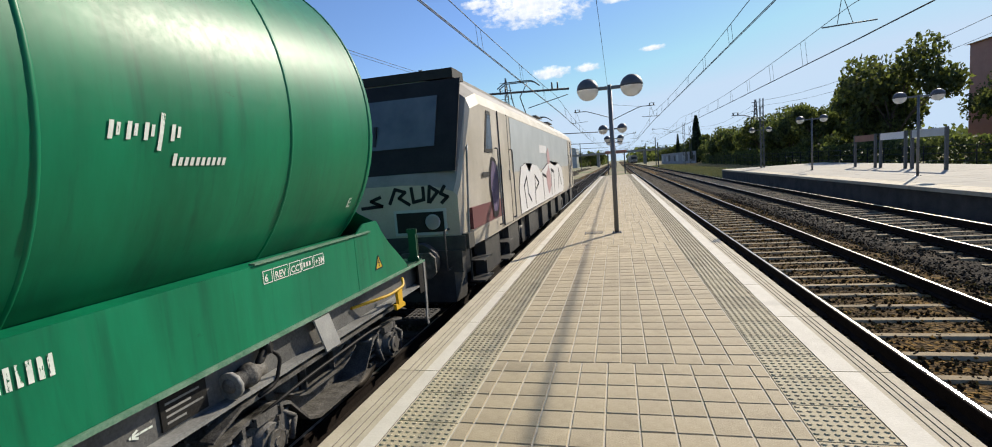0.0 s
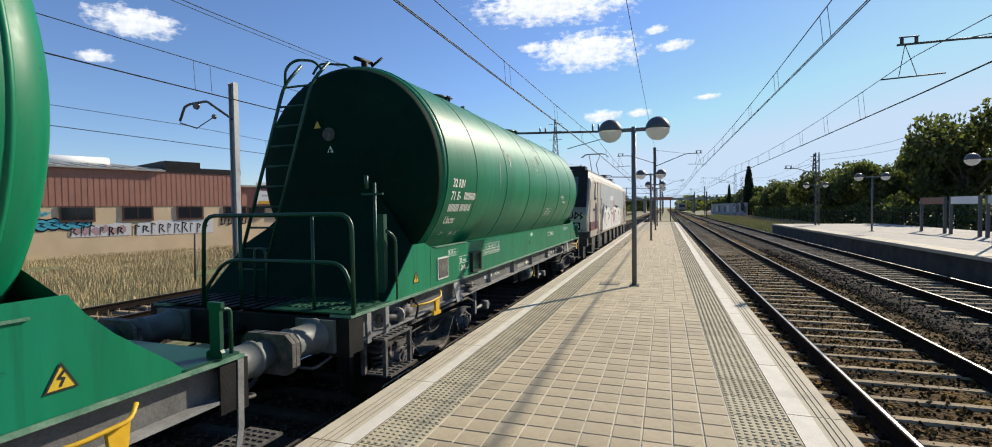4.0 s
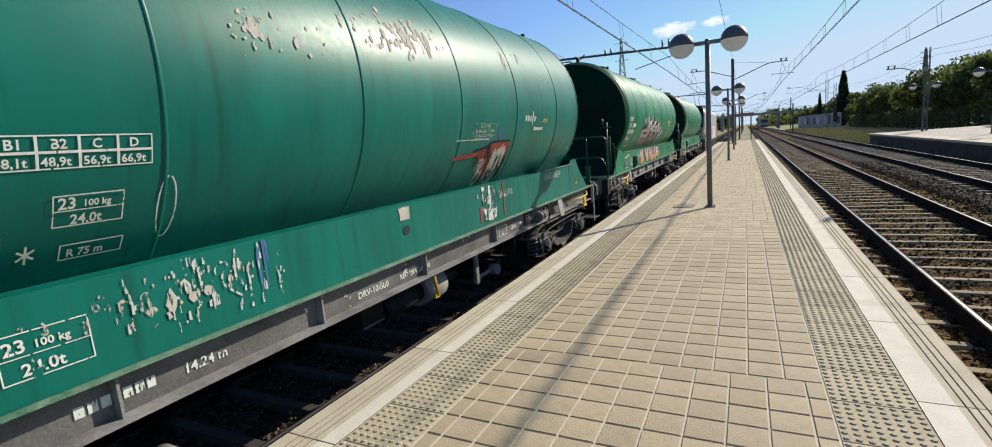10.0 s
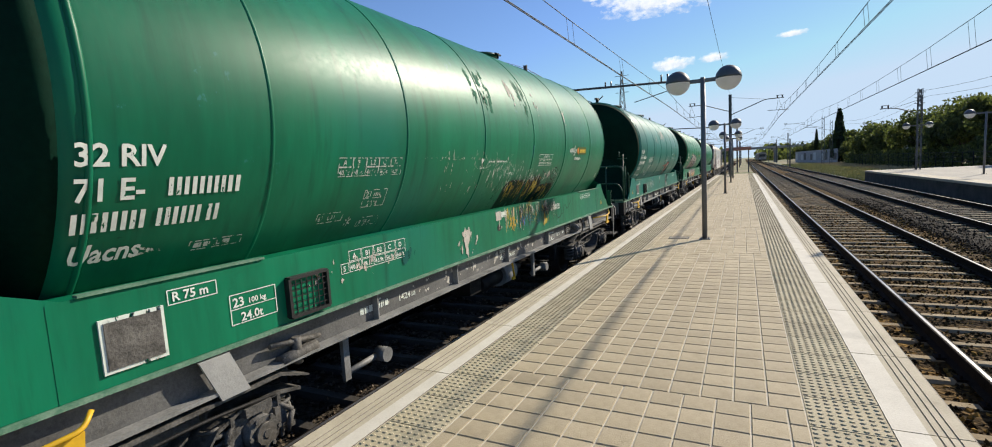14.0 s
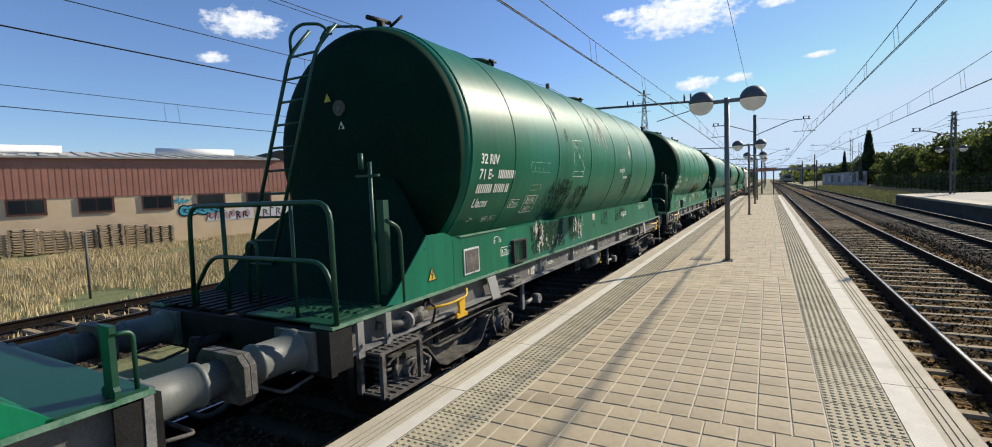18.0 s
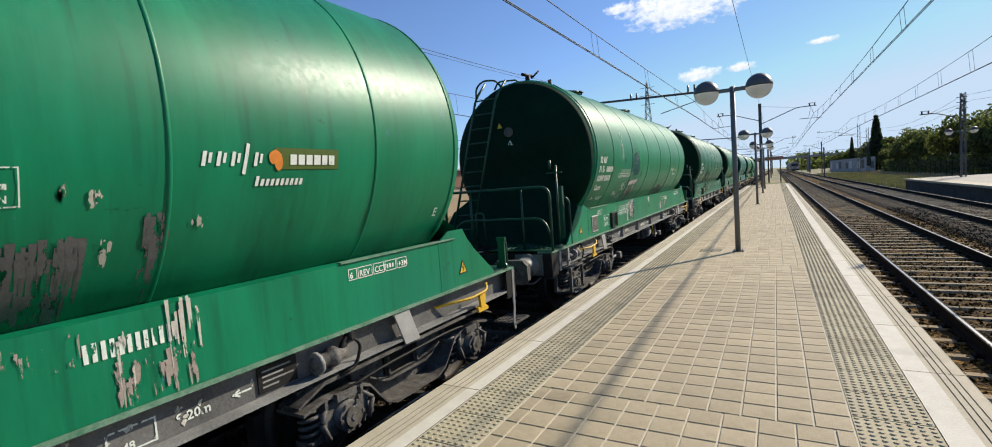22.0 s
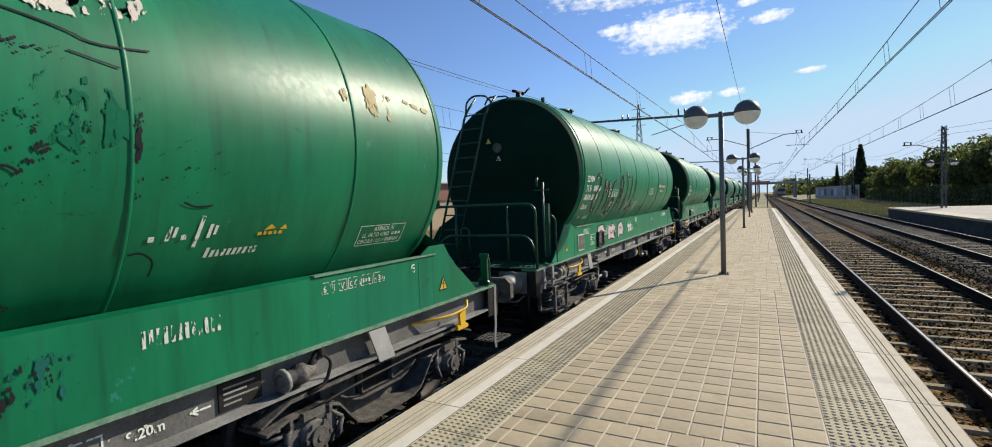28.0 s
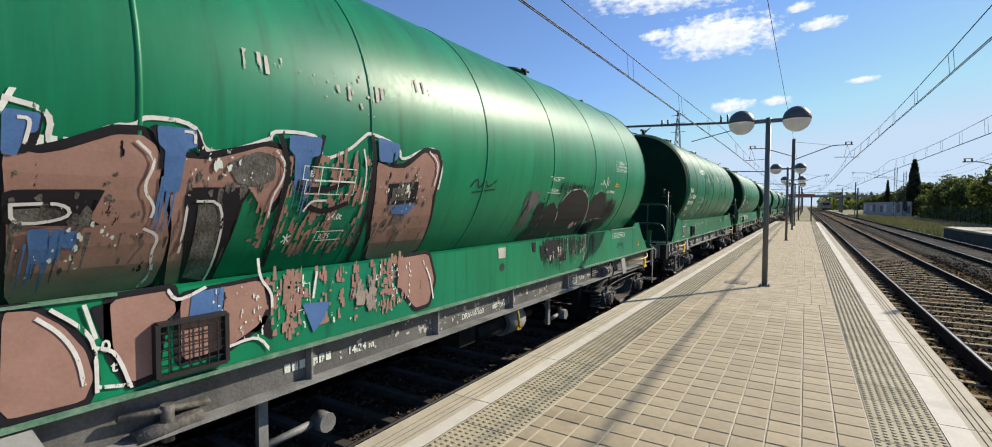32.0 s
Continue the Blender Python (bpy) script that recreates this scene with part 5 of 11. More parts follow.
# ------------------------------------------------------------------ lettering, marks and graffiti on the wagons
M["paint_cream"] = plain("sprayed_cream", (0.52, 0.42, 0.24), 0.6, worn=0.38)
M["paint_blue"] = grainy("sprayed_blue", (0.055, 0.12, 0.27), (0.085, 0.175, 0.37), 6, 0.55, 0, 0.1, worn=0.18)
M["paint_white_worn"] = plain("worn_sprayed_white", (0.62, 0.61, 0.58), 0.6, 0.0, 0.40, 9.0)
M["paint_brown"] = grainy("sprayed_brown", (0.235, 0.135, 0.105), (0.34, 0.205, 0.165), 5, 0.55, 0, 0.05, worn=0.08)
M["paint_olive"] = grainy("sprayed_olive", (0.075, 0.085, 0.020), (0.26, 0.21, 0.10), 4, 0.55, 0, 0.05, worn=0.35)
M["paint_orange"] = grainy("sprayed_orange", (0.44, 0.22, 0.06), (0.56, 0.31, 0.12), 3, 0.55, 0, 0.05, worn=0.2)
M["paint_red"] = grainy("sprayed_red", (0.22, 0.036, 0.024), (0.33, 0.070, 0.048), 3, 0.55, 0, 0.05, worn=0.3)
M["paint_pinkish"] = grainy("sprayed_pale_pink", (0.40, 0.33, 0.33), (0.60, 0.52, 0.51), 5, 0.6, 0, 0.1, worn=0.25)
M["white_worn"] = plain("faint_white_lettering_paint", (0.50, 0.54, 0.48), 0.6, 0.0, 0.74, 15.0)
M["paint_lilac"] = grainy("sprayed_pale_lilac", (0.24, 0.24, 0.27), (0.46, 0.44, 0.49), 6, 0.6, 0, 0.1, worn=0.6)
M["flake_pale"] = grainy("bare_pale_primer", (0.34, 0.32, 0.27), (0.58, 0.55, 0.48), 6, 0.8, 0, 0.2, worn=0.75)
M["flake_white"] = grainy("bare_white_primer", (0.44, 0.41, 0.35), (0.62, 0.59, 0.52), 5, 0.8, 0, 0.2, worn=0.80)
M["flake_cream"] = grainy("old_cream_paint", (0.42, 0.35, 0.18), (0.58, 0.50, 0.30), 5, 0.8, 0, 0.2, worn=0.6)
M["paint_rust"] = grainy("rust_brown_paint", (0.045, 0.026, 0.018), (0.10, 0.048, 0.030), 7, 0.7, 0, 0.1, worn=0.62)
M["flake_grey"] = grainy("bare_grey_primer", (0.20, 0.17, 0.14), (0.36, 0.31, 0.27), 6, 0.8, 0, 0.2, worn=0.75)
M["flake_yellow"] = grainy("old_yellow_paint", (0.36, 0.26, 0.03), (0.52, 0.40, 0.08), 6, 0.7, 0, 0.2, worn=0.75)
M["flake_blue"] = grainy("faded_teal_paint", (0.004, 0.078, 0.064), (0.010, 0.105, 0.090), 4, 0.6, 0, 0.1, worn=0.75)
M["disc_teal"] = grainy("smooth_old_teal_paint", (0.0008, 0.052, 0.050), (0.0015, 0.070, 0.066), 3, 0.6, 0, 0.05, worn=0.22, spec=0.12)
M["smear_grey"] = grainy("greyish_smear", (0.055, 0.06, 0.058), (0.12, 0.115, 0.115), 3.5, 0.7, 0, 0.1, worn=0.5)
M["warn_yellow"] = plain("warning_yellow", (0.55, 0.38, 0.02), 0.5)
n = Nodes("silver_to_mauve_spray", 0.5)
n.worn(0.15)
zz = n.axis(2)
drip = n.noise(3.0, 4, 0.6, n.place((1, 9, 0.6)))
f = n.math("ADD", zz, n.math("MULTIPLY", drip, 0.35))
M["paint_silver"] = n.done(n.ramp(n.mask(f, 1.85, 2.75), [(0, (0.19, 0.13, 0.125)), (0.40, (0.36, 0.29, 0.275)), (0.70, (0.60, 0.57, 0.55)), (1, (0.72, 0.71, 0.70))]))

for key in list(M):       # matt, weathered spray and primer
    if key.startswith(("paint_", "flake_")):
        M[key].node_tree.nodes["Principled BSDF"].inputs["Specular IOR Level"].default_value = 0.15

M["grime_dark"] = grainy("dark_greenish_film", (0.004, 0.022, 0.012), (0.010, 0.046, 0.026), 4, 0.7, 0, 0.05, worn=0.25, spec=0.08)
M["old_green"] = grainy("matt_older_green_paint", (0.0020, 0.088, 0.043), (0.0035, 0.130, 0.068), 3, 0.7, 0, 0.05, worn=0.68, spec=0.10)
M["owner_field"] = plain("dark_yellow_green_field", (0.060, 0.100, 0.006), 0.5)
M["emblem_orange"] = plain("bright_orange_emblem", (0.62, 0.20, 0.02), 0.5)

text_cache = {}


def text_loops(body, size):
    """Triangles of a line of lettering in the built-in font, as (u, v) with the origin at the lower left."""
    key = (body, size)
    if key not in text_cache:
        cu = bpy.data.curves.new("lettering", "FONT")
        cu.body, cu.size, cu.resolution_u, cu.offset = body, size, 2, size * 0.022
        ob = bpy.data.objects.new("lettering", cu)
        scene.collection.objects.link(ob)
        me = bpy.data.meshes.new_from_object(ob.evaluated_get(bpy.context.evaluated_depsgraph_get()))
        text_cache[key] = [[(me.vertices[i].co.x, me.vertices[i].co.y) for i in p.vertices] for p in me.polygons]
        bpy.data.objects.remove(ob)
        bpy.data.curves.remove(cu)
        bpy.data.meshes.remove(me)
    return text_cache[key]


def line(body, y, z, size, slant=0.0):
    return [[(y + u + v * slant, z + v) for u, v in loop] for loop in text_loops(body, size)]


def bar(y0, y1, z0, z1):
    return [[(y0, z0), (y1, z0), (y1, z1), (y0, z1)]]


def dashes(y0, z0, h, widths, gap=0.014):
    """Plain bars in place of figures."""
    out, y = [], y0
    for w in widths:
        if w > 0.05 and h > 0.07:        # tall figures: two upright bars each
            out += bar(y, y + w * 0.34, z0, z0 + h) + bar(y + w * 0.60, y + w * 0.94, z0, z0 + h)
        elif w > 0:
            out += bar(y, y + w, z0, z0 + h)
        y += abs(w) + gap
    return out


def frame_box(y0, y1, z0, z1, w=0.006):
    return bar(y0, y1, z0, z0 + w) + bar(y0, y1, z1 - w, z1) + bar(y0, y0 + w, z0, z1) + bar(y1 - w, y1, z0, z1)


def ring(y, z, ry, rz, w):
    pts = [(y + ry * math.cos(a), z + rz * math.sin(a)) for a in [i * math.pi / 8 for i in range(17)]]
    return stroke(pts, w)


def flakes(y, z, ry, rz, n, size, seed, tall=1.6):
    """Ragged spots gathered about a place, as paint peels."""
    r = random.Random(seed)
    out = []
    for _ in range(n):
        a, d = r.uniform(0, 6.28), r.random() ** 0.7
        s = size * r.uniform(0.25, 1.2) * (1.3 - d)
        out.append(blob(y + ry * d * math.cos(a), z + rz * d * math.sin(a), s, s * tall * r.uniform(0.5, 1.4), 8, 0.45, r.random()))
    return out


def drips(y0, y1, ztop, n, length, seed, w=0.012):
    r = random.Random(seed)
    out = []
    for _ in range(n):
        y = r.uniform(y0, y1)
        z = ztop + r.uniform(-0.08, 0.05)
        l = length * r.uniform(0.3, 1.0)
        k = w * r.uniform(0.5, 1.4)
        out.append([(y - k, z), (y + k, z), (y + k * 0.3, z - l), (y - k * 0.3, z - l)])
    return out


SK = 1.270           # face of the plate girder
SB = 1.190           # face of the sole bar


def streaks(y0, y1, z0, z1, n, seed, w=0.006, tall=0.05):
    """Short upright cracks crowded into columns, as brittle paint lets go along the brush."""
    r = random.Random(seed)
    columns = [r.uniform(y0, y1) for _ in range(max(3, n // 9))]
    out = []
    for _ in range(n):
        y = r.choice(columns) + r.gauss(0, 0.018)
        z = z0 + (z1 - z0) * r.random() ** 0.8
        a, b = w * r.uniform(0.4, 1.5), tall * r.uniform(0.2, 1.2)
        q = r.uniform(-0.3, 0.3) * a
        out.append([(y - a, z), (y + a, z + q), (y + a * 0.8, z + b), (y - a * 0.7, z + b * r.uniform(0.7, 1.1))])
    return out


def tri(y, z, s):
    return [[(y - s * 0.55, z), (y + s * 0.55, z), (y, z + s)]]


def girder_table():
    """Weight plate and load table stencilled on a girder."""
    sk = frame_box(0.40, 0.70, 1.475, 1.565) + line("R 75 m", 0.425, 1.495, 0.075)
    sk += frame_box(0.77, 1.12, 1.24, 1.44) + line("23", 0.79, 1.355, 0.085) + line("100 kg", 0.90, 1.36, 0.052) + bar(0.77, 1.12, 1.338, 1.343) + line("24.0t", 0.84, 1.255, 0.08)
    cells = ("A", "B1", "B2", "C", "D")
    loads = ("40.9t", "48.1t", "48.9t", "56.9t", "66.9t")
    for i in range(5):
        y = 1.86 + i * 0.155
        sk += frame_box(y, y + 0.148, 1.455, 1.545, 0.005) + line(cells[i], y + 0.045, 1.475, 0.062)
        sk += frame_box(y, y + 0.148, 1.365, 1.45, 0.005) + line(loads[i], y + 0.008, 1.385, 0.055)
    sk += frame_box(1.76, 1.85, 1.365, 1.45, 0.005) + line("S", 1.785, 1.385, 0.062)
    return sk


def common_marks(w, k):
    """Marks that every wagon carries, with small shifts from wagon to wagon."""
    r = random.Random(100 + k)
    jy, jz = r.uniform(-0.02, 0.02), r.uniform(-0.01, 0.01)
    if k == 4:
        jy, jz = -0.23, -0.165
    big = line("32 RIV", 0.22 + jy, 2.435 + jz, 0.155) + line("71 E-", 0.22 + jy, 2.265 + jz, 0.155) + dashes(0.665 + jy, 2.27 + jz, 0.10, (0.075, 0.075, 0.075, 0.075, 0.085))
    big += dashes(0.22 + jy, 2.105 + jz, 0.10, (0.075, 0.075, 0.075, 0.075, -0.03, 0.075, 0.075, 0.075, -0.01, 0.075)) + line("Uacns", 0.22 + jy, 1.945 + jz, 0.14, 0.15)
    paint_shape("wagon_lettering", w, "white_crisp", big, 0.004, "tank", "white stencilled wagon marking")["kind"] = "stuff"
    small = frame_box(0.62, 0.98, 1.755, 1.815) + dashes(0.65, 1.77, 0.03, (0.05, 0.05, 0.05, 0.05)) + stroke([(0.30, 1.78), (0.40, 1.80), (0.34, 1.82), (0.46, 1.79)], 0.012)
    if k == 5:
        for i in range(5):
            y = 1.57 + i * 0.135
            small += bar(y, y + 0.10, 2.48, 2.486) + bar(y + 0.02, y + 0.12, 2.35, 2.356) + bar(y, y + 0.006, 2.37, 2.47)
        small += frame_box(1.65, 2.02, 2.105, 2.18, 0.006)
        plate = stroke([(1.20, 1.895), (1.44, 1.895), (1.47, 1.92), (1.47, 1.97), (1.44, 1.995), (1.20, 1.995), (1.17, 1.97), (1.17, 1.92), (1.20, 1.895)], 0.009)
        plate += line("67", 1.20, 1.915, 0.085) + line("500 l", 1.30, 1.918, 0.068)
        plate += frame_box(1.63, 2.02, 1.80, 2.035, 0.009) + bar(1.66, 2.0, 1.922, 1.928) + line("23 100", 1.68, 1.94, 0.095) + line("24.0 t", 1.70, 1.825, 0.095)
        paint_shape("stencilled_table", w, "white_paint", plate, 0.005, "tank", "worn white capacity and weight stencils")["kind"] = "stuff"
    elif k not in (1, 2, 10):
        heads, loads_t = ("A", "B1", "B2", "C", "D"), ("40,9t", "48,1t", "48,9t", "56,9t", "66,9t")
        for i in range(5):
            y = 1.71 + i * 0.16
            worn = k in (7, 9) and i < 3
            if not worn:
                small += frame_box(y, y + 0.16, 2.235, 2.31, 0.006) + frame_box(y, y + 0.16, 2.16, 2.235, 0.006)
                small += line(heads[i], y + 0.05, 2.25, 0.06) + line(loads_t[i], y + 0.012, 2.175, 0.055)
            else:
                small += bar(y, y + 0.10, 2.305, 2.31) + bar(y + 0.02, y + 0.16, 2.16, 2.165)
        if k in (5, 6):
            small += frame_box(1.59, 1.71, 2.16, 2.235, 0.006) + line("S", 1.63, 2.175, 0.06)
        small += frame_box(2.08, 2.38, 1.89, 2.04) + line("23", 2.10, 1.975, 0.075) + line("100 kg", 2.20, 1.98, 0.045) + bar(2.08, 2.38, 1.963, 1.968) + line("24.0t", 2.15, 1.90, 0.065)
        small += frame_box(2.12, 2.40, 1.72, 1.80) + line("R 75 m", 2.15, 1.735, 0.055) + frame_box(1.61, 1.90, 1.80, 1.88) + line("67 500 l", 1.63, 1.82, 0.055)
        small += stroke([(1.96, 1.80), (2.02, 1.76)], 0.010) + stroke([(2.02, 1.80), (1.96, 1.76)], 0.010) + stroke([(1.99, 1.82), (1.99, 1.74)], 0.010)
    paint_shape("stencilled_table", w, "white_crisp" if k == 3 else "white_worn" if k in (1, 4, 5, 7) else "white_paint", small, 0.004, "tank")["kind"] = "stuff"
    if k == 5:
        sk = frame_box(0.91, 1.20, 1.295, 1.405, 0.009) + line("R 75 m", 0.93, 1.315, 0.085)
        for y in (0.745, 0.90):
            for a in (0.3, 1.35, 2.4):
                sk += stroke([(y - 0.036 * math.cos(a), 1.50 - 0.036 * math.sin(a)), (y + 0.036 * math.cos(a), 1.50 + 0.036 * math.sin(a))], 0.011)
        sk += stroke([(0.76, 1.535), (0.79, 1.555), (0.85, 1.555), (0.88, 1.535)], 0.009)
    elif k == 3:
        sk = frame_box(1.78, 2.13, 1.24, 1.46) + line("23", 1.80, 1.37, 0.085) + line("100 kg", 1.91, 1.375, 0.052) + bar(1.78, 2.13, 1.348, 1.353) + line("24.0t", 1.85, 1.26, 0.08) + frame_box(0.40, 0.70, 1.475, 1.565) + line("R 75 m", 0.425, 1.495, 0.075)
    elif k == 10:
        sk = frame_box(2.02, 2.17, 1.365, 1.545, 0.005) + line("B1", 2.05, 1.475, 0.062) + line("48", 2.04, 1.385, 0.055) + line("0", 0.98, 1.36, 0.085) + line("t", 1.02, 1.255, 0.08)
    else:
        sk = girder_table()
    y = 8.42
    for body, wd in (("6", 0.09), ("REV", 0.16), ("CCT", 0.13), ("", 0.14), ("+3M", 0.13)):
        sk += frame_box(y, y + wd, 1.485, 1.575, 0.006)
        sk += line(body, y + 0.015, 1.50, 0.068) if body else dashes(y + 0.02, 1.51, 0.035, (0.02, 0.02, 0.02))
        y += wd + 0.012
    paint_shape("girder_lettering", w, "white_worn" if k == 9 else "white_paint" if k in (3, 5, 10) else "white_crisp", sk, 0.004, SK, "white stencilled load table")["kind"] = "stuff"
    paint_shape("letter_e", w, "white_paint", line("E", 9.58, 1.90, 0.11) if k != 9 else line("E", 9.50, 1.50, 0.11), 0.004, "tank" if k != 9 else SK)
    for y, z in ((10.02, 1.255), (-0.54, 1.255)):
        b = paint_shape("warning_sign", w, "warn_yellow", tri(y, z, 0.13), 0.004, SK, "yellow triangular warning sign")
        paint_shape("warning_frame", b, "black_paint", stroke([(y - 0.07, z), (y + 0.07, z), (y, z + 0.13), (y - 0.07, z)], 0.010) + stroke([(y + 0.012, z + 0.09), (y - 0.012, z + 0.06), (y + 0.012, z + 0.055), (y - 0.004, z + 0.02)], 0.012), 0.006, SK)
    sb = (line("FRENO KE-GP", 4.82, 1.0, 0.06) if k == 4 else [] if k in (7, 9) else line("DRV-10-600", 4.49 if k == 5 else 4.04, 0.905, 0.08)) + line("14.24 m", 2.56, 0.93, 0.085) + (line("REGULADOR DRV-2A-600", 3.68, 0.90, 0.07) if k in (7, 9) else line("REG DRV 2A 600", 4.82 if k == 4 else 4.62, 0.91, 0.07)) + line("9.20m", 7.12, 0.92, 0.08)
    sb += stroke([(7.58, 0.95), (7.46, 0.95)], 0.012) + stroke([(7.50, 0.97), (7.46, 0.95), (7.50, 0.93)], 0.012)
    sb += frame_box(6.78, 7.02, 0.885, 1.02, 0.010) + line("48", 6.85, 0.895, 0.06) + (line("TTC9.", 5.55, 0.90, 0.10) if k == 9 else []) + dashes(2.02, 0.94, 0.06, (0.045, 0.045, 0.045, -0.03, 0.045, 0.045, 0.045))
    paint_shape("sole_bar_lettering", w, "white_paint", sb, 0.004, SB, "white stencilled notes")["kind"] = "stuff"
    paint_shape("scraped_paint", w, "flake_pale", flakes(r.uniform(3.5, 5.0), 0.97, 3.0, 0.10, 150 if k in (4, 5, 7, 9, 10) else 20, 0.035, k, 0.9), 0.003, SB)["kind"] = "stuff"
    # plain bars in place of the operator's name
    z = {6: 2.26, 7: 2.365, 9: 1.99}.get(k, 2.39)
    y0 = {8: 7.25, 5: 6.10, 7: 7.29, 9: 7.24}.get(k, 7.40)
    sub_y = {8: 7.59}.get(k, y0 + 0.33)
    worn = k in (9, 10)
    word = []
    for i, q in enumerate((0.0, 0.085, 0.172, 0.318)):
        if worn and i in (0, 2):
            word += bar(y0 + q, y0 + q + 0.03, z, z + 0.03)
        else:           # one slanted bar of the stroke, one of the bowl
            word += [[(y0 + q, z), (y0 + q + 0.022, z), (y0 + q + 0.036, z + 0.082), (y0 + q + 0.014, z + 0.082)], [(y0 + q + 0.038, z + 0.018), (y0 + q + 0.056, z + 0.018), (y0 + q + 0.066, z + 0.074), (y0 + q + 0.048, z + 0.074)]]
    word += stroke([(y0 + 0.255, z - 0.04), (y0 + 0.285, z + 0.125)], 0.022)
    for i in range(10):
        q = sub_y + 0.036 * i
        word += [[(q, z - 0.12), (q + 0.022, z - 0.12), (q + 0.032, z - 0.12 + (0.06 if i == 0 else 0.042)), (q + 0.010, z - 0.12 + (0.06 if i == 0 else 0.042))]]
    paint_shape("operator_mark", w, "white_paint" if worn else "white_crisp", word, 0.004, "tank", "white bars of the operator mark")["kind"] = "stuff"
    if k in (2, 4, 7, 8):
        e = sub_y + 0.08
        paint_shape("owner_mark", w, "owner_field", bar(e + 0.06, e + 0.58, z - 0.02, z + 0.115), 0.003, "tank", "dark olive field of the owner mark")
        paint_shape("owner_emblem", w, "emblem_orange", [blob(e + 0.06, z + 0.055, 0.05, 0.045, 12, 0.1, 4), blob(e + 0.085, z + 0.02, 0.03, 0.05, 10, 0.1, 5)], 0.005, "tank", "orange emblem")
        paint_shape("owner_letters", w, "white_crisp" if k in (7, 8) else "warn_yellow", dashes(e + 0.17, z + 0.01, 0.065, (0.05, 0.05, 0.05, 0.055, 0.045, 0.05)), 0.006, "tank")["kind"] = "stuff"
    elif k in (3, 6, 9, 10):
        paint_shape("owner_mark", w, "warn_yellow", dashes(y0 + 0.66, z - 0.01, 0.022, (0.03, 0.02, 0.03, 0.02, 0.03)) + [[(y0 + 0.70, z + 0.02), (y0 + 0.75, z + 0.06), (y0 + 0.79, z + 0.03)], [(y0 + 0.82, z + 0.02), (y0 + 0.86, z + 0.055), (y0 + 0.88, z + 0.02)]], 0.004, "tank", "small yellow owner mark")["kind"] = "stuff"
    if k in (1, 2, 3, 4, 7, 8, 9, 10):
        y0, z0 = {9: (8.86, 1.81), 1: (5.96, 1.96), 2: (5.96, 1.96), 10: (8.06, 2.64)}.get(k, (5.95, 2.19))
        t = frame_box(y0, y0 + 0.58, z0, z0 + 0.17) + line("ATENCION", y0 + 0.17, z0 + 0.12, 0.05) + line("EL VAGON NO", y0 + 0.05, z0 + 0.07, 0.05) + dashes(y0 + 0.42, z0 + 0.075, 0.025, (0.03, 0.03, 0.03)) + line("CIRCULAR CON PRESION", y0 + 0.02, z0 + 0.02, 0.045)
        paint_shape("notice", w, "white_worn" if k in (3, 5, 6) else "white_paint", t, 0.004, "tank", "white stencilled notice in a frame")["kind"] = "stuff"
    # fleet number as bars on the girder
    if k not in (2, 10):
        paint_shape("fleet_number", w, "white_worn" if k in (3, 8, 9) else "white_paint", (line("TT", 6.44, 1.42, 0.15) + line("ch", 6.63, 1.49, 0.08) if k in (1, 6) else []) + dashes({9: 7.19, 6: 6.76}.get(k, 6.71), 1.42, 0.095, (0.062, 0.062, 0.062, 0.062, 0.062, 0.062)), 0.004, SK, "white bars of the fleet number")["kind"] = "stuff"
    # plate and round opening in the girder
    y = 4.72 if k == 9 else 4.60
    if k != 1:
        paint_shape("enamel_plate", w, "flake_pale" if k not in (2, 9) else "flake_grey", bar(y, y + 0.17, 1.48, 1.60), 0.006 if k != 2 else 0.014, SK, "pale bolted plate")
    if k in (1, 4):
        paint_shape("enamel_plate", w, "white_paint", bar(y + 0.18, y + 0.37, 1.51, 1.585), 0.006, SK, "white plate")
    paint_shape("drain_hole", w, "black_paint", [blob(y + 0.10, 1.38, 0.05, 0.045, 14)], 0.005 if k != 2 else 0.014, SK)
    # warning signs on the end
    for x, z, s, m in ((-0.29, 3.23, 0.10, "warn_yellow"), (-0.09, 2.90, 0.09, "white_paint")):
        bm = BM()
        bm.faces.new([bm.verts.new((x + s * 0.55 * q, -0.302, z + s * v)) for q, v in ((-1, 0), (1, 0), (0, 1))])
        part("end_sign", bm, m, w, "triangular sign on the tank end")
    bm = BM()
    rod(bm, (-0.11, -0.285, 3.14), (-0.11, -0.315, 3.14), 0.09, 16)
    rod(bm, (-0.11, -0.30, 3.14), (-0.11, -0.33, 3.14), 0.045, 12)
    part("end_socket", bm, "steel_mid", w, "round fitting on the tank end")


for k, (w, wheels) in enumerate(wagons):
    common_marks(w, k + 1)

W = [None] + [w for w, _ in wagons]


def soft(pts, closed=False, times=2, cut_at=0.25):
    """Cuts the corners of a line or outline, as a spray can rounds them."""
    for _ in range(times):
        ring_pts = pts + pts[:1] if closed else pts
        k = cut_at
        cut = [q for (a, b), (c, d) in zip(ring_pts, ring_pts[1:]) for q in ((a * (1 - k) + c * k, b * (1 - k) + d * k), (a * k + c * (1 - k), b * k + d * (1 - k)))]
        pts = cut if closed else [pts[0]] + cut[1:-1] + [pts[-1]]
    return pts


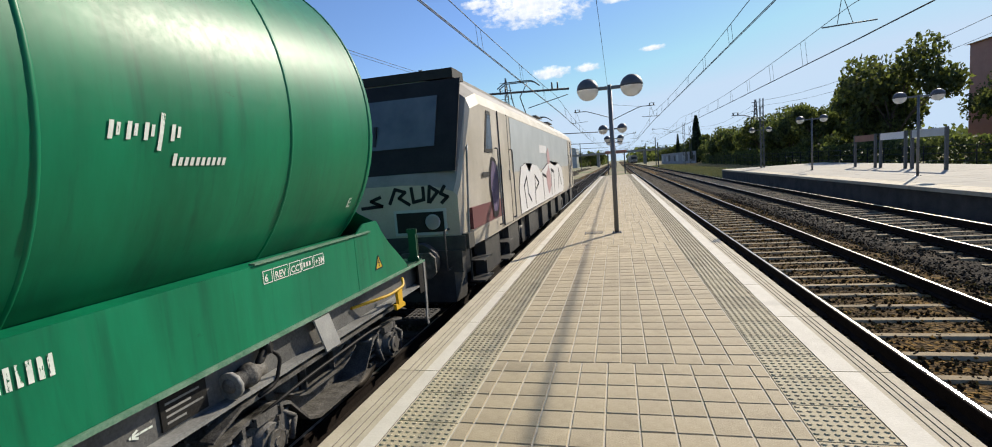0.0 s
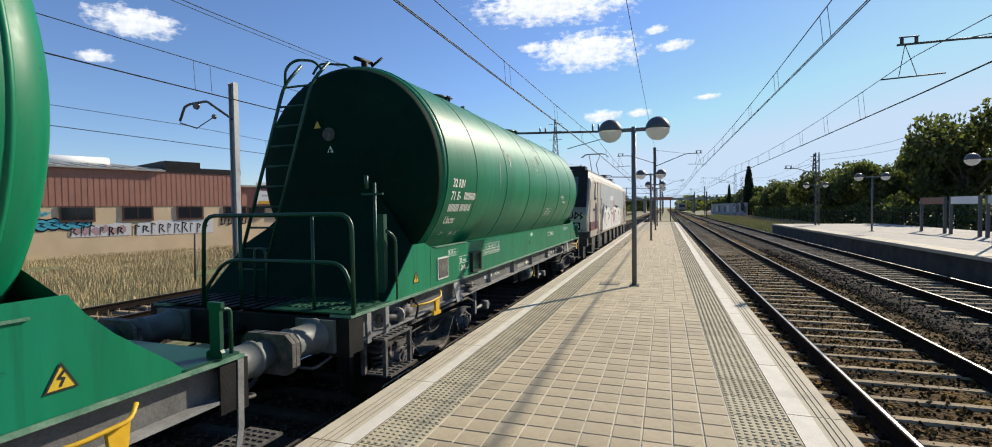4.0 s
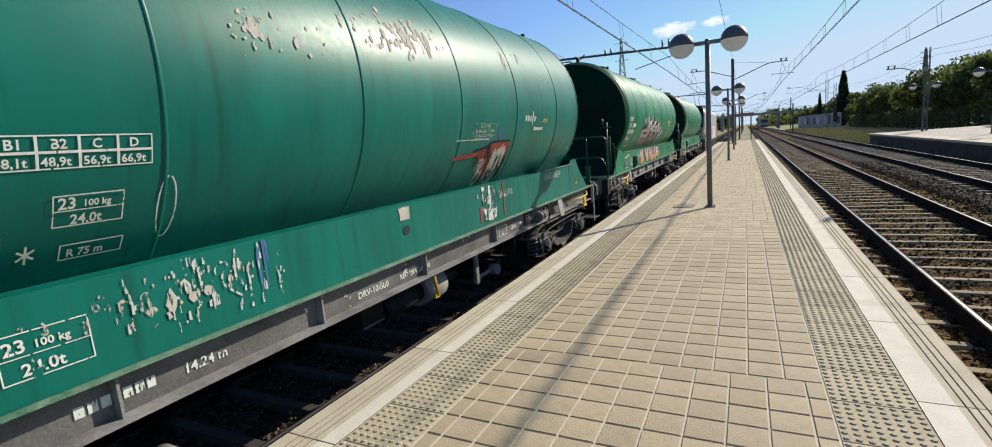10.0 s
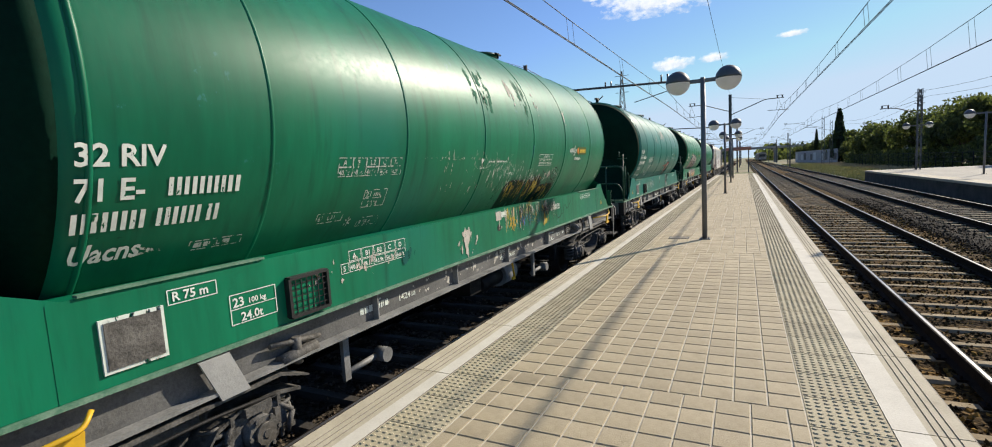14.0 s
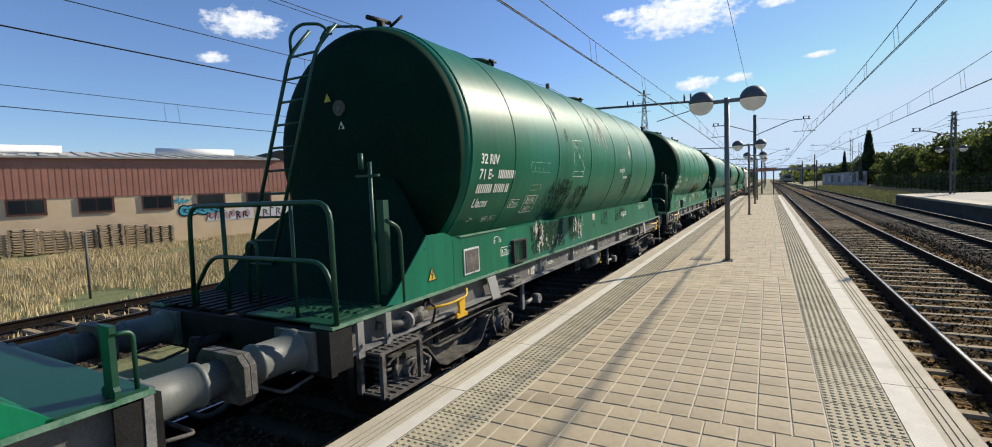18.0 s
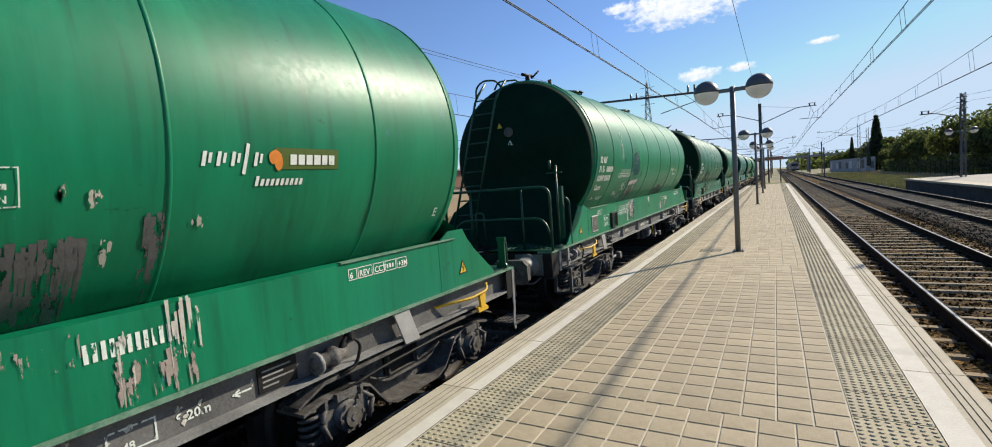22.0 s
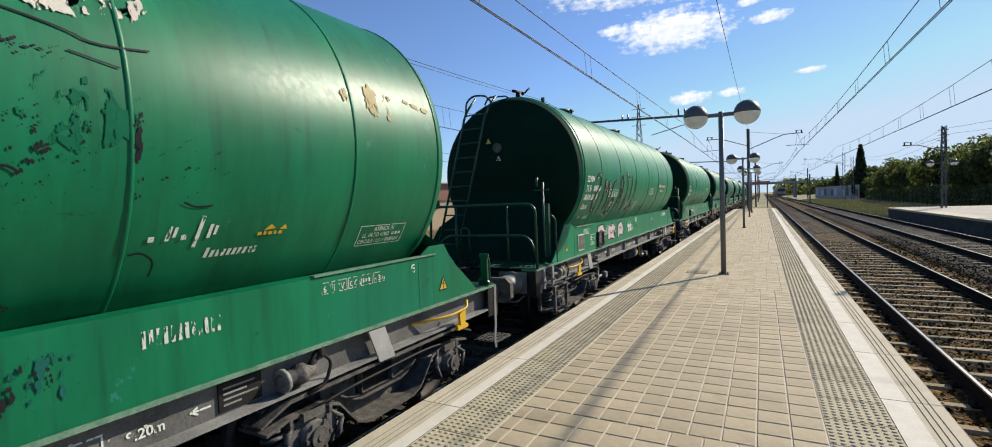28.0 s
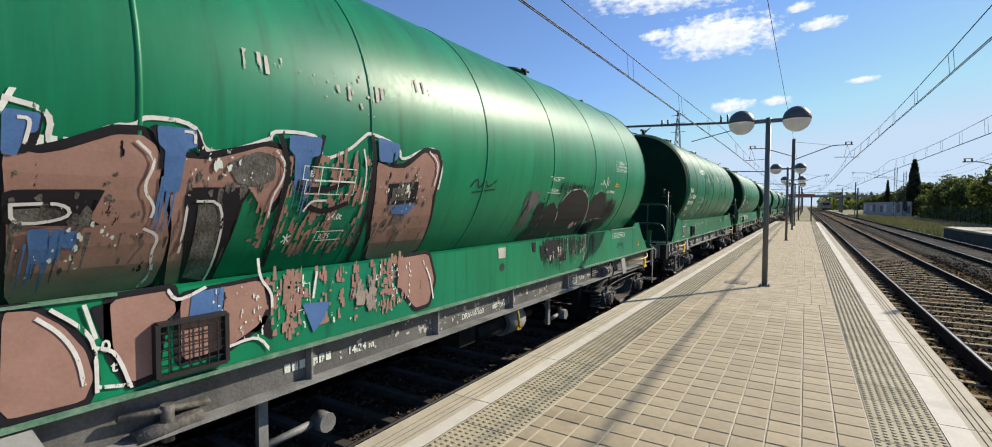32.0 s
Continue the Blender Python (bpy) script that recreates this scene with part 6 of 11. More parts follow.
def marks(k, material, loops, surface="tank", label="", eps=0.006, name="paint_patch"):
    if name in ("graffiti_fill", "graffiti_outline", "graffiti_counter"):
        loops = [soft(list(loop), True, 2, 0.10) if 4 < len(loop) < 30 else loop for loop in loops]
    if 1 < len(loops) < 9 and name in ("graffiti_fill", "graffiti_outline", "graffiti_counter", "graffiti_dot"):
        for loop in loops:
            ob = paint_shape(name, W[k], material, [loop], eps, surface, label)
        return ob
    ob = paint_shape(name, W[k], material, loops, eps, surface, label)
    if len(loops) > 1:
        ob["kind"] = "stuff"
    return ob


# 1: clean, a little worn on the shoulder
marks(1, "flake_blue", flakes(5.2, 3.3, 0.5, 0.25, 14, 0.05, 1), label="faded blue-green patch")
marks(1, "flake_pale", drips(3.6, 5.4, 3.2, 9, 0.5, 3, 0.010))
marks(1, "flake_pale", flakes(5.35, 3.35, 0.16, 0.16, 10, 0.035, 4))

# 2: tall silver letters with black and blue outlines
L = [
    [(2.20, 2.20), (2.93, 2.20), (3.03, 2.22), (3.12, 2.33), (3.23, 2.42), (3.34, 2.46), (3.40, 2.46), (3.38, 2.31), (3.42, 2.18), (3.48, 2.06), (3.47, 1.95), (3.52, 1.88), (3.58, 1.76), (3.58, 1.61), (2.20, 1.61)],
    [(3.44, 2.48), (3.66, 2.46), (3.68, 2.31), (3.72, 2.26), (3.88, 2.34), (4.05, 2.36), (4.13, 2.32), (4.19, 2.10), (4.12, 1.95), (4.18, 1.76), (4.20, 1.60), (3.63, 1.60), (3.60, 1.83), (3.57, 2.02), (3.47, 2.17), (3.43, 2.27)],
    [(4.17, 2.46), (4.42, 2.44), (4.44, 2.26), (4.59, 2.25), (4.72, 2.33), (4.84, 2.33), (4.94, 2.06), (4.98, 1.86), (5.12, 1.73), (5.14, 1.61), (4.32, 1.61), (4.26, 1.85), (4.22, 2.05), (4.14, 2.22)],
    [(4.98, 2.39), (5.21, 2.37), (5.26, 2.24), (5.44, 2.25), (5.66, 2.31), (5.78, 2.22), (5.82, 2.04), (5.92, 1.82), (5.92, 1.62), (5.20, 1.62), (5.10, 1.92), (4.98, 2.20)],
]
marks(2, "paint_blue", stroke([(2.3, 2.36), (2.92, 2.34), (2.95, 2.36), (3.10, 2.37), (3.27, 2.49), (3.44, 2.53), (3.70, 2.50), (3.73, 2.33), (3.98, 2.41), (4.12, 2.40), (4.15, 2.51), (4.47, 2.48), (4.52, 2.31), (4.86, 2.40), (4.96, 2.44), (5.25, 2.42), (5.30, 2.28), (5.66, 2.37), (5.84, 2.28), (5.90, 2.04), (5.98, 1.84)], 0.034), label="blue sprayed edge round tall letters", eps=0.0035, name="graffiti_edge")
marks(2, "paint_black_g", [[(2.20, 2.29), (2.92, 2.27), (3.10, 2.34), (3.25, 2.46), (3.44, 2.51), (3.69, 2.49), (3.72, 2.31), (3.90, 2.39), (4.12, 2.38), (4.15, 2.49), (4.46, 2.47), (4.50, 2.30), (4.70, 2.37), (4.95, 2.42), (5.24, 2.40), (5.29, 2.27), (5.66, 2.35), (5.82, 2.26), (5.87, 2.04), (5.96, 1.82), (5.96, 1.60), (2.20, 1.60)]], label="black sprayed outline", eps=0.005, name="graffiti_outline")
marks(2, "paint_silver", L, label="silver and mauve sprayed letter", eps=0.010, name="graffiti_fill")
marks(2, "paint_black_g", [[(3.58, 2.13), (3.96, 2.15), (3.93, 1.96), (4.02, 1.61), (3.70, 1.61), (3.66, 1.93)], [(4.27, 2.11), (4.74, 2.10), (4.79, 1.97), (4.73, 1.88), (4.38, 1.89), (4.33, 1.99)], [(5.12, 2.08), (5.55, 2.11), (5.58, 1.86), (5.24, 1.83)], [(2.45, 2.12), (3.12, 2.12), (3.14, 2.06), (2.45, 2.05)], [(2.45, 1.96), (3.26, 1.94), (3.29, 1.91), (2.45, 1.91)], [(4.46, 1.73), (4.80, 1.71), (4.52, 1.62)]], eps=0.013, name="graffiti_counter")
marks(2, "paint_olive", [[(3.68, 2.04), (3.83, 2.04), (3.91, 1.63), (3.76, 1.63)]], label="olive sprayed gap between the strokes", eps=0.016, name="graffiti_counter")
marks(2, "paint_blue", [[(4.38, 2.04), (4.62, 2.04), (4.66, 1.91), (4.42, 1.91)], [(5.25, 1.99), (5.48, 2.0), (5.50, 1.88), (5.30, 1.87)]], eps=0.0155, name="graffiti_counter")
marks(2, "paint_cream", [[(4.41, 2.01), (4.58, 2.01), (4.60, 1.93), (4.46, 1.93)]], eps=0.018, name="graffiti_counter")
marks(2, "smear_grey", [[(5.28, 1.96), (5.45, 1.97), (5.46, 1.90), (5.32, 1.89)]], eps=0.018, name="graffiti_counter")
marks(2, "paint_black_g", stroke(soft([(3.41, 2.46), (3.38, 2.27), (3.48, 2.12), (3.55, 2.0), (3.53, 1.88), (3.62, 1.72), (3.60, 1.61)]), 0.055) + stroke(soft([(4.14, 2.34), (4.20, 2.10), (4.18, 1.95), (4.26, 1.76), (4.24, 1.61)]), 0.05) + stroke(soft([(4.92, 2.34), (4.97, 2.1), (5.02, 1.9), (5.16, 1.78), (5.16, 1.62)]), 0.05) + stroke(soft([(3.70, 2.28), (3.62, 2.22), (3.58, 2.26)]), 0.03) + stroke(soft([(4.48, 2.24), (4.38, 2.20), (4.32, 2.24)]), 0.03) + stroke(soft([(4.60, 1.74), (4.72, 1.82), (5.04, 1.80)]), 0.03) + drips(2.3, 3.4, 2.32, 26, 0.26, 6, 0.012) + drips(3.5, 4.1, 2.36, 14, 0.14, 8, 0.010) + drips(4.3, 5.9, 2.26, 30, 0.18, 7, 0.009), eps=0.0145, name="graffiti_line")
marks(2, "paint_white_g", stroke(soft([(3.34, 2.40), (3.36, 2.2), (3.44, 2.05)]), 0.016) + stroke(soft([(3.48, 1.84), (3.52, 1.75), (3.50, 1.66)]), 0.016) + stroke(soft([(4.06, 2.30), (4.10, 2.1), (4.04, 1.85), (4.08, 1.66)]), 0.016) + stroke(soft([(5.74, 2.22), (5.76, 2.0), (5.84, 1.8)]), 0.016), eps=0.0155, name="graffiti_highlight")
marks(2, "paint_cream", [blob(y, z, a, b, 14, 0.12, i) for i, (y, z, a, b) in enumerate(((3.12, 2.47, 0.11, 0.09), (3.04, 2.40, 0.08, 0.06), (3.20, 2.50, 0.04, 0.04), (3.10, 2.65, 0.035, 0.035), (2.98, 2.57, 0.04, 0.05)))], label="cream sprayed cloud", eps=0.0025, name="graffiti_dot")
marks(2, "paint_cream", [blob(y, z, a, b, 14, 0.12, i) for i, (y, z, a, b) in enumerate(((3.81, 2.47, 0.085, 0.09), (3.76, 2.58, 0.04, 0.04), (3.87, 2.63, 0.03, 0.035), (3.98, 2.51, 0.017, 0.02), (4.50, 2.50, 0.035, 0.05), (4.60, 2.52, 0.015, 0.017), (4.62, 2.40, 0.075, 0.05)))], label="cream sprayed cloud", eps=0.0025, name="graffiti_dot")
marks(2, "paint_cream", [blob(y, z, a, b, 14, 0.12, i) for i, (y, z, a, b) in enumerate(((5.34, 2.39, 0.06, 0.055), (5.30, 2.45, 0.03, 0.03), (5.36, 2.49, 0.014, 0.016), (5.89, 2.12, 0.03, 0.05), (5.92, 2.02, 0.02, 0.03), (2.6, 2.46, 0.15, 0.1)))], label="cream sprayed cloud", eps=0.0025, name="graffiti_dot")
P = [
    [(2.3, 1.60), (2.86, 1.60), (2.80, 1.42), (2.86, 1.20), (2.3, 1.16)],
    [(3.19, 1.60), (3.70, 1.60), (3.72, 1.42), (3.66, 1.30), (3.62, 1.16), (3.37, 1.18), (3.29, 1.29), (3.19, 1.42)],
    [(3.74, 1.60), (4.10, 1.60), (4.15, 1.38), (4.10, 1.24), (3.96, 1.19), (3.84, 1.26), (3.86, 1.38), (3.76, 1.42)],
    [(4.13, 1.60), (4.42, 1.59), (4.36, 1.42), (4.66, 1.36), (4.78, 1.36), (4.80, 1.20), (4.39, 1.14), (4.14, 1.16)],
    [(4.58, 1.60), (4.80, 1.60), (4.88, 1.40), (4.90, 1.28), (4.80, 1.22), (4.62, 1.38)],
    [(4.90, 1.60), (5.16, 1.60), (5.16, 1.36), (5.25, 1.24), (5.12, 1.15), (4.90, 1.17)],
    [(5.24, 1.59), (5.80, 1.58), (5.82, 1.19), (5.48, 1.20), (5.20, 1.34)],
]
marks(2, "paint_black_g", [grown(p, 0.035) for p in P], SK, "", 0.004, "graffiti_outline")
marks(2, "paint_pinkish", P, SK, "pale pink sprayed letter on the girder", 0.006, "graffiti_fill")
marks(2, "paint_orange", [[(2.3, 1.40), (2.70, 1.38), (2.82, 1.30), (2.84, 1.21), (2.3, 1.18)], [(3.28, 1.39), (3.40, 1.38), (3.48, 1.46), (3.64, 1.42), (3.66, 1.22), (3.60, 1.17), (3.38, 1.19), (3.30, 1.29)], [(3.85, 1.36), (3.94, 1.44), (4.08, 1.40), (4.10, 1.27), (3.97, 1.22), (3.88, 1.27)], [(4.16, 1.36), (4.40, 1.38), (4.76, 1.34), (4.79, 1.21), (4.40, 1.15), (4.15, 1.17)], [(4.92, 1.41), (5.10, 1.44), (5.23, 1.25), (5.12, 1.16), (4.91, 1.18)], [(5.35, 1.35), (5.70, 1.36), (5.80, 1.22), (5.46, 1.22)]], SK, "orange sprayed fill", 0.009, "graffiti_fill")
marks(2, "paint_orange", drips(2.3, 5.8, 1.40, 34, 0.10, 9, 0.018) + [blob(3.47, 1.50, 0.05, 0.045, 10), blob(3.34, 1.48, 0.03, 0.03, 8), blob(5.02, 1.50, 0.03, 0.03, 8), blob(5.6, 1.44, 0.04, 0.04, 8)], SK, "", 0.0095, "graffiti_drip")
marks(2, "paint_blue", [grown(t, 0.03) for t in ([(3.74, 1.34), (3.68, 1.15), (3.80, 1.15)], [(4.48, 1.60), (4.39, 1.40), (4.55, 1.40)], [(2.90, 1.58), (3.10, 1.58), (3.09, 1.38)])] + stroke(soft([(2.92, 1.56), (3.04, 1.46), (3.12, 1.31), (3.12, 1.17)]), 0.05), SK, "", 0.010, "graffiti_edge")
marks(2, "paint_cream", [[(3.74, 1.32), (3.69, 1.16), (3.78, 1.16)], [(4.48, 1.57), (4.42, 1.42), (4.53, 1.42)], [(2.93, 1.55), (3.08, 1.56), (3.08, 1.42)], blob(5.90, 1.38, 0.05, 0.08, 10, 0.3, 3), blob(5.96, 1.28, 0.03, 0.04, 8, 0.2, 4), blob(5.92, 1.50, 0.03, 0.03, 8, 0.2, 5)], SK, "", 0.0125, "graffiti_fill")
marks(2, "paint_black_g", drips(2.4, 5.7, 1.60, 26, 0.16, 19, 0.012) + stroke(soft([(3.72, 1.60), (3.74, 1.42), (3.81, 1.34), (3.82, 1.24)]), 0.03) + stroke(soft([(4.10, 1.56), (4.16, 1.36), (4.12, 1.23), (3.94, 1.18), (3.82, 1.22)]), 0.03) + stroke(soft([(4.41, 1.59), (4.35, 1.41), (4.67, 1.32)]), 0.025) + stroke(soft([(4.80, 1.58), (4.89, 1.38), (4.90, 1.28), (4.78, 1.22)]), 0.03) + stroke(soft([(5.20, 1.55), (5.14, 1.34), (5.46, 1.18), (5.82, 1.17), (5.84, 1.55)]), 0.03), SK, "", 0.013, "graffiti_line")
marks(2, "paint_black_g", stroke(soft([(6.68, 1.3), (6.78, 1.52), (6.84, 1.28), (6.95, 1.52), (7.0, 1.3), (7.12, 1.5), (7.15, 1.3)]), 0.014) + stroke(soft([(6.66, 1.5), (7.0, 1.42), (7.2, 1.54)]), 0.012), SK, "thin black tag")
marks(2, "flake_pale", flakes(4.47, 3.12, 0.05, 0.14, 16, 0.04, 21, 2.4) + flakes(4.52, 2.96, 0.03, 0.07, 8, 0.03, 24, 2.4) + flakes(4.87, 3.07, 0.06, 0.06, 8, 0.022, 22, 2.0) + flakes(5.33, 2.98, 0.05, 0.05, 8, 0.015, 25) + flakes(6.85, 3.2, 0.16, 0.22, 34, 0.04, 23, 2.4), label="peeled pale paint")
marks(2, "white_paint", flakes(3.3, 3.3, 0.6, 0.15, 10, 0.02, 27), eps=0.004)

# 3: red wedge and pale peeling on teal paint
marks(3, "paint_red", [[(5.60, 2.01), (6.05, 2.03), (6.36, 2.07), (6.47, 2.08), (6.50, 1.97), (6.56, 1.64), (6.44, 1.75), (6.26, 1.95), (6.20, 1.99), (5.60, 1.97)], [(6.46, 2.13), (6.99, 2.13), (7.0, 2.09), (6.94, 2.04), (6.55, 2.06), (6.53, 1.88), (6.59, 1.63), (6.50, 1.63), (6.49, 1.9)]], label="faded red sprayed wedge", eps=0.005, name="graffiti_fill")
marks(3, "paint_black_g", stroke(soft([(6.05, 2.055), (6.36, 2.09), (6.46, 2.15), (6.98, 2.15)]), 0.022) + [[(6.36, 2.07), (6.46, 2.12), (6.51, 1.96), (6.47, 1.94), (6.39, 2.02)]] + stroke(soft([(6.99, 2.08), (6.96, 1.85), (7.03, 1.62)]), 0.02), label="black sprayed edge", eps=0.006)
marks(3, "flake_pale", [[(6.57, 2.05), (6.95, 2.085), (6.96, 1.98), (6.93, 1.82), (6.95, 1.62), (6.72, 1.61), (6.60, 1.62), (6.555, 1.85)], [(6.22, 1.98), (6.27, 1.94), (6.47, 1.72), (6.49, 1.62), (6.36, 1.63), (6.26, 1.83)]], label="pale streaked peeling paint", eps=0.008, name="graffiti_fill")
marks(3, "paint_red", stroke(soft([(6.97, 2.08), (6.94, 1.9), (6.96, 1.80)]), 0.022), eps=0.009)
marks(3, "paint_blue", drips(6.2, 6.45, 2.18, 12, 0.08, 32, 0.006) + flakes(6.66, 2.26, 0.07, 0.05, 16, 0.02, 33) + drips(6.6, 6.9, 2.22, 22, 0.08, 36, 0.006), label="blue spray specks", eps=0.004)
marks(3, "white_paint", bar(5.60, 6.22, 2.175, 2.185) + dashes(6.24, 2.175, 0.012, (0.05, 0.06)), eps=0.004)
marks(3, "paint_white_worn", [[(6.24, 1.61), (6.40, 1.62), (6.56, 1.60), (6.60, 1.50), (6.56, 1.42), (6.63, 1.34), (6.60, 1.20), (6.46, 1.17), (6.30, 1.20), (6.26, 1.36)]], SK, "large pale peeled patch on the girder")
marks(3, "flake_pale", flakes(6.52, 1.40, 0.12, 0.20, 40, 0.03, 34, 2.0) + flakes(6.28, 1.40, 0.06, 0.18, 20, 0.03, 35, 2.0) + flakes(6.14, 1.51, 0.03, 0.03, 6, 0.02, 42), SK)
marks(3, "paint_red", [[(6.16, 1.37), (6.20, 1.37), (6.22, 1.19), (6.17, 1.18)], [(6.81, 1.62), (6.86, 1.62), (6.85, 1.44), (6.86, 1.17), (6.83, 1.17), (6.83, 1.44)]], SK, "red sprayed run", 0.006, "graffiti_fill")
marks(3, "paint_black_g", stroke(soft([(6.6, 1.44), (6.66, 1.52), (6.68, 1.42), (6.75, 1.52), (6.70, 1.38)]), 0.008), SK)
marks(3, "flake_pale", flakes(6.98, 3.1, 0.05, 0.22, 40, 0.03, 38, 2.0) + flakes(7.5, 3.25, 0.25, 0.12, 26, 0.022, 37) + flakes(8.1, 2.95, 0.06, 0.12, 10, 0.02, 39) + flakes(3.4, 2.9, 0.5, 0.25, 40, 0.02, 40), label="flaked pale spots")
marks(3, "flake_pale", flakes(2.4, 1.42, 0.7, 0.14, 60, 0.03, 41, 1.6), SK)

# 4: yellow and pale scratches
SPANS = ((5.00, 5.60, 1.95), (5.66, 5.90, 1.94), (5.94, 6.26, 1.98), (6.30, 6.62, 1.84), (6.62, 6.98, 1.84))
marks(4, "grime_dark", [[(a - 0.06, 1.60), (a - 0.06, top - 0.02), (a + 0.08, top + 0.05), (b - 0.08, top + 0.05), (b + 0.05, top - 0.06), (b + 0.05, 1.60)] for a, b, top in SPANS], label="dark sprayed letter faded into the paint", eps=0.003, name="graffiti_fill")
marks(4, "paint_black_g", [l for i, (a, b, top) in enumerate(SPANS) for l in drips(a - 0.05, b + 0.05, top + 0.05, 26, 0.34, 50 + i, 0.006) + stroke(soft([(a - 0.05, 1.62), (a - 0.04, top - 0.02), (a + 0.10, top + 0.05), (b - 0.06, top + 0.04), (b + 0.04, top - 0.08), (b + 0.02, 1.62)]), 0.018)], label="smudged black runs", eps=0.005)
marks(4, "flake_yellow", [l for i, (a, b, top) in enumerate(SPANS) for l in drips(a + 0.02, b - 0.02, top, 30 if i in (0, 2) else 18, 0.26, 60 + i, 0.009)], label="old golden spray worn to streaks", eps=0.007)
marks(4, "paint_black_g", ring(6.80, 2.05, 0.13, 0.10, 0.012) + ring(6.72, 1.95, 0.16, 0.10, 0.010) + stroke(soft([(6.2, 2.12), (6.5, 2.0), (6.75, 2.14), (6.95, 2.02)]), 0.010), eps=0.008)
marks(4, "white_worn", flakes(5.9, 2.0, 0.9, 0.05, 60, 0.012, 331, 2.2) + drips(5.4, 7.0, 2.12, 60, 0.22, 332, 0.004) + drips(4.2, 5.4, 2.22, 50, 0.10, 333, 0.004), label="fine pale scratches", eps=0.0085)
marks(4, "flake_yellow", drips(4.9, 6.7, 1.58, 46, 0.30, 334, 0.007) + flakes(5.3, 1.40, 0.4, 0.12, 40, 0.018, 335, 2.2), SK, "", 0.006)
marks(4, "flake_white", drips(4.7, 7.0, 1.60, 80, 0.34, 336, 0.005), SK, "white fine runs on the girder", 0.007)
marks(4, "paint_black_g", drips(4.9, 7.0, 1.60, 60, 0.38, 337, 0.006) + flakes(6.5, 1.48, 0.3, 0.1, 40, 0.016, 338, 2.0), SK, "", 0.0075)
marks(4, "paint_blue", flakes(5.55, 1.38, 0.35, 0.12, 40, 0.012, 339, 2.4), SK, "", 0.008)
marks(4, "flake_yellow", flakes(6.42, 1.38, 0.16, 0.19, 60, 0.035, 53, 2.4) + flakes(5.12, 1.40, 0.16, 0.12, 22, 0.03, 54, 1.5) + drips(5.6, 6.0, 1.62, 16, 0.25, 48, 0.010), SK, "yellow flaked paint on the girder")
marks(4, "white_paint", dashes(4.27, 2.25, 0.022, (0.03, 0.04, 0.05, -0.03, 0.06, 0.05, 0.06, 0.04), 0.02) + flakes(4.10, 2.28, 0.03, 0.03, 4, 0.03, 49, 1.0) + flakes(5.1, 2.10, 0.35, 0.02, 26, 0.014, 55, 1.0) + flakes(4.08, 2.19, 0.12, 0.02, 16, 0.014, 56, 1.0) + drips(4.3, 5.4, 2.15, 22, 0.12, 57, 0.005) + drips(4.95, 5.05, 2.06, 4, 0.2, 58, 0.008), label="pale scratches in a line", eps=0.005)
marks(4, "flake_pale", flakes(6.5, 2.05, 0.18, 0.06, 26, 0.025, 47, 1.5), eps=0.009)
marks(4, "flake_pale", flakes(3.85, 1.33, 0.25, 0.18, 60, 0.035, 58, 2.0) + drips(5.0, 6.9, 1.6, 60, 0.2, 59, 0.007) + flakes(2.0, 1.4, 0.7, 0.1, 40, 0.04, 60), SK)
marks(4, "flake_blue", flakes(6.15, 1.4, 0.5, 0.1, 26, 0.035, 61, 2.0) + flakes(2.6, 1.38, 0.18, 0.12, 16, 0.04, 62), SK)
marks(4, "flake_pale", flakes(5.1, 3.2, 0.1, 0.28, 20, 0.04, 63) + flakes(5.95, 3.1, 0.06, 0.2, 14, 0.035, 64) + flakes(7.2, 3.0, 0.08, 0.25, 16, 0.03, 65), eps=0.004)
marks(4, "paint_black_g", ring(7.1, 1.36, 0.15, 0.1, 0.010) + stroke(soft([(7.3, 1.3), (7.45, 1.5), (7.55, 1.35), (7.8, 1.5)]), 0.010), SK)

# 5: chalk-like outlines and white runs
marks(5, "white_paint", stroke([(3.24, 2.52), (3.20, 2.88), (3.68, 2.90)], 0.007) + stroke([(3.66, 2.78), (3.69, 2.55)], 0.006) + stroke([(3.27, 2.84), (3.45, 2.66), (3.72, 2.46)], 0.007) + stroke([(3.55, 2.66), (3.28, 2.46)], 0.006) + stroke([(3.24, 2.44), (3.24, 2.30), (3.74, 2.30), (3.75, 2.46)], 0.008) + stroke([(3.26, 2.38), (3.50, 2.38)], 0.006) + stroke([(3.58, 2.38), (3.72, 2.385)], 0.010) + stroke([(3.44, 2.86), (3.44, 2.76)], 0.006), label="white stencilled outline of a folded ticket", eps=0.004, name="graffiti_line")
marks(5, "flake_blue", ring(3.92, 2.66, 0.04, 0.06, 0.012) + stroke(soft([(4.0, 2.62), (4.0, 2.70), (4.05, 2.66)]), 0.012) + stroke(soft([(3.89, 2.44), (3.89, 2.54)]), 0.012) + stroke(soft([(3.95, 2.44), (4.0, 2.53), (4.04, 2.44), (4.09, 2.53)]), 0.012), eps=0.004)
marks(5, "flake_pale", flakes(4.50, 3.25, 0.10, 0.3, 30, 0.03, 71, 3.0) + flakes(5.0, 3.20, 0.14, 0.3, 50, 0.04, 72, 2.8) + drips(4.4, 5.15, 3.15, 16, 0.35, 70, 0.012), label="white runs from the roof hatches")
marks(5, "flake_pale", flakes(6.9, 2.95, 0.10, 0.35, 36, 0.03, 76, 2.4) + ring(6.4, 2.62, 0.22, 0.16, 0.010), eps=0.004)
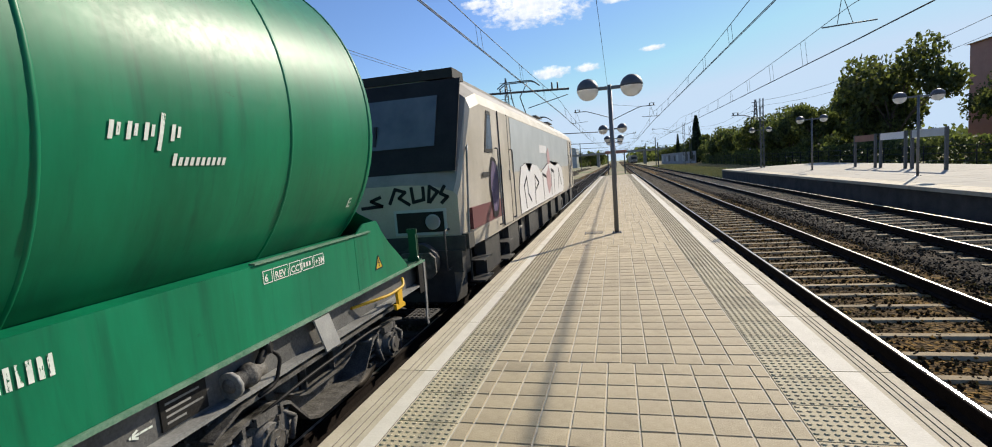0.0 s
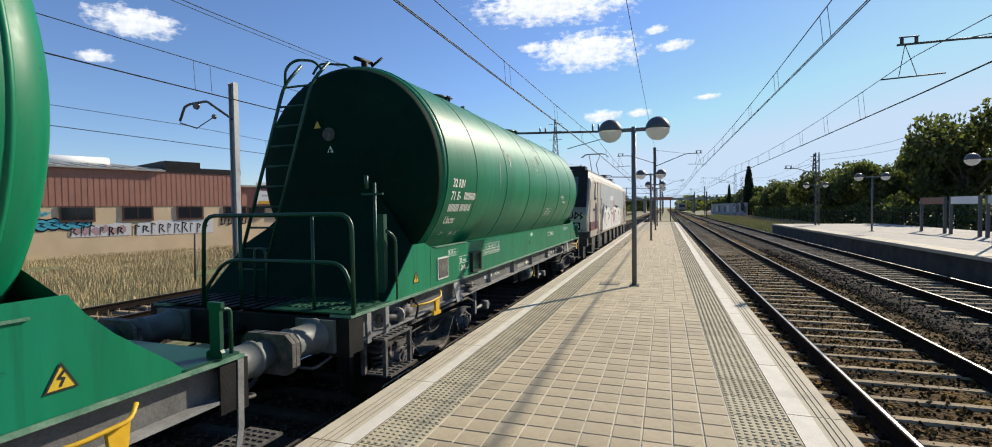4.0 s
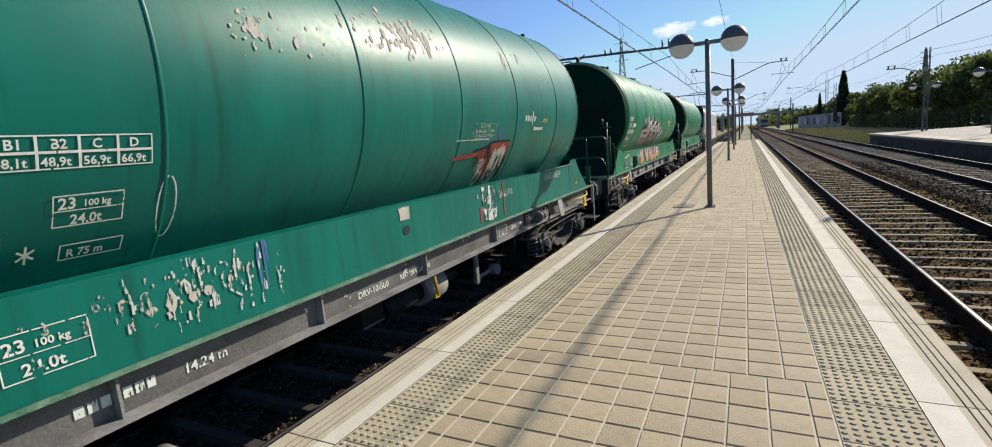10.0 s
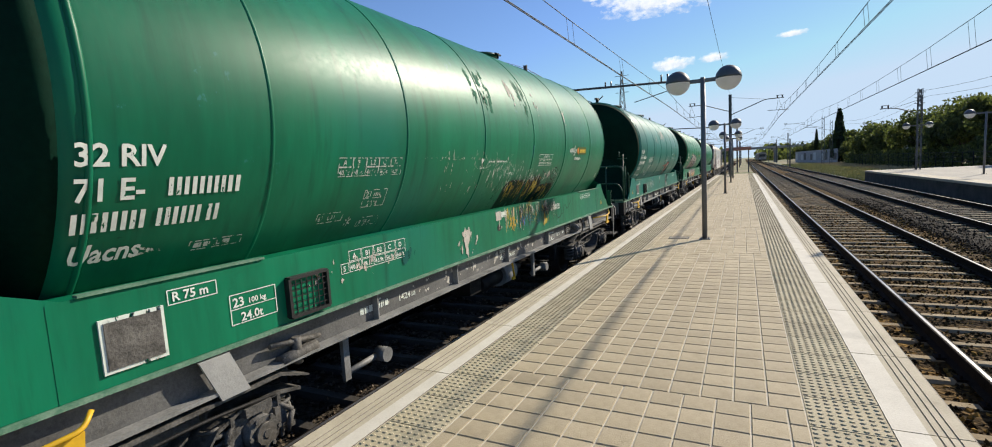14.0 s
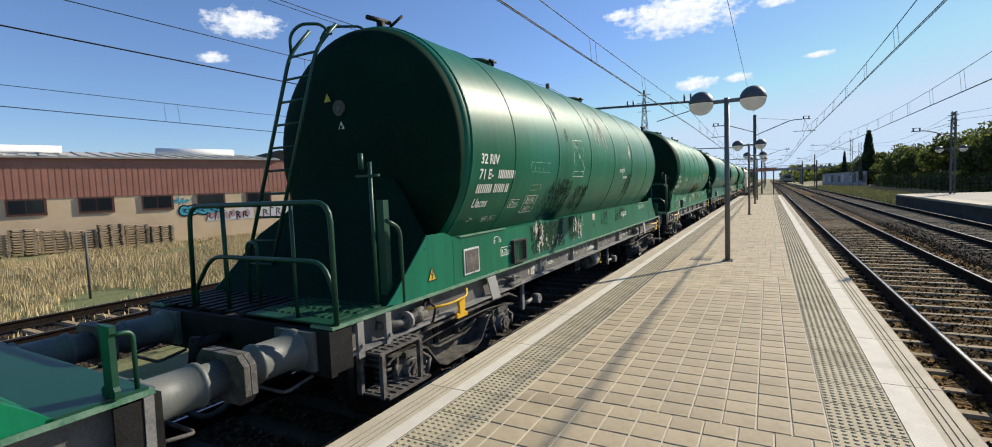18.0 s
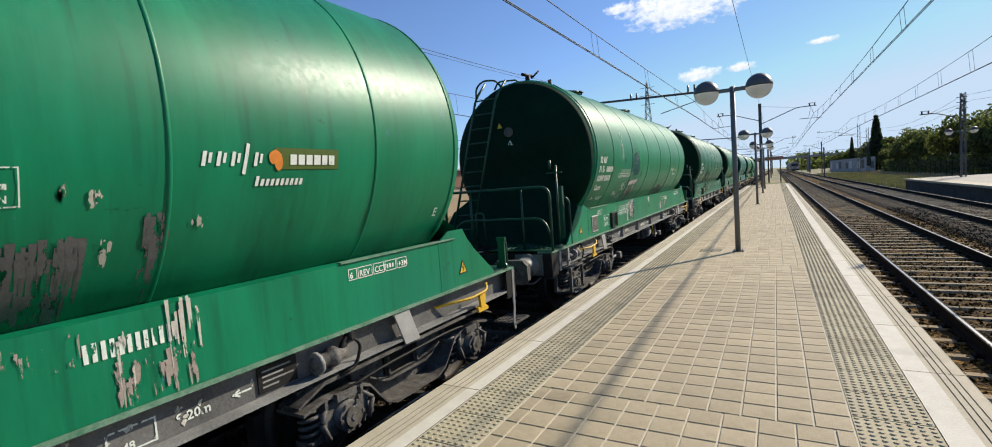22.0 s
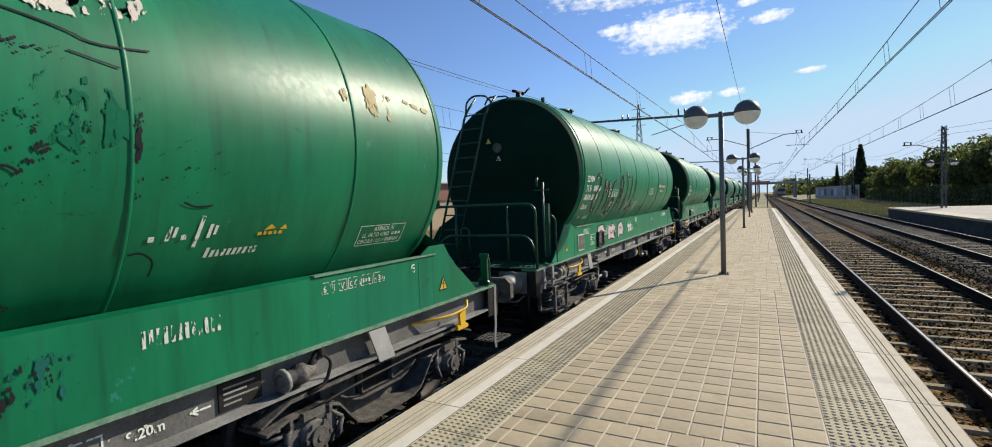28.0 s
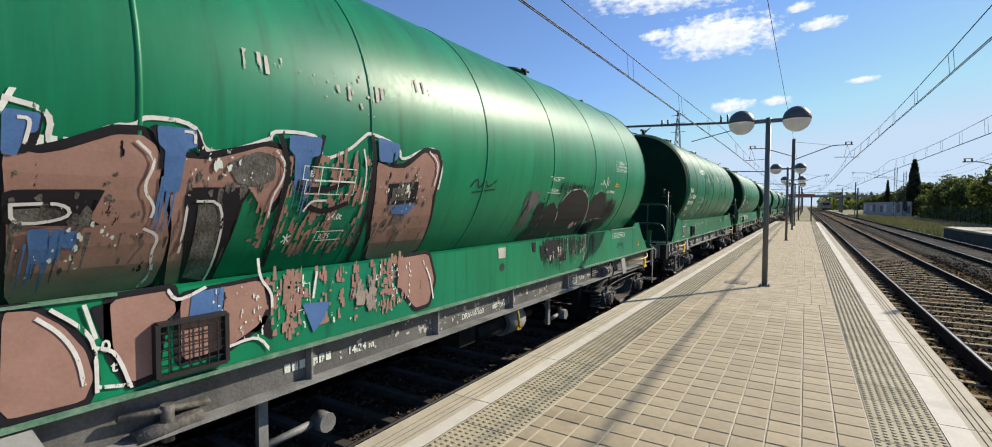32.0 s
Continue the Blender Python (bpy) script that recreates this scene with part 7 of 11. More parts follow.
marks(5, "grime_dark", streaks(2.25, 3.30, 1.62, 2.12, 420, 401, 0.007, 0.06) + streaks(2.62, 3.2, 2.0, 2.24, 160, 402, 0.007, 0.05) + streaks(3.55, 4.15, 1.70, 2.12, 200, 403, 0.007, 0.06) + streaks(6.75, 7.25, 1.85, 2.35, 180, 404, 0.010, 0.07) + flakes(3.4, 2.75, 0.25, 0.3, 26, 0.014, 69, 1.4), label="dark upright cracks in the paint", eps=0.004)
marks(5, "grime_dark", streaks(2.45, 3.30, 1.65, 2.20, 420, 417, 0.006, 0.05) + streaks(3.55, 4.1, 1.70, 2.10, 160, 418, 0.006, 0.05), eps=0.0045)
marks(5, "grime_dark", streaks(2.6, 3.25, 1.95, 2.22, 120, 405, 0.005, 0.03) + streaks(3.6, 3.95, 1.9, 2.15, 60, 406, 0.005, 0.03), eps=0.005)
marks(5, "disc_teal", flakes(2.70, 3.30, 0.10, 0.12, 14, 0.035, 407, 2.2) + flakes(2.95, 2.95, 0.06, 0.12, 16, 0.025, 408, 2.0), label="smooth teal spots of older paint", eps=0.003)
marks(5, "flake_white", flakes(2.95, 2.92, 0.05, 0.10, 12, 0.010, 409, 1.2), eps=0.005)
marks(5, "grime_dark", streaks(1.85, 3.10, 1.17, 1.58, 900, 411, 0.009, 0.07) + streaks(3.35, 3.95, 1.22, 1.60, 260, 412, 0.009, 0.07) + streaks(5.2, 5.6, 1.30, 1.56, 70, 64, 0.010, 0.06) + streaks(6.2, 7.0, 1.32, 1.56, 120, 63, 0.010, 0.06), SK, "dark streaked wear on the girder", 0.005)
marks(5, "flake_white", streaks(1.90, 2.30, 1.16, 1.60, 150, 413, 0.008, 0.09) + streaks(2.35, 3.0, 1.17, 1.35, 70, 414, 0.006, 0.05) + streaks(3.55, 4.05, 1.20, 1.55, 90, 415, 0.008, 0.08), SK, "pale flaked streaks on the girder", 0.008)
marks(5, "disc_teal", [[(2.10, 1.58), (2.20, 1.59), (2.24, 1.40), (2.16, 1.28), (2.08, 1.36)], [(2.90, 1.56), (3.05, 1.57), (3.08, 1.30), (2.94, 1.25)]], SK, "teal patch of older paint", 0.003, "graffiti_fill")
marks(5, "paint_black_g", [[(2.06, 1.57), (2.10, 1.48), (2.08, 1.36), (2.15, 1.42), (2.13, 1.53)]], SK, "", 0.009)
marks(5, "flake_white", [[(1.75, 0.95), (1.95, 0.99), (2.30, 0.98), (2.62, 1.06), (2.60, 1.02), (2.28, 0.91), (2.02, 0.875), (1.86, 0.90)]] + flakes(2.3, 0.96, 0.45, 0.06, 60, 0.03, 416, 0.9), SB, "white scrapes on the sole bar", 0.006)
marks(5, "white_paint", drips(3.85, 4.1, 1.5, 6, 0.25, 74, 0.008) + flakes(2.2, 1.4, 0.2, 0.15, 20, 0.014, 75, 2.0) + flakes(6.9, 1.42, 0.2, 0.12, 26, 0.014, 77, 2.0), SK)

# 6: lilac flakes on the girder, a pink patch higher up
marks(6, "disc_teal", [[(2.60, 2.58), (2.72, 2.66), (2.86, 2.69), (3.05, 2.67), (3.19, 2.60), (3.29, 2.48), (3.34, 2.33), (3.27, 2.22), (3.10, 2.17), (2.86, 2.22), (2.72, 2.27), (2.60, 2.30)]], label="smooth teal patch of older paint", eps=0.003)
marks(6, "grime_dark", streaks(2.62, 3.3, 2.10, 2.34, 60, 421, 0.006, 0.03) + streaks(2.66, 3.2, 2.64, 2.78, 60, 422, 0.005, 0.03) + flakes(3.55, 2.20, 0.06, 0.07, 30, 0.014, 423, 1.0) + flakes(1.98, 2.50, 0.10, 0.08, 30, 0.014, 424, 0.8) + streaks(2.1, 2.5, 1.7, 2.05, 80, 425, 0.006, 0.03), eps=0.004)
marks(6, "paint_pinkish", [[(2.64, 1.96), (2.64, 2.05), (2.80, 2.07), (2.95, 2.08), (3.10, 2.07), (3.34, 2.10), (3.30, 2.04), (3.18, 2.02), (3.12, 1.97), (3.02, 2.01), (2.92, 1.96), (2.82, 2.0)]], label="faded pink band", eps=0.006)
marks(6, "flake_grey", [[(2.64, 1.90), (2.92, 1.97), (3.26, 1.94), (3.34, 1.62), (2.67, 1.62)]], label="grime-streaked bare patch", eps=0.005)
marks(6, "paint_black_g", stroke(soft([(2.85, 1.92), (2.80, 1.75), (2.86, 1.64)]), 0.03) + stroke(soft([(2.95, 1.90), (3.0, 1.70), (3.1, 1.63)]), 0.03) + flakes(3.1, 1.8, 0.15, 0.12, 20, 0.02, 92, 2.0) + flakes(2.95, 2.68, 0.3, 0.05, 22, 0.012, 91), eps=0.007)
marks(6, "paint_lilac", streaks(2.74, 3.12, 1.20, 1.58, 150, 426, 0.010, 0.10), SK, "lilac-grey streaks", 0.0085)
marks(6, "grime_dark", streaks(2.64, 3.14, 1.16, 1.55, 90, 427, 0.007, 0.07), SK, "", 0.0095)
marks(6, "flake_white", [[(2.46, 1.57), (2.52, 1.56), (2.60, 1.30), (2.58, 1.17), (2.50, 1.20), (2.49, 1.36)], [(2.52, 1.54), (2.66, 1.60), (2.72, 1.62), (2.70, 1.30), (2.62, 1.40)], [(2.74, 1.60), (2.98, 1.60), (3.10, 1.57), (3.12, 1.35), (2.98, 1.28), (2.78, 1.24)]], SK, "white flaked patch on the girder", name="graffiti_fill")
marks(6, "paint_black_g", stroke(soft([(2.72, 1.60), (2.68, 1.45), (2.74, 1.22)]), 0.03) + stroke(soft([(3.10, 1.58), (3.05, 1.40), (3.14, 1.2)]), 0.018), SK, "", 0.009)
marks(6, "flake_pale", flakes(2.50, 1.35, 0.05, 0.18, 24, 0.03, 86, 2.0) + drips(2.5, 3.1, 1.3, 12, 0.15, 87, 0.010) + drips(1.55, 1.75, 1.6, 5, 0.4, 93, 0.008), SK, "", 0.008)
marks(6, "flake_pale", drips(1.68, 1.88, 3.10, 16, 0.65, 88, 0.006) + stroke(soft([(2.74, 3.07), (2.80, 3.03), (2.86, 3.06), (2.95, 3.02)]), 0.010) + drips(2.9, 3.05, 2.65, 5, 0.25, 89, 0.006), label="white runs down the tank", eps=0.005)
marks(6, "flake_pale", drips(6.4, 7.4, 3.4, 6, 0.35, 90, 0.008), eps=0.004)

# 7: pale rubbed patches along the lower tank
marks(7, "flake_grey", [[(2.66, 2.04), (2.74, 2.03), (2.86, 1.86), (2.90, 2.02), (2.92, 1.86), (2.86, 1.72), (2.78, 1.84)], [(3.04, 1.87), (3.22, 1.95), (3.30, 2.14), (3.36, 2.00), (3.56, 2.08), (3.60, 1.90), (3.56, 1.80), (3.25, 1.66), (3.10, 1.70)], [(3.92, 2.08), (4.04, 2.00), (4.0, 1.80), (3.86, 1.84)], [(4.2, 1.80), (4.5, 1.92), (4.8, 1.86), (4.86, 2.06), (4.96, 1.94), (4.7, 1.78), (4.3, 1.74)], [(5.0, 1.92), (5.16, 2.02), (5.2, 1.90), (5.05, 1.86)]], label="rubbed grey-brown patch", eps=0.004, name="graffiti_fill")
marks(7, "flake_grey", streaks(2.62, 3.70, 1.63, 1.95, 260, 432, 0.008, 0.08) + streaks(3.8, 4.3, 1.66, 2.05, 120, 433, 0.008, 0.08) + streaks(4.3, 5.3, 1.72, 2.02, 140, 434, 0.008, 0.07), label="rubbed grey streaks", eps=0.0055)
marks(7, "grime_dark", streaks(2.7, 4.4, 1.62, 1.85, 170, 435, 0.008, 0.07), eps=0.0065)
marks(7, "flake_grey", flakes(3.3, 1.88, 0.7, 0.16, 60, 0.02, 104, 2.2) + flakes(4.9, 1.90, 0.5, 0.14, 50, 0.018, 105, 2.2), eps=0.005)
marks(7, "flake_yellow", flakes(3.3, 2.05, 0.12, 0.06, 8, 0.02, 106) + drips(2.8, 2.95, 1.95, 5, 0.15, 118, 0.008), eps=0.006)
marks(7, "flake_white", [[(2.62, 1.46), (2.69, 1.54), (2.82, 1.55), (2.96, 1.43), (3.02, 1.26), (2.88, 1.17), (2.74, 1.28), (2.78, 1.42), (2.68, 1.40)], [(3.02, 1.54), (3.26, 1.50), (3.30, 1.36), (3.36, 1.22), (3.20, 1.16), (3.10, 1.24), (3.06, 1.18)]], SK, "white flaked patch on the girder", name="graffiti_fill")
marks(7, "paint_black_g", stroke(soft([(2.70, 1.48), (2.78, 1.50), (2.84, 1.44), (2.92, 1.36)]), 0.03) + stroke(soft([(2.74, 1.34), (2.82, 1.26)]), 0.03) + [blob(3.05, 1.45, 0.03, 0.08, 8, 0.4, 7)] + flakes(2.6, 1.24, 0.03, 0.06, 10, 0.02, 119), SK, "", 0.009)
marks(7, "white_paint", stroke(soft([(2.70, 1.56), (2.63, 1.48), (2.66, 1.40), (2.72, 1.38), (2.74, 1.44)]), 0.03) + stroke(soft([(2.66, 1.52), (2.80, 1.56), (2.92, 1.50), (3.0, 1.36)]), 0.02), SK, "white swirl", 0.0095, "graffiti_line")
marks(7, "flake_white", streaks(3.02, 3.36, 1.16, 1.52, 90, 436, 0.011, 0.07) + streaks(3.80, 3.96, 1.18, 1.60, 40, 437, 0.009, 0.16) + streaks(4.2, 4.4, 1.25, 1.55, 30, 438, 0.008, 0.12), SK, "", 0.008)
marks(7, "flake_pale", drips(3.84, 3.94, 1.60, 6, 0.42, 110, 0.014) + drips(4.24, 4.42, 1.58, 8, 0.3, 111, 0.008) + flakes(3.75, 1.24, 0.25, 0.06, 40, 0.025, 109, 1.6) + drips(5.2, 6.4, 1.58, 14, 0.3, 112, 0.008), SK, "white runs on the girder")
marks(7, "disc_teal", [[(2.66, 3.04), (2.80, 3.06), (2.92, 2.90), (3.04, 2.84), (3.16, 2.78), (3.10, 2.66), (2.98, 2.56), (2.80, 2.50), (2.62, 2.52), (2.58, 2.74)]], label="faded blue-green patch on the shoulder", eps=0.003)
marks(7, "paint_lilac", [[(2.70, 3.06), (2.84, 3.06), (2.86, 2.94), (2.83, 2.80), (2.76, 2.72), (2.72, 2.86)]], label="pale blue-grey bare patch", eps=0.005, name="graffiti_fill")
marks(7, "flake_white", streaks(2.74, 3.05, 2.76, 3.04, 70, 431, 0.014, 0.03), eps=0.0065)
marks(7, "flake_pale", [[(2.72, 3.02), (2.84, 3.04), (2.83, 2.88), (2.76, 2.86)]] + dashes(2.88, 2.95, 0.08, (0.05, 0.04, 0.05)) + dashes(2.92, 2.84, 0.06, (0.04, 0.05)) + stroke(soft([(2.58, 3.06), (2.66, 3.10), (2.72, 3.06), (2.84, 3.10)]), 0.015) + flakes(2.62, 2.85, 0.04, 0.12, 14, 0.02, 114), eps=0.007)
marks(7, "paint_black_g", flakes(3.3, 1.8, 0.6, 0.1, 24, 0.022, 116, 1.4) + flakes(2.9, 2.42, 0.25, 0.03, 16, 0.010, 117, 0.6), eps=0.006)

# 8: black outline letters, pink girder
FORMS = (
    [(0.9, 0.85), (0.45, 1.0), (0.1, 0.78), (0.5, 0.52), (0.9, 0.30), (0.5, 0.0), (0.05, 0.12)],
    [(0.05, 0.0), (0.12, 0.95), (0.5, 0.45), (0.85, 1.0), (0.9, 0.05)],
    [(0.8, 0.95), (0.2, 0.85), (0.05, 0.4), (0.3, 0.05), (0.8, 0.1), (0.9, 0.5), (0.5, 0.45)],
    [(0.1, 0.05), (0.08, 0.95), (0.7, 0.9), (0.75, 0.6), (0.2, 0.5), (0.9, 0.0)],
    [(0.0, 0.92), (0.95, 1.0), (0.5, 0.9), (0.42, 0.0), (0.6, 0.1)],
    [(0.15, 1.0), (0.1, 0.1), (0.7, 0.0), (0.95, 0.4), (0.9, 0.9)],
)
rf = random.Random(55)
for i, y in enumerate((0.72, 1.30, 1.86, 2.50, 3.06, 3.62)):
    wd, z0, ht = rf.uniform(0.38, 0.50), 1.80 + rf.uniform(-0.04, 0.08), rf.uniform(0.72, 0.90)
    pts = soft([(y + (a if i % 3 == 2 else 1 - a) * wd + rf.uniform(-0.02, 0.02), z0 + b * ht) for a, b in FORMS[i]])
    marks(8, "paint_black_g", stroke(pts, 0.075), label="black sprayed outline letter" if i == 0 else "", eps=0.006, name="graffiti_outline_stroke")
    marks(8, "flake_pale", stroke([(a + 0.035, b) for a, b in pts], 0.014), eps=0.009, name="graffiti_line")
    marks(8, "paint_black_g", drips(y, y + wd, z0 + 0.35, 8, 0.3, 300 + i, 0.006), eps=0.0075, name="graffiti_line")
PK = [
    [(1.22, 1.30), (1.30, 1.55), (1.62, 1.58), (1.78, 1.44), (1.66, 1.38), (1.84, 1.24), (1.52, 1.20)],
    [(2.02, 1.24), (2.06, 1.54), (2.30, 1.50), (2.40, 1.56), (2.62, 1.46), (2.44, 1.36), (2.58, 1.22), (2.28, 1.27)],
    [(2.82, 1.22), (2.90, 1.52), (3.16, 1.57), (3.34, 1.40), (3.22, 1.26), (3.02, 1.30)],
]
marks(8, "paint_black_g", [grown(p, 0.035) for p in PK], SK, "", 0.004, "graffiti_outline")
marks(8, "paint_pinkish", PK, SK, "faded pink letter on the girder", 0.006, "graffiti_fill")
marks(8, "paint_black_g", stroke(soft([(1.40, 1.46), (1.60, 1.48), (1.50, 1.36), (1.66, 1.28)]), 0.025) + stroke(soft([(2.18, 1.44), (2.2, 1.34), (2.44, 1.42)]), 0.025) + stroke(soft([(2.98, 1.44), (3.14, 1.46), (3.1, 1.36)]), 0.025), SK, "", 0.009, "graffiti_line")
marks(8, "flake_pale", drips(3.4, 4.8, 2.05, 26, 0.6, 121, 0.016) + drips(1.2, 2.6, 3.6, 6, 0.6, 122), label="white runs down the tank")
marks(8, "white_paint", flakes(4.0, 1.4, 0.5, 0.15, 40, 0.03, 123, 2.0), SK)
marks(8, "flake_blue", flakes(5.4, 1.8, 0.4, 0.12, 16, 0.04, 124) + flakes(6.6, 1.45, 0.3, 0.1, 16, 0.04, 125), eps=0.004)

marks(8, "paint_black_g", stroke(soft([(7.12, 1.84), (7.29, 1.80), (7.33, 1.94), (7.37, 2.07)]), 0.010), eps=0.004)
marks(8, "paint_blue", [[(6.88, 1.60), (6.91, 1.60), (6.92, 1.36), (6.90, 1.36)], blob(7.0, 1.36, 0.06, 0.015, 8)] + drips(6.55, 6.75, 1.55, 8, 0.3, 126, 0.012), SK, "blue spray run")

# 9: cracked paint, white capitals near the crown
marks(9, "white_paint", dashes(1.70, 3.02, 0.15, (-0.10, 0.05, -0.02, 0.10, 0.11, 0.10, 0.03, 0.10, 0.09), 0.028), label="large worn white bars near the crown")
marks(9, "flake_pale", flakes(3.4, 2.98, 0.32, 0.10, 70, 0.022, 131, 0.7) + flakes(3.22, 2.88, 0.08, 0.06, 16, 0.035, 136) + flakes(4.09, 2.95, 0.02, 0.10, 8, 0.025, 132) + flakes(4.4, 3.08, 0.10, 0.10, 16, 0.025, 133), label="flaked pale spots")
marks(9, "flake_blue", [[(2.60, 2.66), (2.82, 2.80), (3.0, 2.87), (3.30, 2.78), (3.52, 2.62), (3.28, 2.38), (2.95, 2.42), (2.70, 2.34)]], eps=0.003, label="faded blue-green patch")
marks(9, "paint_black_g", flakes(2.8, 2.98, 0.35, 0.06, 40, 0.012, 139, 0.6) + flakes(3.6, 2.8, 0.15, 0.15, 30, 0.014, 140) + stroke(soft([(6.6, 3.05), (6.9, 3.0), (7.0, 2.95), (7.25, 2.98)]), 0.010) + stroke(soft([(6.9, 2.9), (7.1, 2.86)]), 0.008) + stroke(soft([(2.85, 2.05), (3.0, 2.02), (3.1, 2.15), (3.05, 2.22)]), 0.008), eps=0.005)
marks(9, "paint_rust", [[(2.68, 2.18), (2.72, 2.16), (2.80, 2.02), (2.80, 1.90), (2.74, 1.74), (2.74, 1.92)], [(3.16, 2.19), (3.28, 2.19), (3.36, 1.98), (3.48, 1.80), (3.30, 1.79), (3.26, 2.0)]], label="rust-brown worn stroke", eps=0.005, name="graffiti_fill")
marks(9, "old_green", [[(3.30, 3.20), (3.45, 3.26), (3.62, 3.22), (3.72, 3.05), (3.86, 2.98), (3.98, 2.80), (3.92, 2.60), (3.80, 2.74), (3.70, 2.82), (3.58, 2.94), (3.44, 2.97), (3.30, 3.06)], [(2.62, 3.04), (2.80, 3.08), (3.0, 3.02), (3.10, 2.93), (2.90, 2.95), (2.70, 2.93)], [(4.05, 3.10), (4.40, 3.22), (4.62, 3.16), (4.50, 2.98), (4.22, 2.94)]], label="matt older green where the top coat peeled", eps=0.003)
marks(9, "old_green", flakes(3.6, 2.95, 0.40, 0.32, 90, 0.035, 471, 1.5) + flakes(2.85, 2.98, 0.30, 0.10, 50, 0.025, 472, 0.8) + flakes(2.05, 2.75, 0.40, 0.25, 50, 0.035, 473, 0.7) + flakes(5.9, 2.95, 0.5, 0.4, 60, 0.035, 474, 1.8), label="matt spots of older green", eps=0.0035)
marks(9, "grime_dark", flakes(2.95, 2.96, 0.45, 0.10, 90, 0.010, 475, 0.7) + flakes(3.75, 2.8, 0.25, 0.25, 90, 0.009, 476, 1.5) + flakes(3.35, 2.2, 0.15, 0.28, 60, 0.010, 477, 1.6) + stroke(soft([(2.84, 2.05), (2.94, 2.0), (3.05, 2.08), (3.12, 2.20), (3.14, 2.30)]), 0.008) + flakes(6.3, 2.25, 0.5, 0.35, 120, 0.010, 478, 1.4), label="dark cracks and specks", eps=0.0048)
marks(9, "paint_orange", bar(2.82, 3.0, 2.235, 2.25), eps=0.006)
marks(9, "flake_cream", [[(2.44, 1.50), (2.60, 1.53), (2.66, 1.45), (2.86, 1.52), (2.90, 1.44), (2.70, 1.38), (2.60, 1.40), (2.50, 1.36), (2.52, 1.24), (2.46, 1.20)], [(2.98, 1.50), (3.10, 1.55), (3.20, 1.54), (3.18, 1.48), (3.04, 1.46)], [(2.92, 1.36), (2.97, 1.32), (2.95, 1.26), (2.90, 1.28)]], SK, "cream flaked graffiti remains", 0.006, "graffiti_fill")
marks(9, "paint_black_g", stroke(soft([(2.47, 1.50), (2.44, 1.40), (2.48, 1.22)]), 0.016) + flakes(2.85, 1.4, 0.3, 0.12, 30, 0.012, 144, 1.5), SK, "", 0.008)
marks(9, "flake_pale", drips(3.90, 4.0, 1.62, 6, 0.45, 137, 0.012) + drips(2.22, 2.30, 1.45, 5, 0.3, 138, 0.012), SK, "white runs on the girder")

# 10: brown letters with black and white outlines
G = [
    [(0.62, 2.31), (0.74, 2.29), (0.84, 2.32), (1.00, 2.40), (1.11, 2.41), (1.17, 2.37), (1.21, 2.29), (1.20, 2.18), (1.27, 2.03), (1.27, 1.98), (1.30, 1.91), (1.31, 1.77), (1.30, 1.63), (1.06, 1.58), (0.70, 1.60)],
    [(1.20, 2.43), (1.26, 2.35), (1.31, 2.32), (1.41, 2.31), (1.57, 2.36), (1.74, 2.42), (1.86, 2.41), (1.90, 2.30), (1.88, 2.14), (1.81, 2.02), (1.68, 2.18), (1.35, 2.18), (1.44, 1.61), (1.37, 1.62), (1.33, 1.77), (1.31, 1.93), (1.25, 2.16), (1.22, 2.29)],
    [(2.64, 2.40), (2.80, 2.36), (2.96, 2.37), (3.16, 2.51), (3.33, 2.51), (3.39, 2.41), (3.35, 2.19), (3.43, 1.96), (3.51, 1.64), (2.89, 1.61), (2.72, 1.98)],
]
marks(10, "paint_white_worn", stroke(soft([(0.63, 2.50), (0.78, 2.47), (0.76, 2.32), (0.86, 2.33), (0.98, 2.44), (1.09, 2.45), (1.11, 2.50), (1.36, 2.50), (1.40, 2.35), (1.57, 2.38), (1.78, 2.47)]), 0.022) + stroke(soft([(1.78, 2.47), (1.79, 2.52), (2.15, 2.53), (2.14, 2.36), (2.37, 2.45), (2.51, 2.57), (2.56, 2.60), (2.88, 2.53), (2.89, 2.41), (3.16, 2.54), (3.34, 2.55), (3.43, 2.42), (3.42, 2.22)]), 0.022), label="white sprayed edge", eps=0.004, name="graffiti_edge")
marks(10, "paint_black_g", [grown(g, 0.045) for g in G], label="black sprayed outline", eps=0.006, name="graffiti_outline")
marks(10, "paint_brown", G, label="brown sprayed letter with worn edges", eps=0.009, name="graffiti_fill")
green10 = W[10].children[0].material_slots[0].material
marks(10, "paint_black_g", [[(0.63, 2.14), (0.99, 2.15), (0.93, 2.10), (0.93, 2.02), (0.99, 1.98), (0.64, 1.99)], [(1.32, 2.17), (1.70, 2.18), (1.63, 2.03), (1.64, 1.58), (1.44, 1.61)], [(2.80, 2.24), (3.14, 2.27), (3.16, 2.10), (2.84, 2.08)]], eps=0.011, name="graffiti_counter")
marks(10, green10, [[(0.67, 2.06), (0.83, 2.07), (0.86, 2.02), (0.67, 2.00)], [(1.41, 2.08), (1.54, 2.09), (1.59, 1.62), (1.45, 1.66)], [(2.85, 2.21), (3.06, 2.23), (3.07, 2.12), (2.87, 2.11)], [(1.53, 2.31), (1.70, 2.39), (1.82, 2.37), (1.83, 2.23), (1.73, 2.19), (1.60, 2.20)]], eps=0.013, name="graffiti_counter")
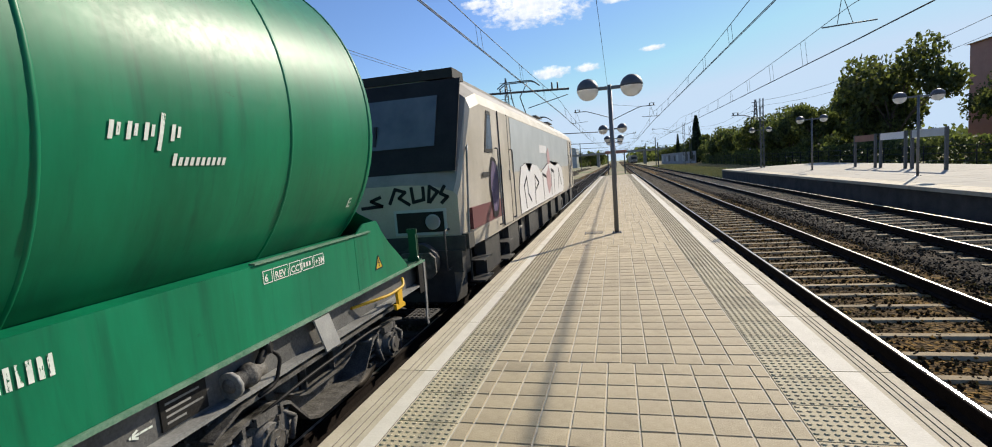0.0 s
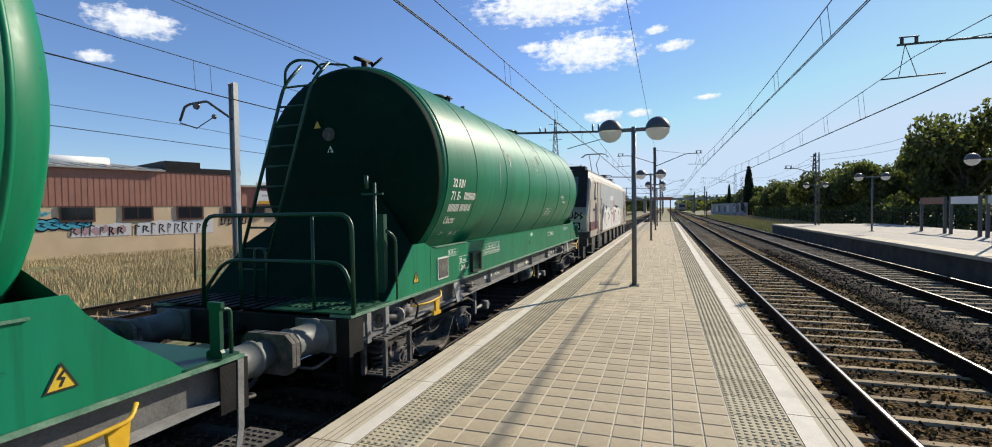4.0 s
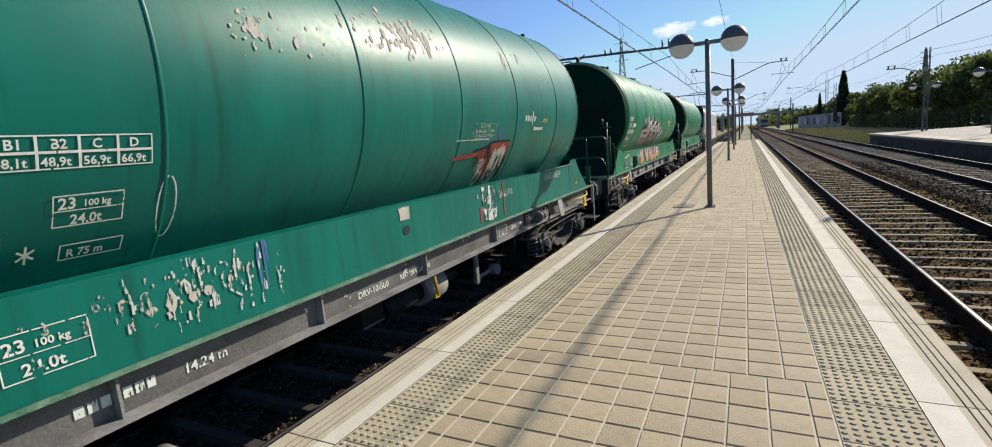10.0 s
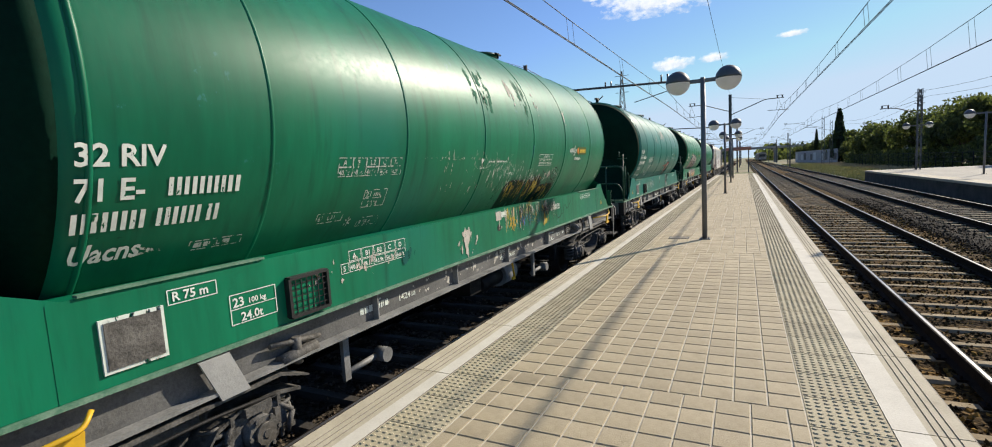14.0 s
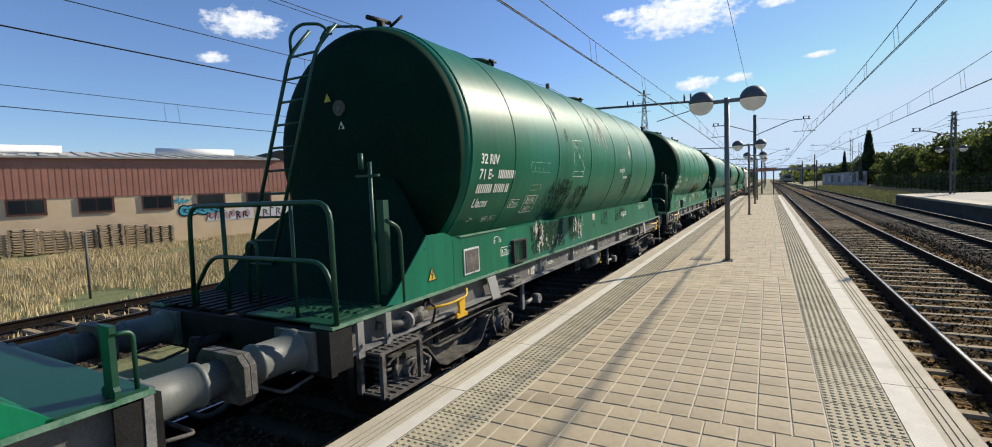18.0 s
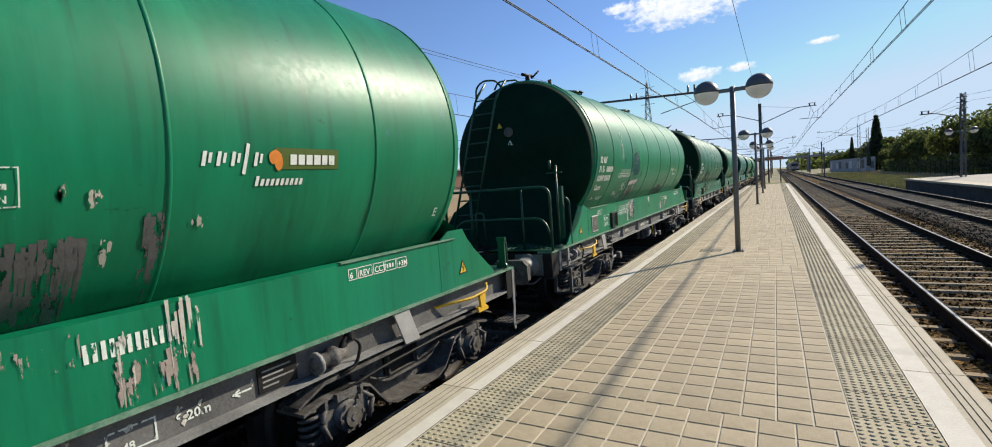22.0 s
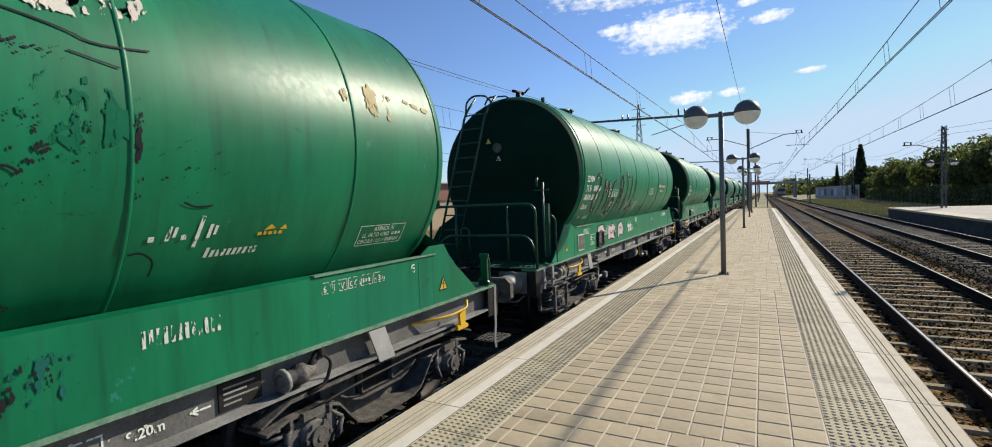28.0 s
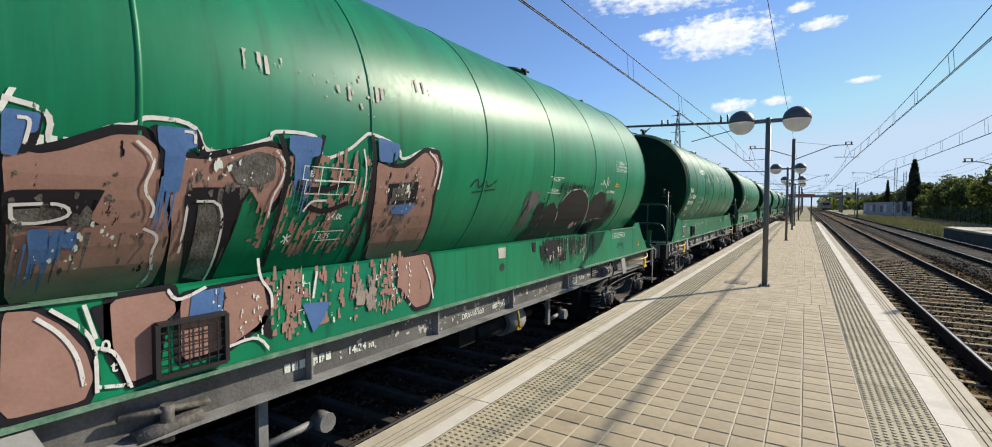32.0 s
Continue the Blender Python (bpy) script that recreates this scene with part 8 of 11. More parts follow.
marks(10, "paint_white_worn", stroke(soft([(1.09, 2.38), (1.16, 2.32), (1.17, 2.27), (1.13, 2.16), (1.20, 2.07), (1.19, 2.02)]), 0.014) + stroke(soft([(1.17, 1.96), (1.25, 1.92), (1.23, 1.82), (1.27, 1.72), (1.23, 1.64)]), 0.014) + stroke(soft([(0.66, 2.08), (0.84, 2.09), (0.87, 2.02), (0.67, 1.99), (0.66, 2.08)]), 0.014) + stroke(soft([(1.40, 2.10), (1.55, 2.10), (1.59, 1.72), (1.58, 1.56), (1.50, 1.44)]), 0.014) + stroke(soft([(1.35, 2.13), (1.37, 1.82)]), 0.014) + stroke(soft([(1.82, 2.40), (1.89, 2.33), (1.88, 2.22), (1.83, 2.13), (1.84, 2.00)]), 0.014) + stroke(soft([(2.50, 2.47), (2.55, 2.33), (2.56, 2.10)]), 0.014) + stroke(soft([(3.22, 2.52), (3.36, 2.44), (3.34, 2.25)]), 0.014) + stroke(soft([(0.67, 2.43), (0.71, 2.43), (0.69, 2.33)]), 0.014) + stroke(soft([(1.30, 2.45), (1.35, 2.45), (1.35, 2.40)]), 0.014) + stroke(soft([(2.08, 2.04), (2.12, 2.11), (2.24, 2.11)]), 0.014), eps=0.016, name="graffiti_highlight")
marks(10, "paint_blue", [[(0.62, 2.46), (0.74, 2.455), (0.73, 2.38), (0.68, 2.36), (0.67, 2.28), (0.62, 2.28)], [(1.17, 2.465), (1.355, 2.465), (1.365, 2.38), (1.31, 2.36), (1.30, 2.14), (1.22, 2.15), (1.22, 2.34), (1.18, 2.38)], [(1.90, 2.505), (2.14, 2.515), (2.13, 2.40), (2.06, 2.38), (2.05, 2.24), (1.96, 2.24), (1.95, 2.38), (1.90, 2.42)], [(2.63, 2.575), (2.87, 2.545), (2.85, 2.43), (2.78, 2.40), (2.66, 2.40)], [(0.72, 1.98), (0.91, 1.96), (0.90, 1.86), (0.84, 1.90), (0.83, 1.80), (0.75, 1.82)], [(2.86, 2.08), (3.16, 2.09), (3.10, 2.00), (2.92, 2.01)]] + drips(1.2, 1.34, 2.2, 8, 0.3, 451, 0.007) + drips(1.92, 2.10, 2.3, 8, 0.3, 452, 0.007) + drips(0.72, 0.9, 1.9, 8, 0.2, 453, 0.007), label="blue sprayed runs", eps=0.0145, name="graffiti_fill")
marks(10, "paint_black_g", stroke(soft([(0.73, 2.44), (0.71, 2.31), (0.65, 2.30)]), 0.035) + stroke(soft([(1.16, 2.45), (1.21, 2.36), (1.21, 2.27)]), 0.035) + stroke(soft([(1.35, 2.45), (1.39, 2.36)]), 0.035) + stroke(soft([(1.84, 2.49), (1.92, 2.30), (1.91, 2.14), (1.90, 1.90), (1.94, 1.68)]), 0.035) + stroke(soft([(2.15, 2.52), (2.11, 2.33)]), 0.035) + stroke(soft([(2.58, 2.57), (2.62, 2.40), (2.63, 2.09), (2.69, 1.64)]), 0.035) + stroke(soft([(2.00, 2.19), (2.22, 2.17), (2.39, 2.24)]), 0.035) + stroke(soft([(2.06, 2.09), (2.23, 2.02), (2.43, 2.09)]), 0.035) + stroke(soft([(2.85, 2.53), (2.83, 2.40)]), 0.035), eps=0.012, name="graffiti_line")
marks(10, "white_paint", frame_box(2.02, 2.46, 2.24, 2.33, 0.006) + frame_box(2.05, 2.46, 2.15, 2.24, 0.006) + bar(2.16, 2.166, 2.15, 2.33) + bar(2.31, 2.316, 2.15, 2.33) + line("B", 2.07, 2.26, 0.06) + line("24.0t", 2.29, 1.98, 0.06) + frame_box(2.24, 2.48, 1.83, 1.90, 0.006) + line("R 75", 2.27, 1.845, 0.05) + stroke(soft([(1.99, 1.88), (2.04, 1.84)]), 0.01) + stroke(soft([(2.04, 1.88), (1.99, 1.84)]), 0.01) + stroke(soft([(2.015, 1.89), (2.015, 1.83)]), 0.01), eps=0.017, name="stencilled_table")
marks(10, "white_paint", flakes(1.5, 2.3, 0.3, 0.1, 30, 0.010, 145) + flakes(3.0, 2.2, 0.3, 0.2, 40, 0.010, 146) + flakes(0.9, 1.9, 0.3, 0.2, 30, 0.010, 149), eps=0.016)
marks(10, green10, flakes(0.9, 2.0, 0.35, 0.3, 30, 0.018, 160, 2.2) + flakes(1.6, 2.2, 0.25, 0.2, 30, 0.02, 161, 2.2) + flakes(3.0, 2.1, 0.3, 0.35, 40, 0.025, 162, 2.0) + drips(0.2, 3.4, 1.9, 40, 0.2, 163, 0.008), eps=0.0115)
B = [
    [(5.36, 1.60), (5.42, 1.76), (5.56, 1.82), (5.62, 1.98), (5.76, 2.09), (5.88, 2.11), (6.00, 2.04), (6.11, 1.95), (6.20, 1.79), (6.25, 1.60)],
    [(6.03, 2.04), (6.10, 2.13), (6.21, 2.23), (6.41, 2.29), (6.65, 2.30), (6.91, 2.23), (7.08, 2.10), (7.19, 1.92), (7.34, 1.61), (6.24, 1.60), (6.19, 1.82), (6.10, 1.96)],
    [(7.13, 2.08), (7.22, 2.22), (7.45, 2.29), (7.71, 2.26), (7.85, 2.09), (7.92, 1.88), (7.67, 1.84), (7.34, 1.80), (7.22, 1.94)],
    [(7.30, 1.78), (7.66, 1.82), (7.94, 1.85), (8.16, 1.90), (8.30, 1.74), (8.24, 1.64), (7.38, 1.62)],
]
marks(10, "paint_black_g", B, label="blacked-out patch", eps=0.007, name="graffiti_fill")
marks(10, "flake_pale", stroke(soft([(6.00, 2.06), (6.10, 1.98), (6.19, 1.82), (6.26, 1.62)]), 0.016) + stroke(soft([(6.05, 2.09), (6.21, 2.25), (6.45, 2.30), (6.74, 2.30), (7.00, 2.19), (7.17, 1.99), (7.27, 1.76), (7.36, 1.60)]), 0.016) + stroke(soft([(7.10, 2.08), (7.21, 2.24), (7.45, 2.31)]), 0.014) + stroke(soft([(7.28, 1.81), (7.53, 1.855), (7.96, 1.865)]), 0.014), label="pale sprayed arcs", eps=0.010, name="graffiti_line")
marks(10, "smear_grey", drips(5.08, 5.40, 2.20, 80, 0.55, 301, 0.012), label="greyish smear of runs", eps=0.005)
marks(10, "paint_black_g", drips(5.45, 5.62, 2.05, 40, 0.42, 302, 0.010) + drips(7.85, 8.5, 2.08, 60, 0.40, 303, 0.008) + flakes(6.5, 2.33, 0.6, 0.05, 60, 0.012, 304, 2.0) + flakes(5.6, 2.1, 0.25, 0.1, 30, 0.012, 305, 1.6), label="black runs and specks", eps=0.0065)
marks(10, "paint_black_g", [[(5.79, 1.61), (6.14, 1.60), (6.13, 1.47), (6.01, 1.37), (5.97, 1.29), (5.85, 1.39), (5.78, 1.47)], [(5.62, 1.55), (5.73, 1.56), (5.73, 1.43), (5.67, 1.36)], [(5.41, 1.61), (5.51, 1.61), (5.50, 1.48), (5.43, 1.50)]], SK, "black sprayed patch on the girder", 0.006, "graffiti_fill")
marks(10, "paint_black_g", drips(5.9, 7.1, 2.36, 70, 0.22, 147, 0.005) + drips(7.6, 8.35, 2.15, 90, 0.45, 164, 0.005) + flakes(7.9, 1.95, 0.3, 0.2, 40, 0.016, 203, 1.8), label="black runs", eps=0.005)
marks(10, "paint_pink", [blob(6.84, 1.78, 0.07, 0.05, 10, 0.1, 1), blob(6.98, 1.80, 0.035, 0.025, 8, 0.1, 2), blob(6.90, 1.74, 0.015, 0.012, 6)], label="pink dot", eps=0.009, name="graffiti_dot")
marks(10, "paint_black_g", drips(5.7, 7.55, 1.60, 200, 0.40, 165, 0.006) + [[(6.0, 1.58), (6.25, 1.60), (6.2, 1.45), (6.08, 1.38), (5.9, 1.40)]], SK, "black runs on the girder", 0.004)
marks(10, "flake_pale", stroke(soft([(6.40, 1.61), (6.60, 1.55), (6.72, 1.40), (6.79, 1.2)]), 0.016) + stroke(soft([(7.14, 1.62), (7.15, 1.46), (7.08, 1.22)]), 0.014) + flakes(6.2, 1.42, 0.5, 0.16, 60, 0.018, 201, 2.4) + flakes(6.9, 1.40, 0.3, 0.15, 40, 0.014, 202, 2.4), SK, "", 0.008)
marks(10, "paint_black_g", stroke(soft([(8.70, 1.30), (8.74, 1.42), (8.80, 1.30), (8.88, 1.42), (8.92, 1.30), (9.0, 1.40), (9.04, 1.22)]), 0.014), SK)
marks(10, "white_paint", bar(5.60, 6.0, 2.225, 2.235) + bar(5.60, 6.0, 2.425, 2.435) + line("ATENCION", 5.65, 2.38, 0.05) + line("CIRCULAR", 5.65, 2.25, 0.05) + bar(6.28, 6.29, 2.25, 2.38) + bar(6.18, 6.29, 2.245, 2.255), eps=0.004)
marks(10, "flake_pale", dashes(1.62, 2.84, 0.12, (0.07, 0.08, 0.08, 0.06)) + dashes(2.63, 2.83, 0.12, (0.09, 0.09)) + dashes(2.98, 3.0, 0.10, (0.07, 0.07, 0.07, 0.07)) + flakes(2.4, 2.85, 0.5, 0.15, 30, 0.02, 148), label="worn white bars near the crown")
Q = [
    [(0.64, 1.62), (0.74, 1.61), (0.84, 1.52), (0.92, 1.39), (0.95, 1.25), (0.91, 1.15), (0.62, 1.16)],
    [(1.02, 1.61), (1.30, 1.62), (1.32, 1.50), (1.24, 1.44), (1.22, 1.20), (1.10, 1.18), (1.03, 1.36)],
    [(1.34, 1.58), (1.82, 1.61), (1.85, 1.44), (1.79, 1.33), (1.60, 1.24), (1.34, 1.22)],
    [(3.02, 1.63), (3.42, 1.64), (3.50, 1.40), (3.42, 1.19), (3.24, 1.18), (3.04, 1.40)],
]
marks(10, "paint_black_g", [grown(q, 0.04) for q in Q] + [[(0.94, 1.59), (1.04, 1.60), (1.04, 1.41), (1.15, 1.19), (1.09, 1.19), (1.00, 1.39)], [(1.64, 1.31), (1.86, 1.39), (1.89, 1.21), (1.78, 1.30), (1.59, 1.28)]], SK, "", 0.004, "graffiti_outline")
marks(10, "paint_brown", Q, SK, "brown sprayed letter on the girder", 0.006, "graffiti_fill")
marks(10, "paint_blue", [[(1.40, 1.59), (1.58, 1.60), (1.56, 1.44), (1.38, 1.44)], [(2.10, 1.41), (2.33, 1.39), (2.29, 1.29), (2.19, 1.19), (2.14, 1.32)]], SK, "", 0.009, "graffiti_fill")
marks(10, "paint_white_worn", stroke(soft([(0.75, 1.57), (0.83, 1.49), (0.89, 1.37), (0.91, 1.23)]), 0.018) + stroke(soft([(0.80, 1.60), (0.92, 1.49), (0.96, 1.39), (0.96, 1.18)]), 0.018) + stroke(soft([(0.96, 1.39), (1.04, 1.36), (1.10, 1.16)]), 0.018) + stroke(soft([(0.92, 1.60), (0.96, 1.44)]), 0.018) + stroke(soft([(1.28, 1.62), (1.32, 1.55), (1.47, 1.61)]), 0.018) + stroke(soft([(1.59, 1.24), (1.78, 1.27), (1.86, 1.16)]), 0.018) + stroke(soft([(2.22, 1.61), (2.19, 1.44)]), 0.018) + stroke(soft([(3.33, 1.60), (3.44, 1.43), (3.48, 1.23)]), 0.018) + stroke(soft([(1.79, 1.74), (1.80, 1.62), (1.88, 1.52), (1.88, 1.43)]), 0.018) + stroke(soft([(0.96, 1.20), (1.10, 1.17)]), 0.018), SK, "", 0.010, "graffiti_highlight")
marks(10, "paint_brown", streaks(1.85, 2.15, 1.18, 1.60, 110, 461, 0.012, 0.08) + streaks(2.25, 3.1, 1.18, 1.60, 160, 462, 0.012, 0.08), SK, "brown spray left in flakes", 0.0055)
marks(10, "paint_brown", streaks(1.75, 2.62, 1.70, 2.40, 240, 463, 0.012, 0.09), label="brown spray left in flakes", eps=0.0095)
marks(10, "white_paint", streaks(1.2, 3.3, 1.2, 1.58, 110, 464, 0.005, 0.03), SK, "", 0.0105)
marks(10, "flake_grey", flakes(2.70, 1.40, 0.16, 0.13, 50, 0.05, 153, 1.5), SK, "grey flaked patch", 0.011)
marks(10, "paint_black_g", stroke(soft([(3.9, 2.25), (4.0, 2.35), (4.05, 2.22), (4.15, 2.34), (4.2, 2.24), (4.35, 2.33)]), 0.014) + stroke(soft([(3.95, 2.2), (4.35, 2.24)]), 0.01), eps=0.005)
marks(10, "paint_black_g", flakes(6.3, 1.4, 0.6, 0.13, 30, 0.035, 154, 1.6), SK)

marks(4, "old_green", streaks(3.9, 4.6, 2.85, 3.30, 60, 481, 0.020, 0.14) + streaks(5.3, 5.6, 2.75, 3.3, 40, 482, 0.016, 0.14), label="matt green runs below the crown", eps=0.003)
marks(4, "flake_pale", flakes(3.7, 2.30, 0.9, 0.03, 60, 0.012, 483, 0.8) + streaks(3.2, 5.4, 1.85, 2.35, 140, 484, 0.004, 0.06), label="thin pale line of flaked paint", eps=0.005)
marks(4, "grime_dark", streaks(4.1, 5.9, 1.64, 2.02, 90, 485, 0.005, 0.05), label="dark upright cracks in the paint", eps=0.0115)

# more rubbed, peeled and sprayed remains
M["grime_brown"] = grainy("brown_grime_film", (0.020, 0.040, 0.022), (0.045, 0.048, 0.030), 2.5, 0.7, 0, 0.1, worn=0.6)
marks(6, "grime_brown", [[(5.75, 1.60), (5.80, 1.84), (6.05, 1.80), (6.27, 1.90), (6.56, 1.86), (6.80, 1.82), (7.02, 1.76), (7.06, 1.58), (6.6, 1.56), (6.1, 1.56)]], label="brown grime low on the tank", eps=0.002, name="grime_patch")
marks(6, "smear_grey", [[(6.26, 1.72), (6.28, 1.83), (6.39, 1.86), (6.56, 1.83), (6.68, 1.72), (6.58, 1.65), (6.40, 1.68)], [(6.72, 1.76), (6.78, 1.77), (6.84, 1.62), (6.78, 1.62)], [(6.90, 1.76), (6.98, 1.74), (6.96, 1.62), (6.90, 1.64)]], label="greyish smear of old graffiti", eps=0.004, name="graffiti_fill")
marks(6, "flake_pale", stroke(soft([(6.68, 1.965), (6.78, 1.985), (6.89, 1.975)]), 0.010) + stroke(soft([(6.69, 1.945), (6.88, 1.955)]), 0.008) + flakes(6.53, 1.88, 0.05, 0.02, 8, 0.018, 171) + flakes(6.90, 1.86, 0.05, 0.03, 12, 0.02, 172, 0.8), eps=0.005)
marks(6, "paint_black_g", flakes(6.70, 2.36, 0.06, 0.14, 26, 0.012, 173, 2.0) + flakes(6.84, 2.18, 0.06, 0.20, 44, 0.014, 174, 1.6) + flakes(6.46, 2.34, 0.10, 0.10, 16, 0.012, 175, 0.7) + flakes(6.9, 1.96, 0.05, 0.12, 26, 0.016, 176, 0.8), eps=0.004)
marks(6, "flake_yellow", flakes(6.88, 2.08, 0.05, 0.08, 18, 0.012, 177, 1.6), eps=0.005)
marks(6, "paint_lilac", [[(6.06, 1.36), (6.12, 1.38), (6.17, 1.42), (6.22, 1.36), (6.28, 1.30), (6.22, 1.20), (6.14, 1.18), (6.08, 1.24)], [(6.79, 1.44), (6.83, 1.40), (6.84, 1.26), (6.80, 1.22), (6.76, 1.30)], [(6.88, 1.40), (6.93, 1.42), (6.95, 1.26), (6.89, 1.24)], [(6.96, 1.44), (7.0, 1.40), (6.99, 1.28), (6.96, 1.30)]], SK, "pale lilac flaked graffiti", 0.007, "graffiti_fill")
marks(6, "flake_pale", flakes(6.2, 1.34, 0.10, 0.08, 24, 0.025, 178) + flakes(6.2, 1.52, 0.015, 0.09, 12, 0.018, 179, 2.6) + dashes(6.36, 1.35, 0.04, (0.03, 0.03)) + [[(6.46, 1.34), (6.52, 1.34), (6.49, 1.40)]] + drips(6.55, 6.75, 1.34, 8, 0.15, 180, 0.006), SK, "", 0.009)
marks(7, "flake_pale", flakes(6.67, 2.23, 0.04, 0.05, 18, 0.018, 181, 2.4) + flakes(6.80, 2.21, 0.03, 0.04, 14, 0.018, 182, 2.4) + flakes(6.85, 1.95, 0.03, 0.07, 14, 0.02, 183, 2.4) + flakes(7.3, 2.06, 0.06, 0.03, 10, 0.012, 184, 2.0), eps=0.005)
marks(7, "smear_grey", drips(6.38, 6.76, 2.0, 70, 0.30, 311, 0.014) + drips(6.40, 6.72, 1.78, 50, 0.18, 312, 0.012) + drips(7.02, 7.14, 2.08, 26, 0.45, 313, 0.010), label="rubbed pale grey streaks", eps=0.004)
marks(7, "flake_grey", drips(6.82, 7.28, 1.34, 70, 0.18, 314, 0.012) + drips(6.42, 6.70, 1.60, 40, 0.18, 315, 0.010), SK, "flaked grey-white streaks on the girder", 0.006)
marks(7, "flake_pale", drips(6.84, 6.92, 1.50, 8, 0.3, 185, 0.008) + drips(7.08, 7.26, 1.60, 12, 0.35, 186, 0.008), SK, "", 0.008)
marks(9, "flake_cream", flakes(8.62, 3.0, 0.03, 0.05, 8, 0.03, 187, 1.6) + flakes(8.92, 3.0, 0.08, 0.12, 22, 0.04, 188, 1.8) + flakes(9.12, 2.98, 0.06, 0.12, 16, 0.035, 189, 2.0) + [[(9.28, 3.10), (9.44, 3.06), (9.70, 3.03), (9.66, 2.99), (9.48, 3.02), (9.30, 3.06)]], label="peeled cream patch on the shoulder", eps=0.005)
marks(9, "paint_black_g", stroke(soft([(7.16, 1.93), (7.22, 1.94), (7.30, 1.88), (7.29, 1.80)]), 0.010) + stroke(soft([(7.40, 2.20), (7.46, 2.17), (7.56, 2.18)]), 0.010) + stroke(soft([(6.60, 2.36), (6.66, 2.37), (6.70, 2.34)]), 0.012) + flakes(7.16, 2.5, 0.03, 0.3, 24, 0.012, 190, 2.0) + flakes(7.4, 2.4, 0.3, 0.2, 24, 0.010, 191, 0.7), eps=0.005)
marks(1, "flake_white", [[(2.66, 3.18), (2.72, 3.22), (2.78, 3.14), (2.90, 3.16), (2.96, 3.05), (2.90, 3.00), (2.86, 2.86), (2.81, 2.98), (2.74, 2.94), (2.71, 3.06)]] + [[(2.19, 2.95), (2.215, 2.95), (2.21, 2.5), (2.197, 2.45)]], label="white peeled patch and run", eps=0.005)
marks(1, "flake_pale", flakes(2.95, 3.02, 0.10, 0.14, 8, 0.02, 192, 1.5) + drips(2.18, 2.22, 2.92, 3, 0.4, 193, 0.012), label="peeled pale patch", eps=0.004)
marks(3, "flake_pale", flakes(3.22, 2.97, 0.12, 0.11, 22, 0.035, 194, 1.3) + flakes(4.85, 3.15, 0.85, 0.24, 90, 0.04, 195, 1.8), label="ragged peeled patches", eps=0.004)
marks(3, "white_paint", ring(2.6, 1.92, 0.05, 0.17, 0.008), eps=0.004)
marks(3, "white_worn", stroke(soft([(2.50, 1.52), (2.56, 1.36), (2.60, 1.52), (2.66, 1.40), (2.70, 1.54)]), 0.014) + stroke(soft([(2.76, 1.30), (2.80, 1.55), (2.90, 1.52), (2.80, 1.42), (2.94, 1.30)]), 0.014) + stroke(soft([(3.0, 1.54), (3.02, 1.32)]), 0.012) + streaks(2.3, 3.3, 1.20, 1.56, 110, 501, 0.007, 0.06), SK, "scratched white sprayed tag", 0.007)
marks(3, "paint_blue", drips(3.08, 3.18, 1.60, 5, 0.4, 196, 0.008), SK, "blue runs", 0.007)
marks(2, "flake_pale", streaks(1.75, 3.35, 2.98, 3.36, 70, 491, 0.010, 0.07) + flakes(2.5, 3.15, 0.8, 0.2, 40, 0.018, 492, 1.4), label="pale remains of rubbed-off letters near the crown", eps=0.004)
marks(2, "old_green", flakes(2.5, 3.15, 0.9, 0.25, 50, 0.04, 493, 1.3), label="matt spots of older green", eps=0.003)

marks(2, "paint_black_g", drips(2.3, 5.8, 2.26, 70, 0.16, 211, 0.005) + drips(2.3, 5.8, 1.80, 24, 0.14, 212, 0.005), label="fine black runs in the letters", eps=0.0145, name="graffiti_line")
marks(2, "paint_silver", drips(2.3, 5.8, 2.0, 60, 0.3, 213, 0.006), eps=0.0165, name="graffiti_line")
marks(2, "paint_black_g", drips(2.3, 5.9, 1.62, 70, 0.25, 214, 0.005), SK, "fine black runs on the girder", 0.013, "graffiti_line")
marks(2, "paint_white_g", drips(3.0, 5.8, 1.40, 40, 0.2, 215, 0.006) + flakes(4.6, 1.30, 1.0, 0.12, 50, 0.014, 216, 1.6), SK, "", 0.0145, "graffiti_highlight")

marks(9, "flake_white", flakes(6.90, 3.17, 0.22, 0.11, 50, 0.06, 221, 1.2) + flakes(7.2, 3.18, 0.20, 0.10, 24, 0.04, 222, 1.2) + flakes(6.2, 3.0, 0.08, 0.08, 8, 0.02, 223), label="white bare patch with torn edges", eps=0.005)
marks(9, "flake_pale", flakes(5.35, 3.02, 0.20, 0.12, 30, 0.05, 224, 1.6) + flakes(5.65, 2.98, 0.06, 0.08, 12, 0.03, 225, 2.0), eps=0.004)
marks(9, "old_green", flakes(6.15, 2.45, 0.14, 0.14, 16, 0.06, 226, 1.2) + flakes(6.95, 2.6, 0.25, 0.22, 40, 0.06, 227, 1.4), label="faded blue-green patch", eps=0.003)
marks(9, "paint_rust", flakes(6.45, 1.74, 0.28, 0.08, 70, 0.030, 228, 1.0) + flakes(6.40, 1.86, 0.06, 0.07, 24, 0.025, 229, 1.2) + flakes(6.0, 1.72, 0.10, 0.05, 30, 0.022, 230) + flakes(6.06, 1.96, 0.10, 0.06, 16, 0.018, 231), label="rust-brown worn patch", eps=0.005)
marks(9, "paint_black_g", flakes(6.3, 2.1, 0.40, 0.14, 80, 0.009, 232, 1.0) + flakes(6.75, 2.45, 0.3, 0.25, 70, 0.008, 233, 1.3) + flakes(6.7, 2.88, 0.2, 0.05, 40, 0.010, 234, 0.7), eps=0.0045)
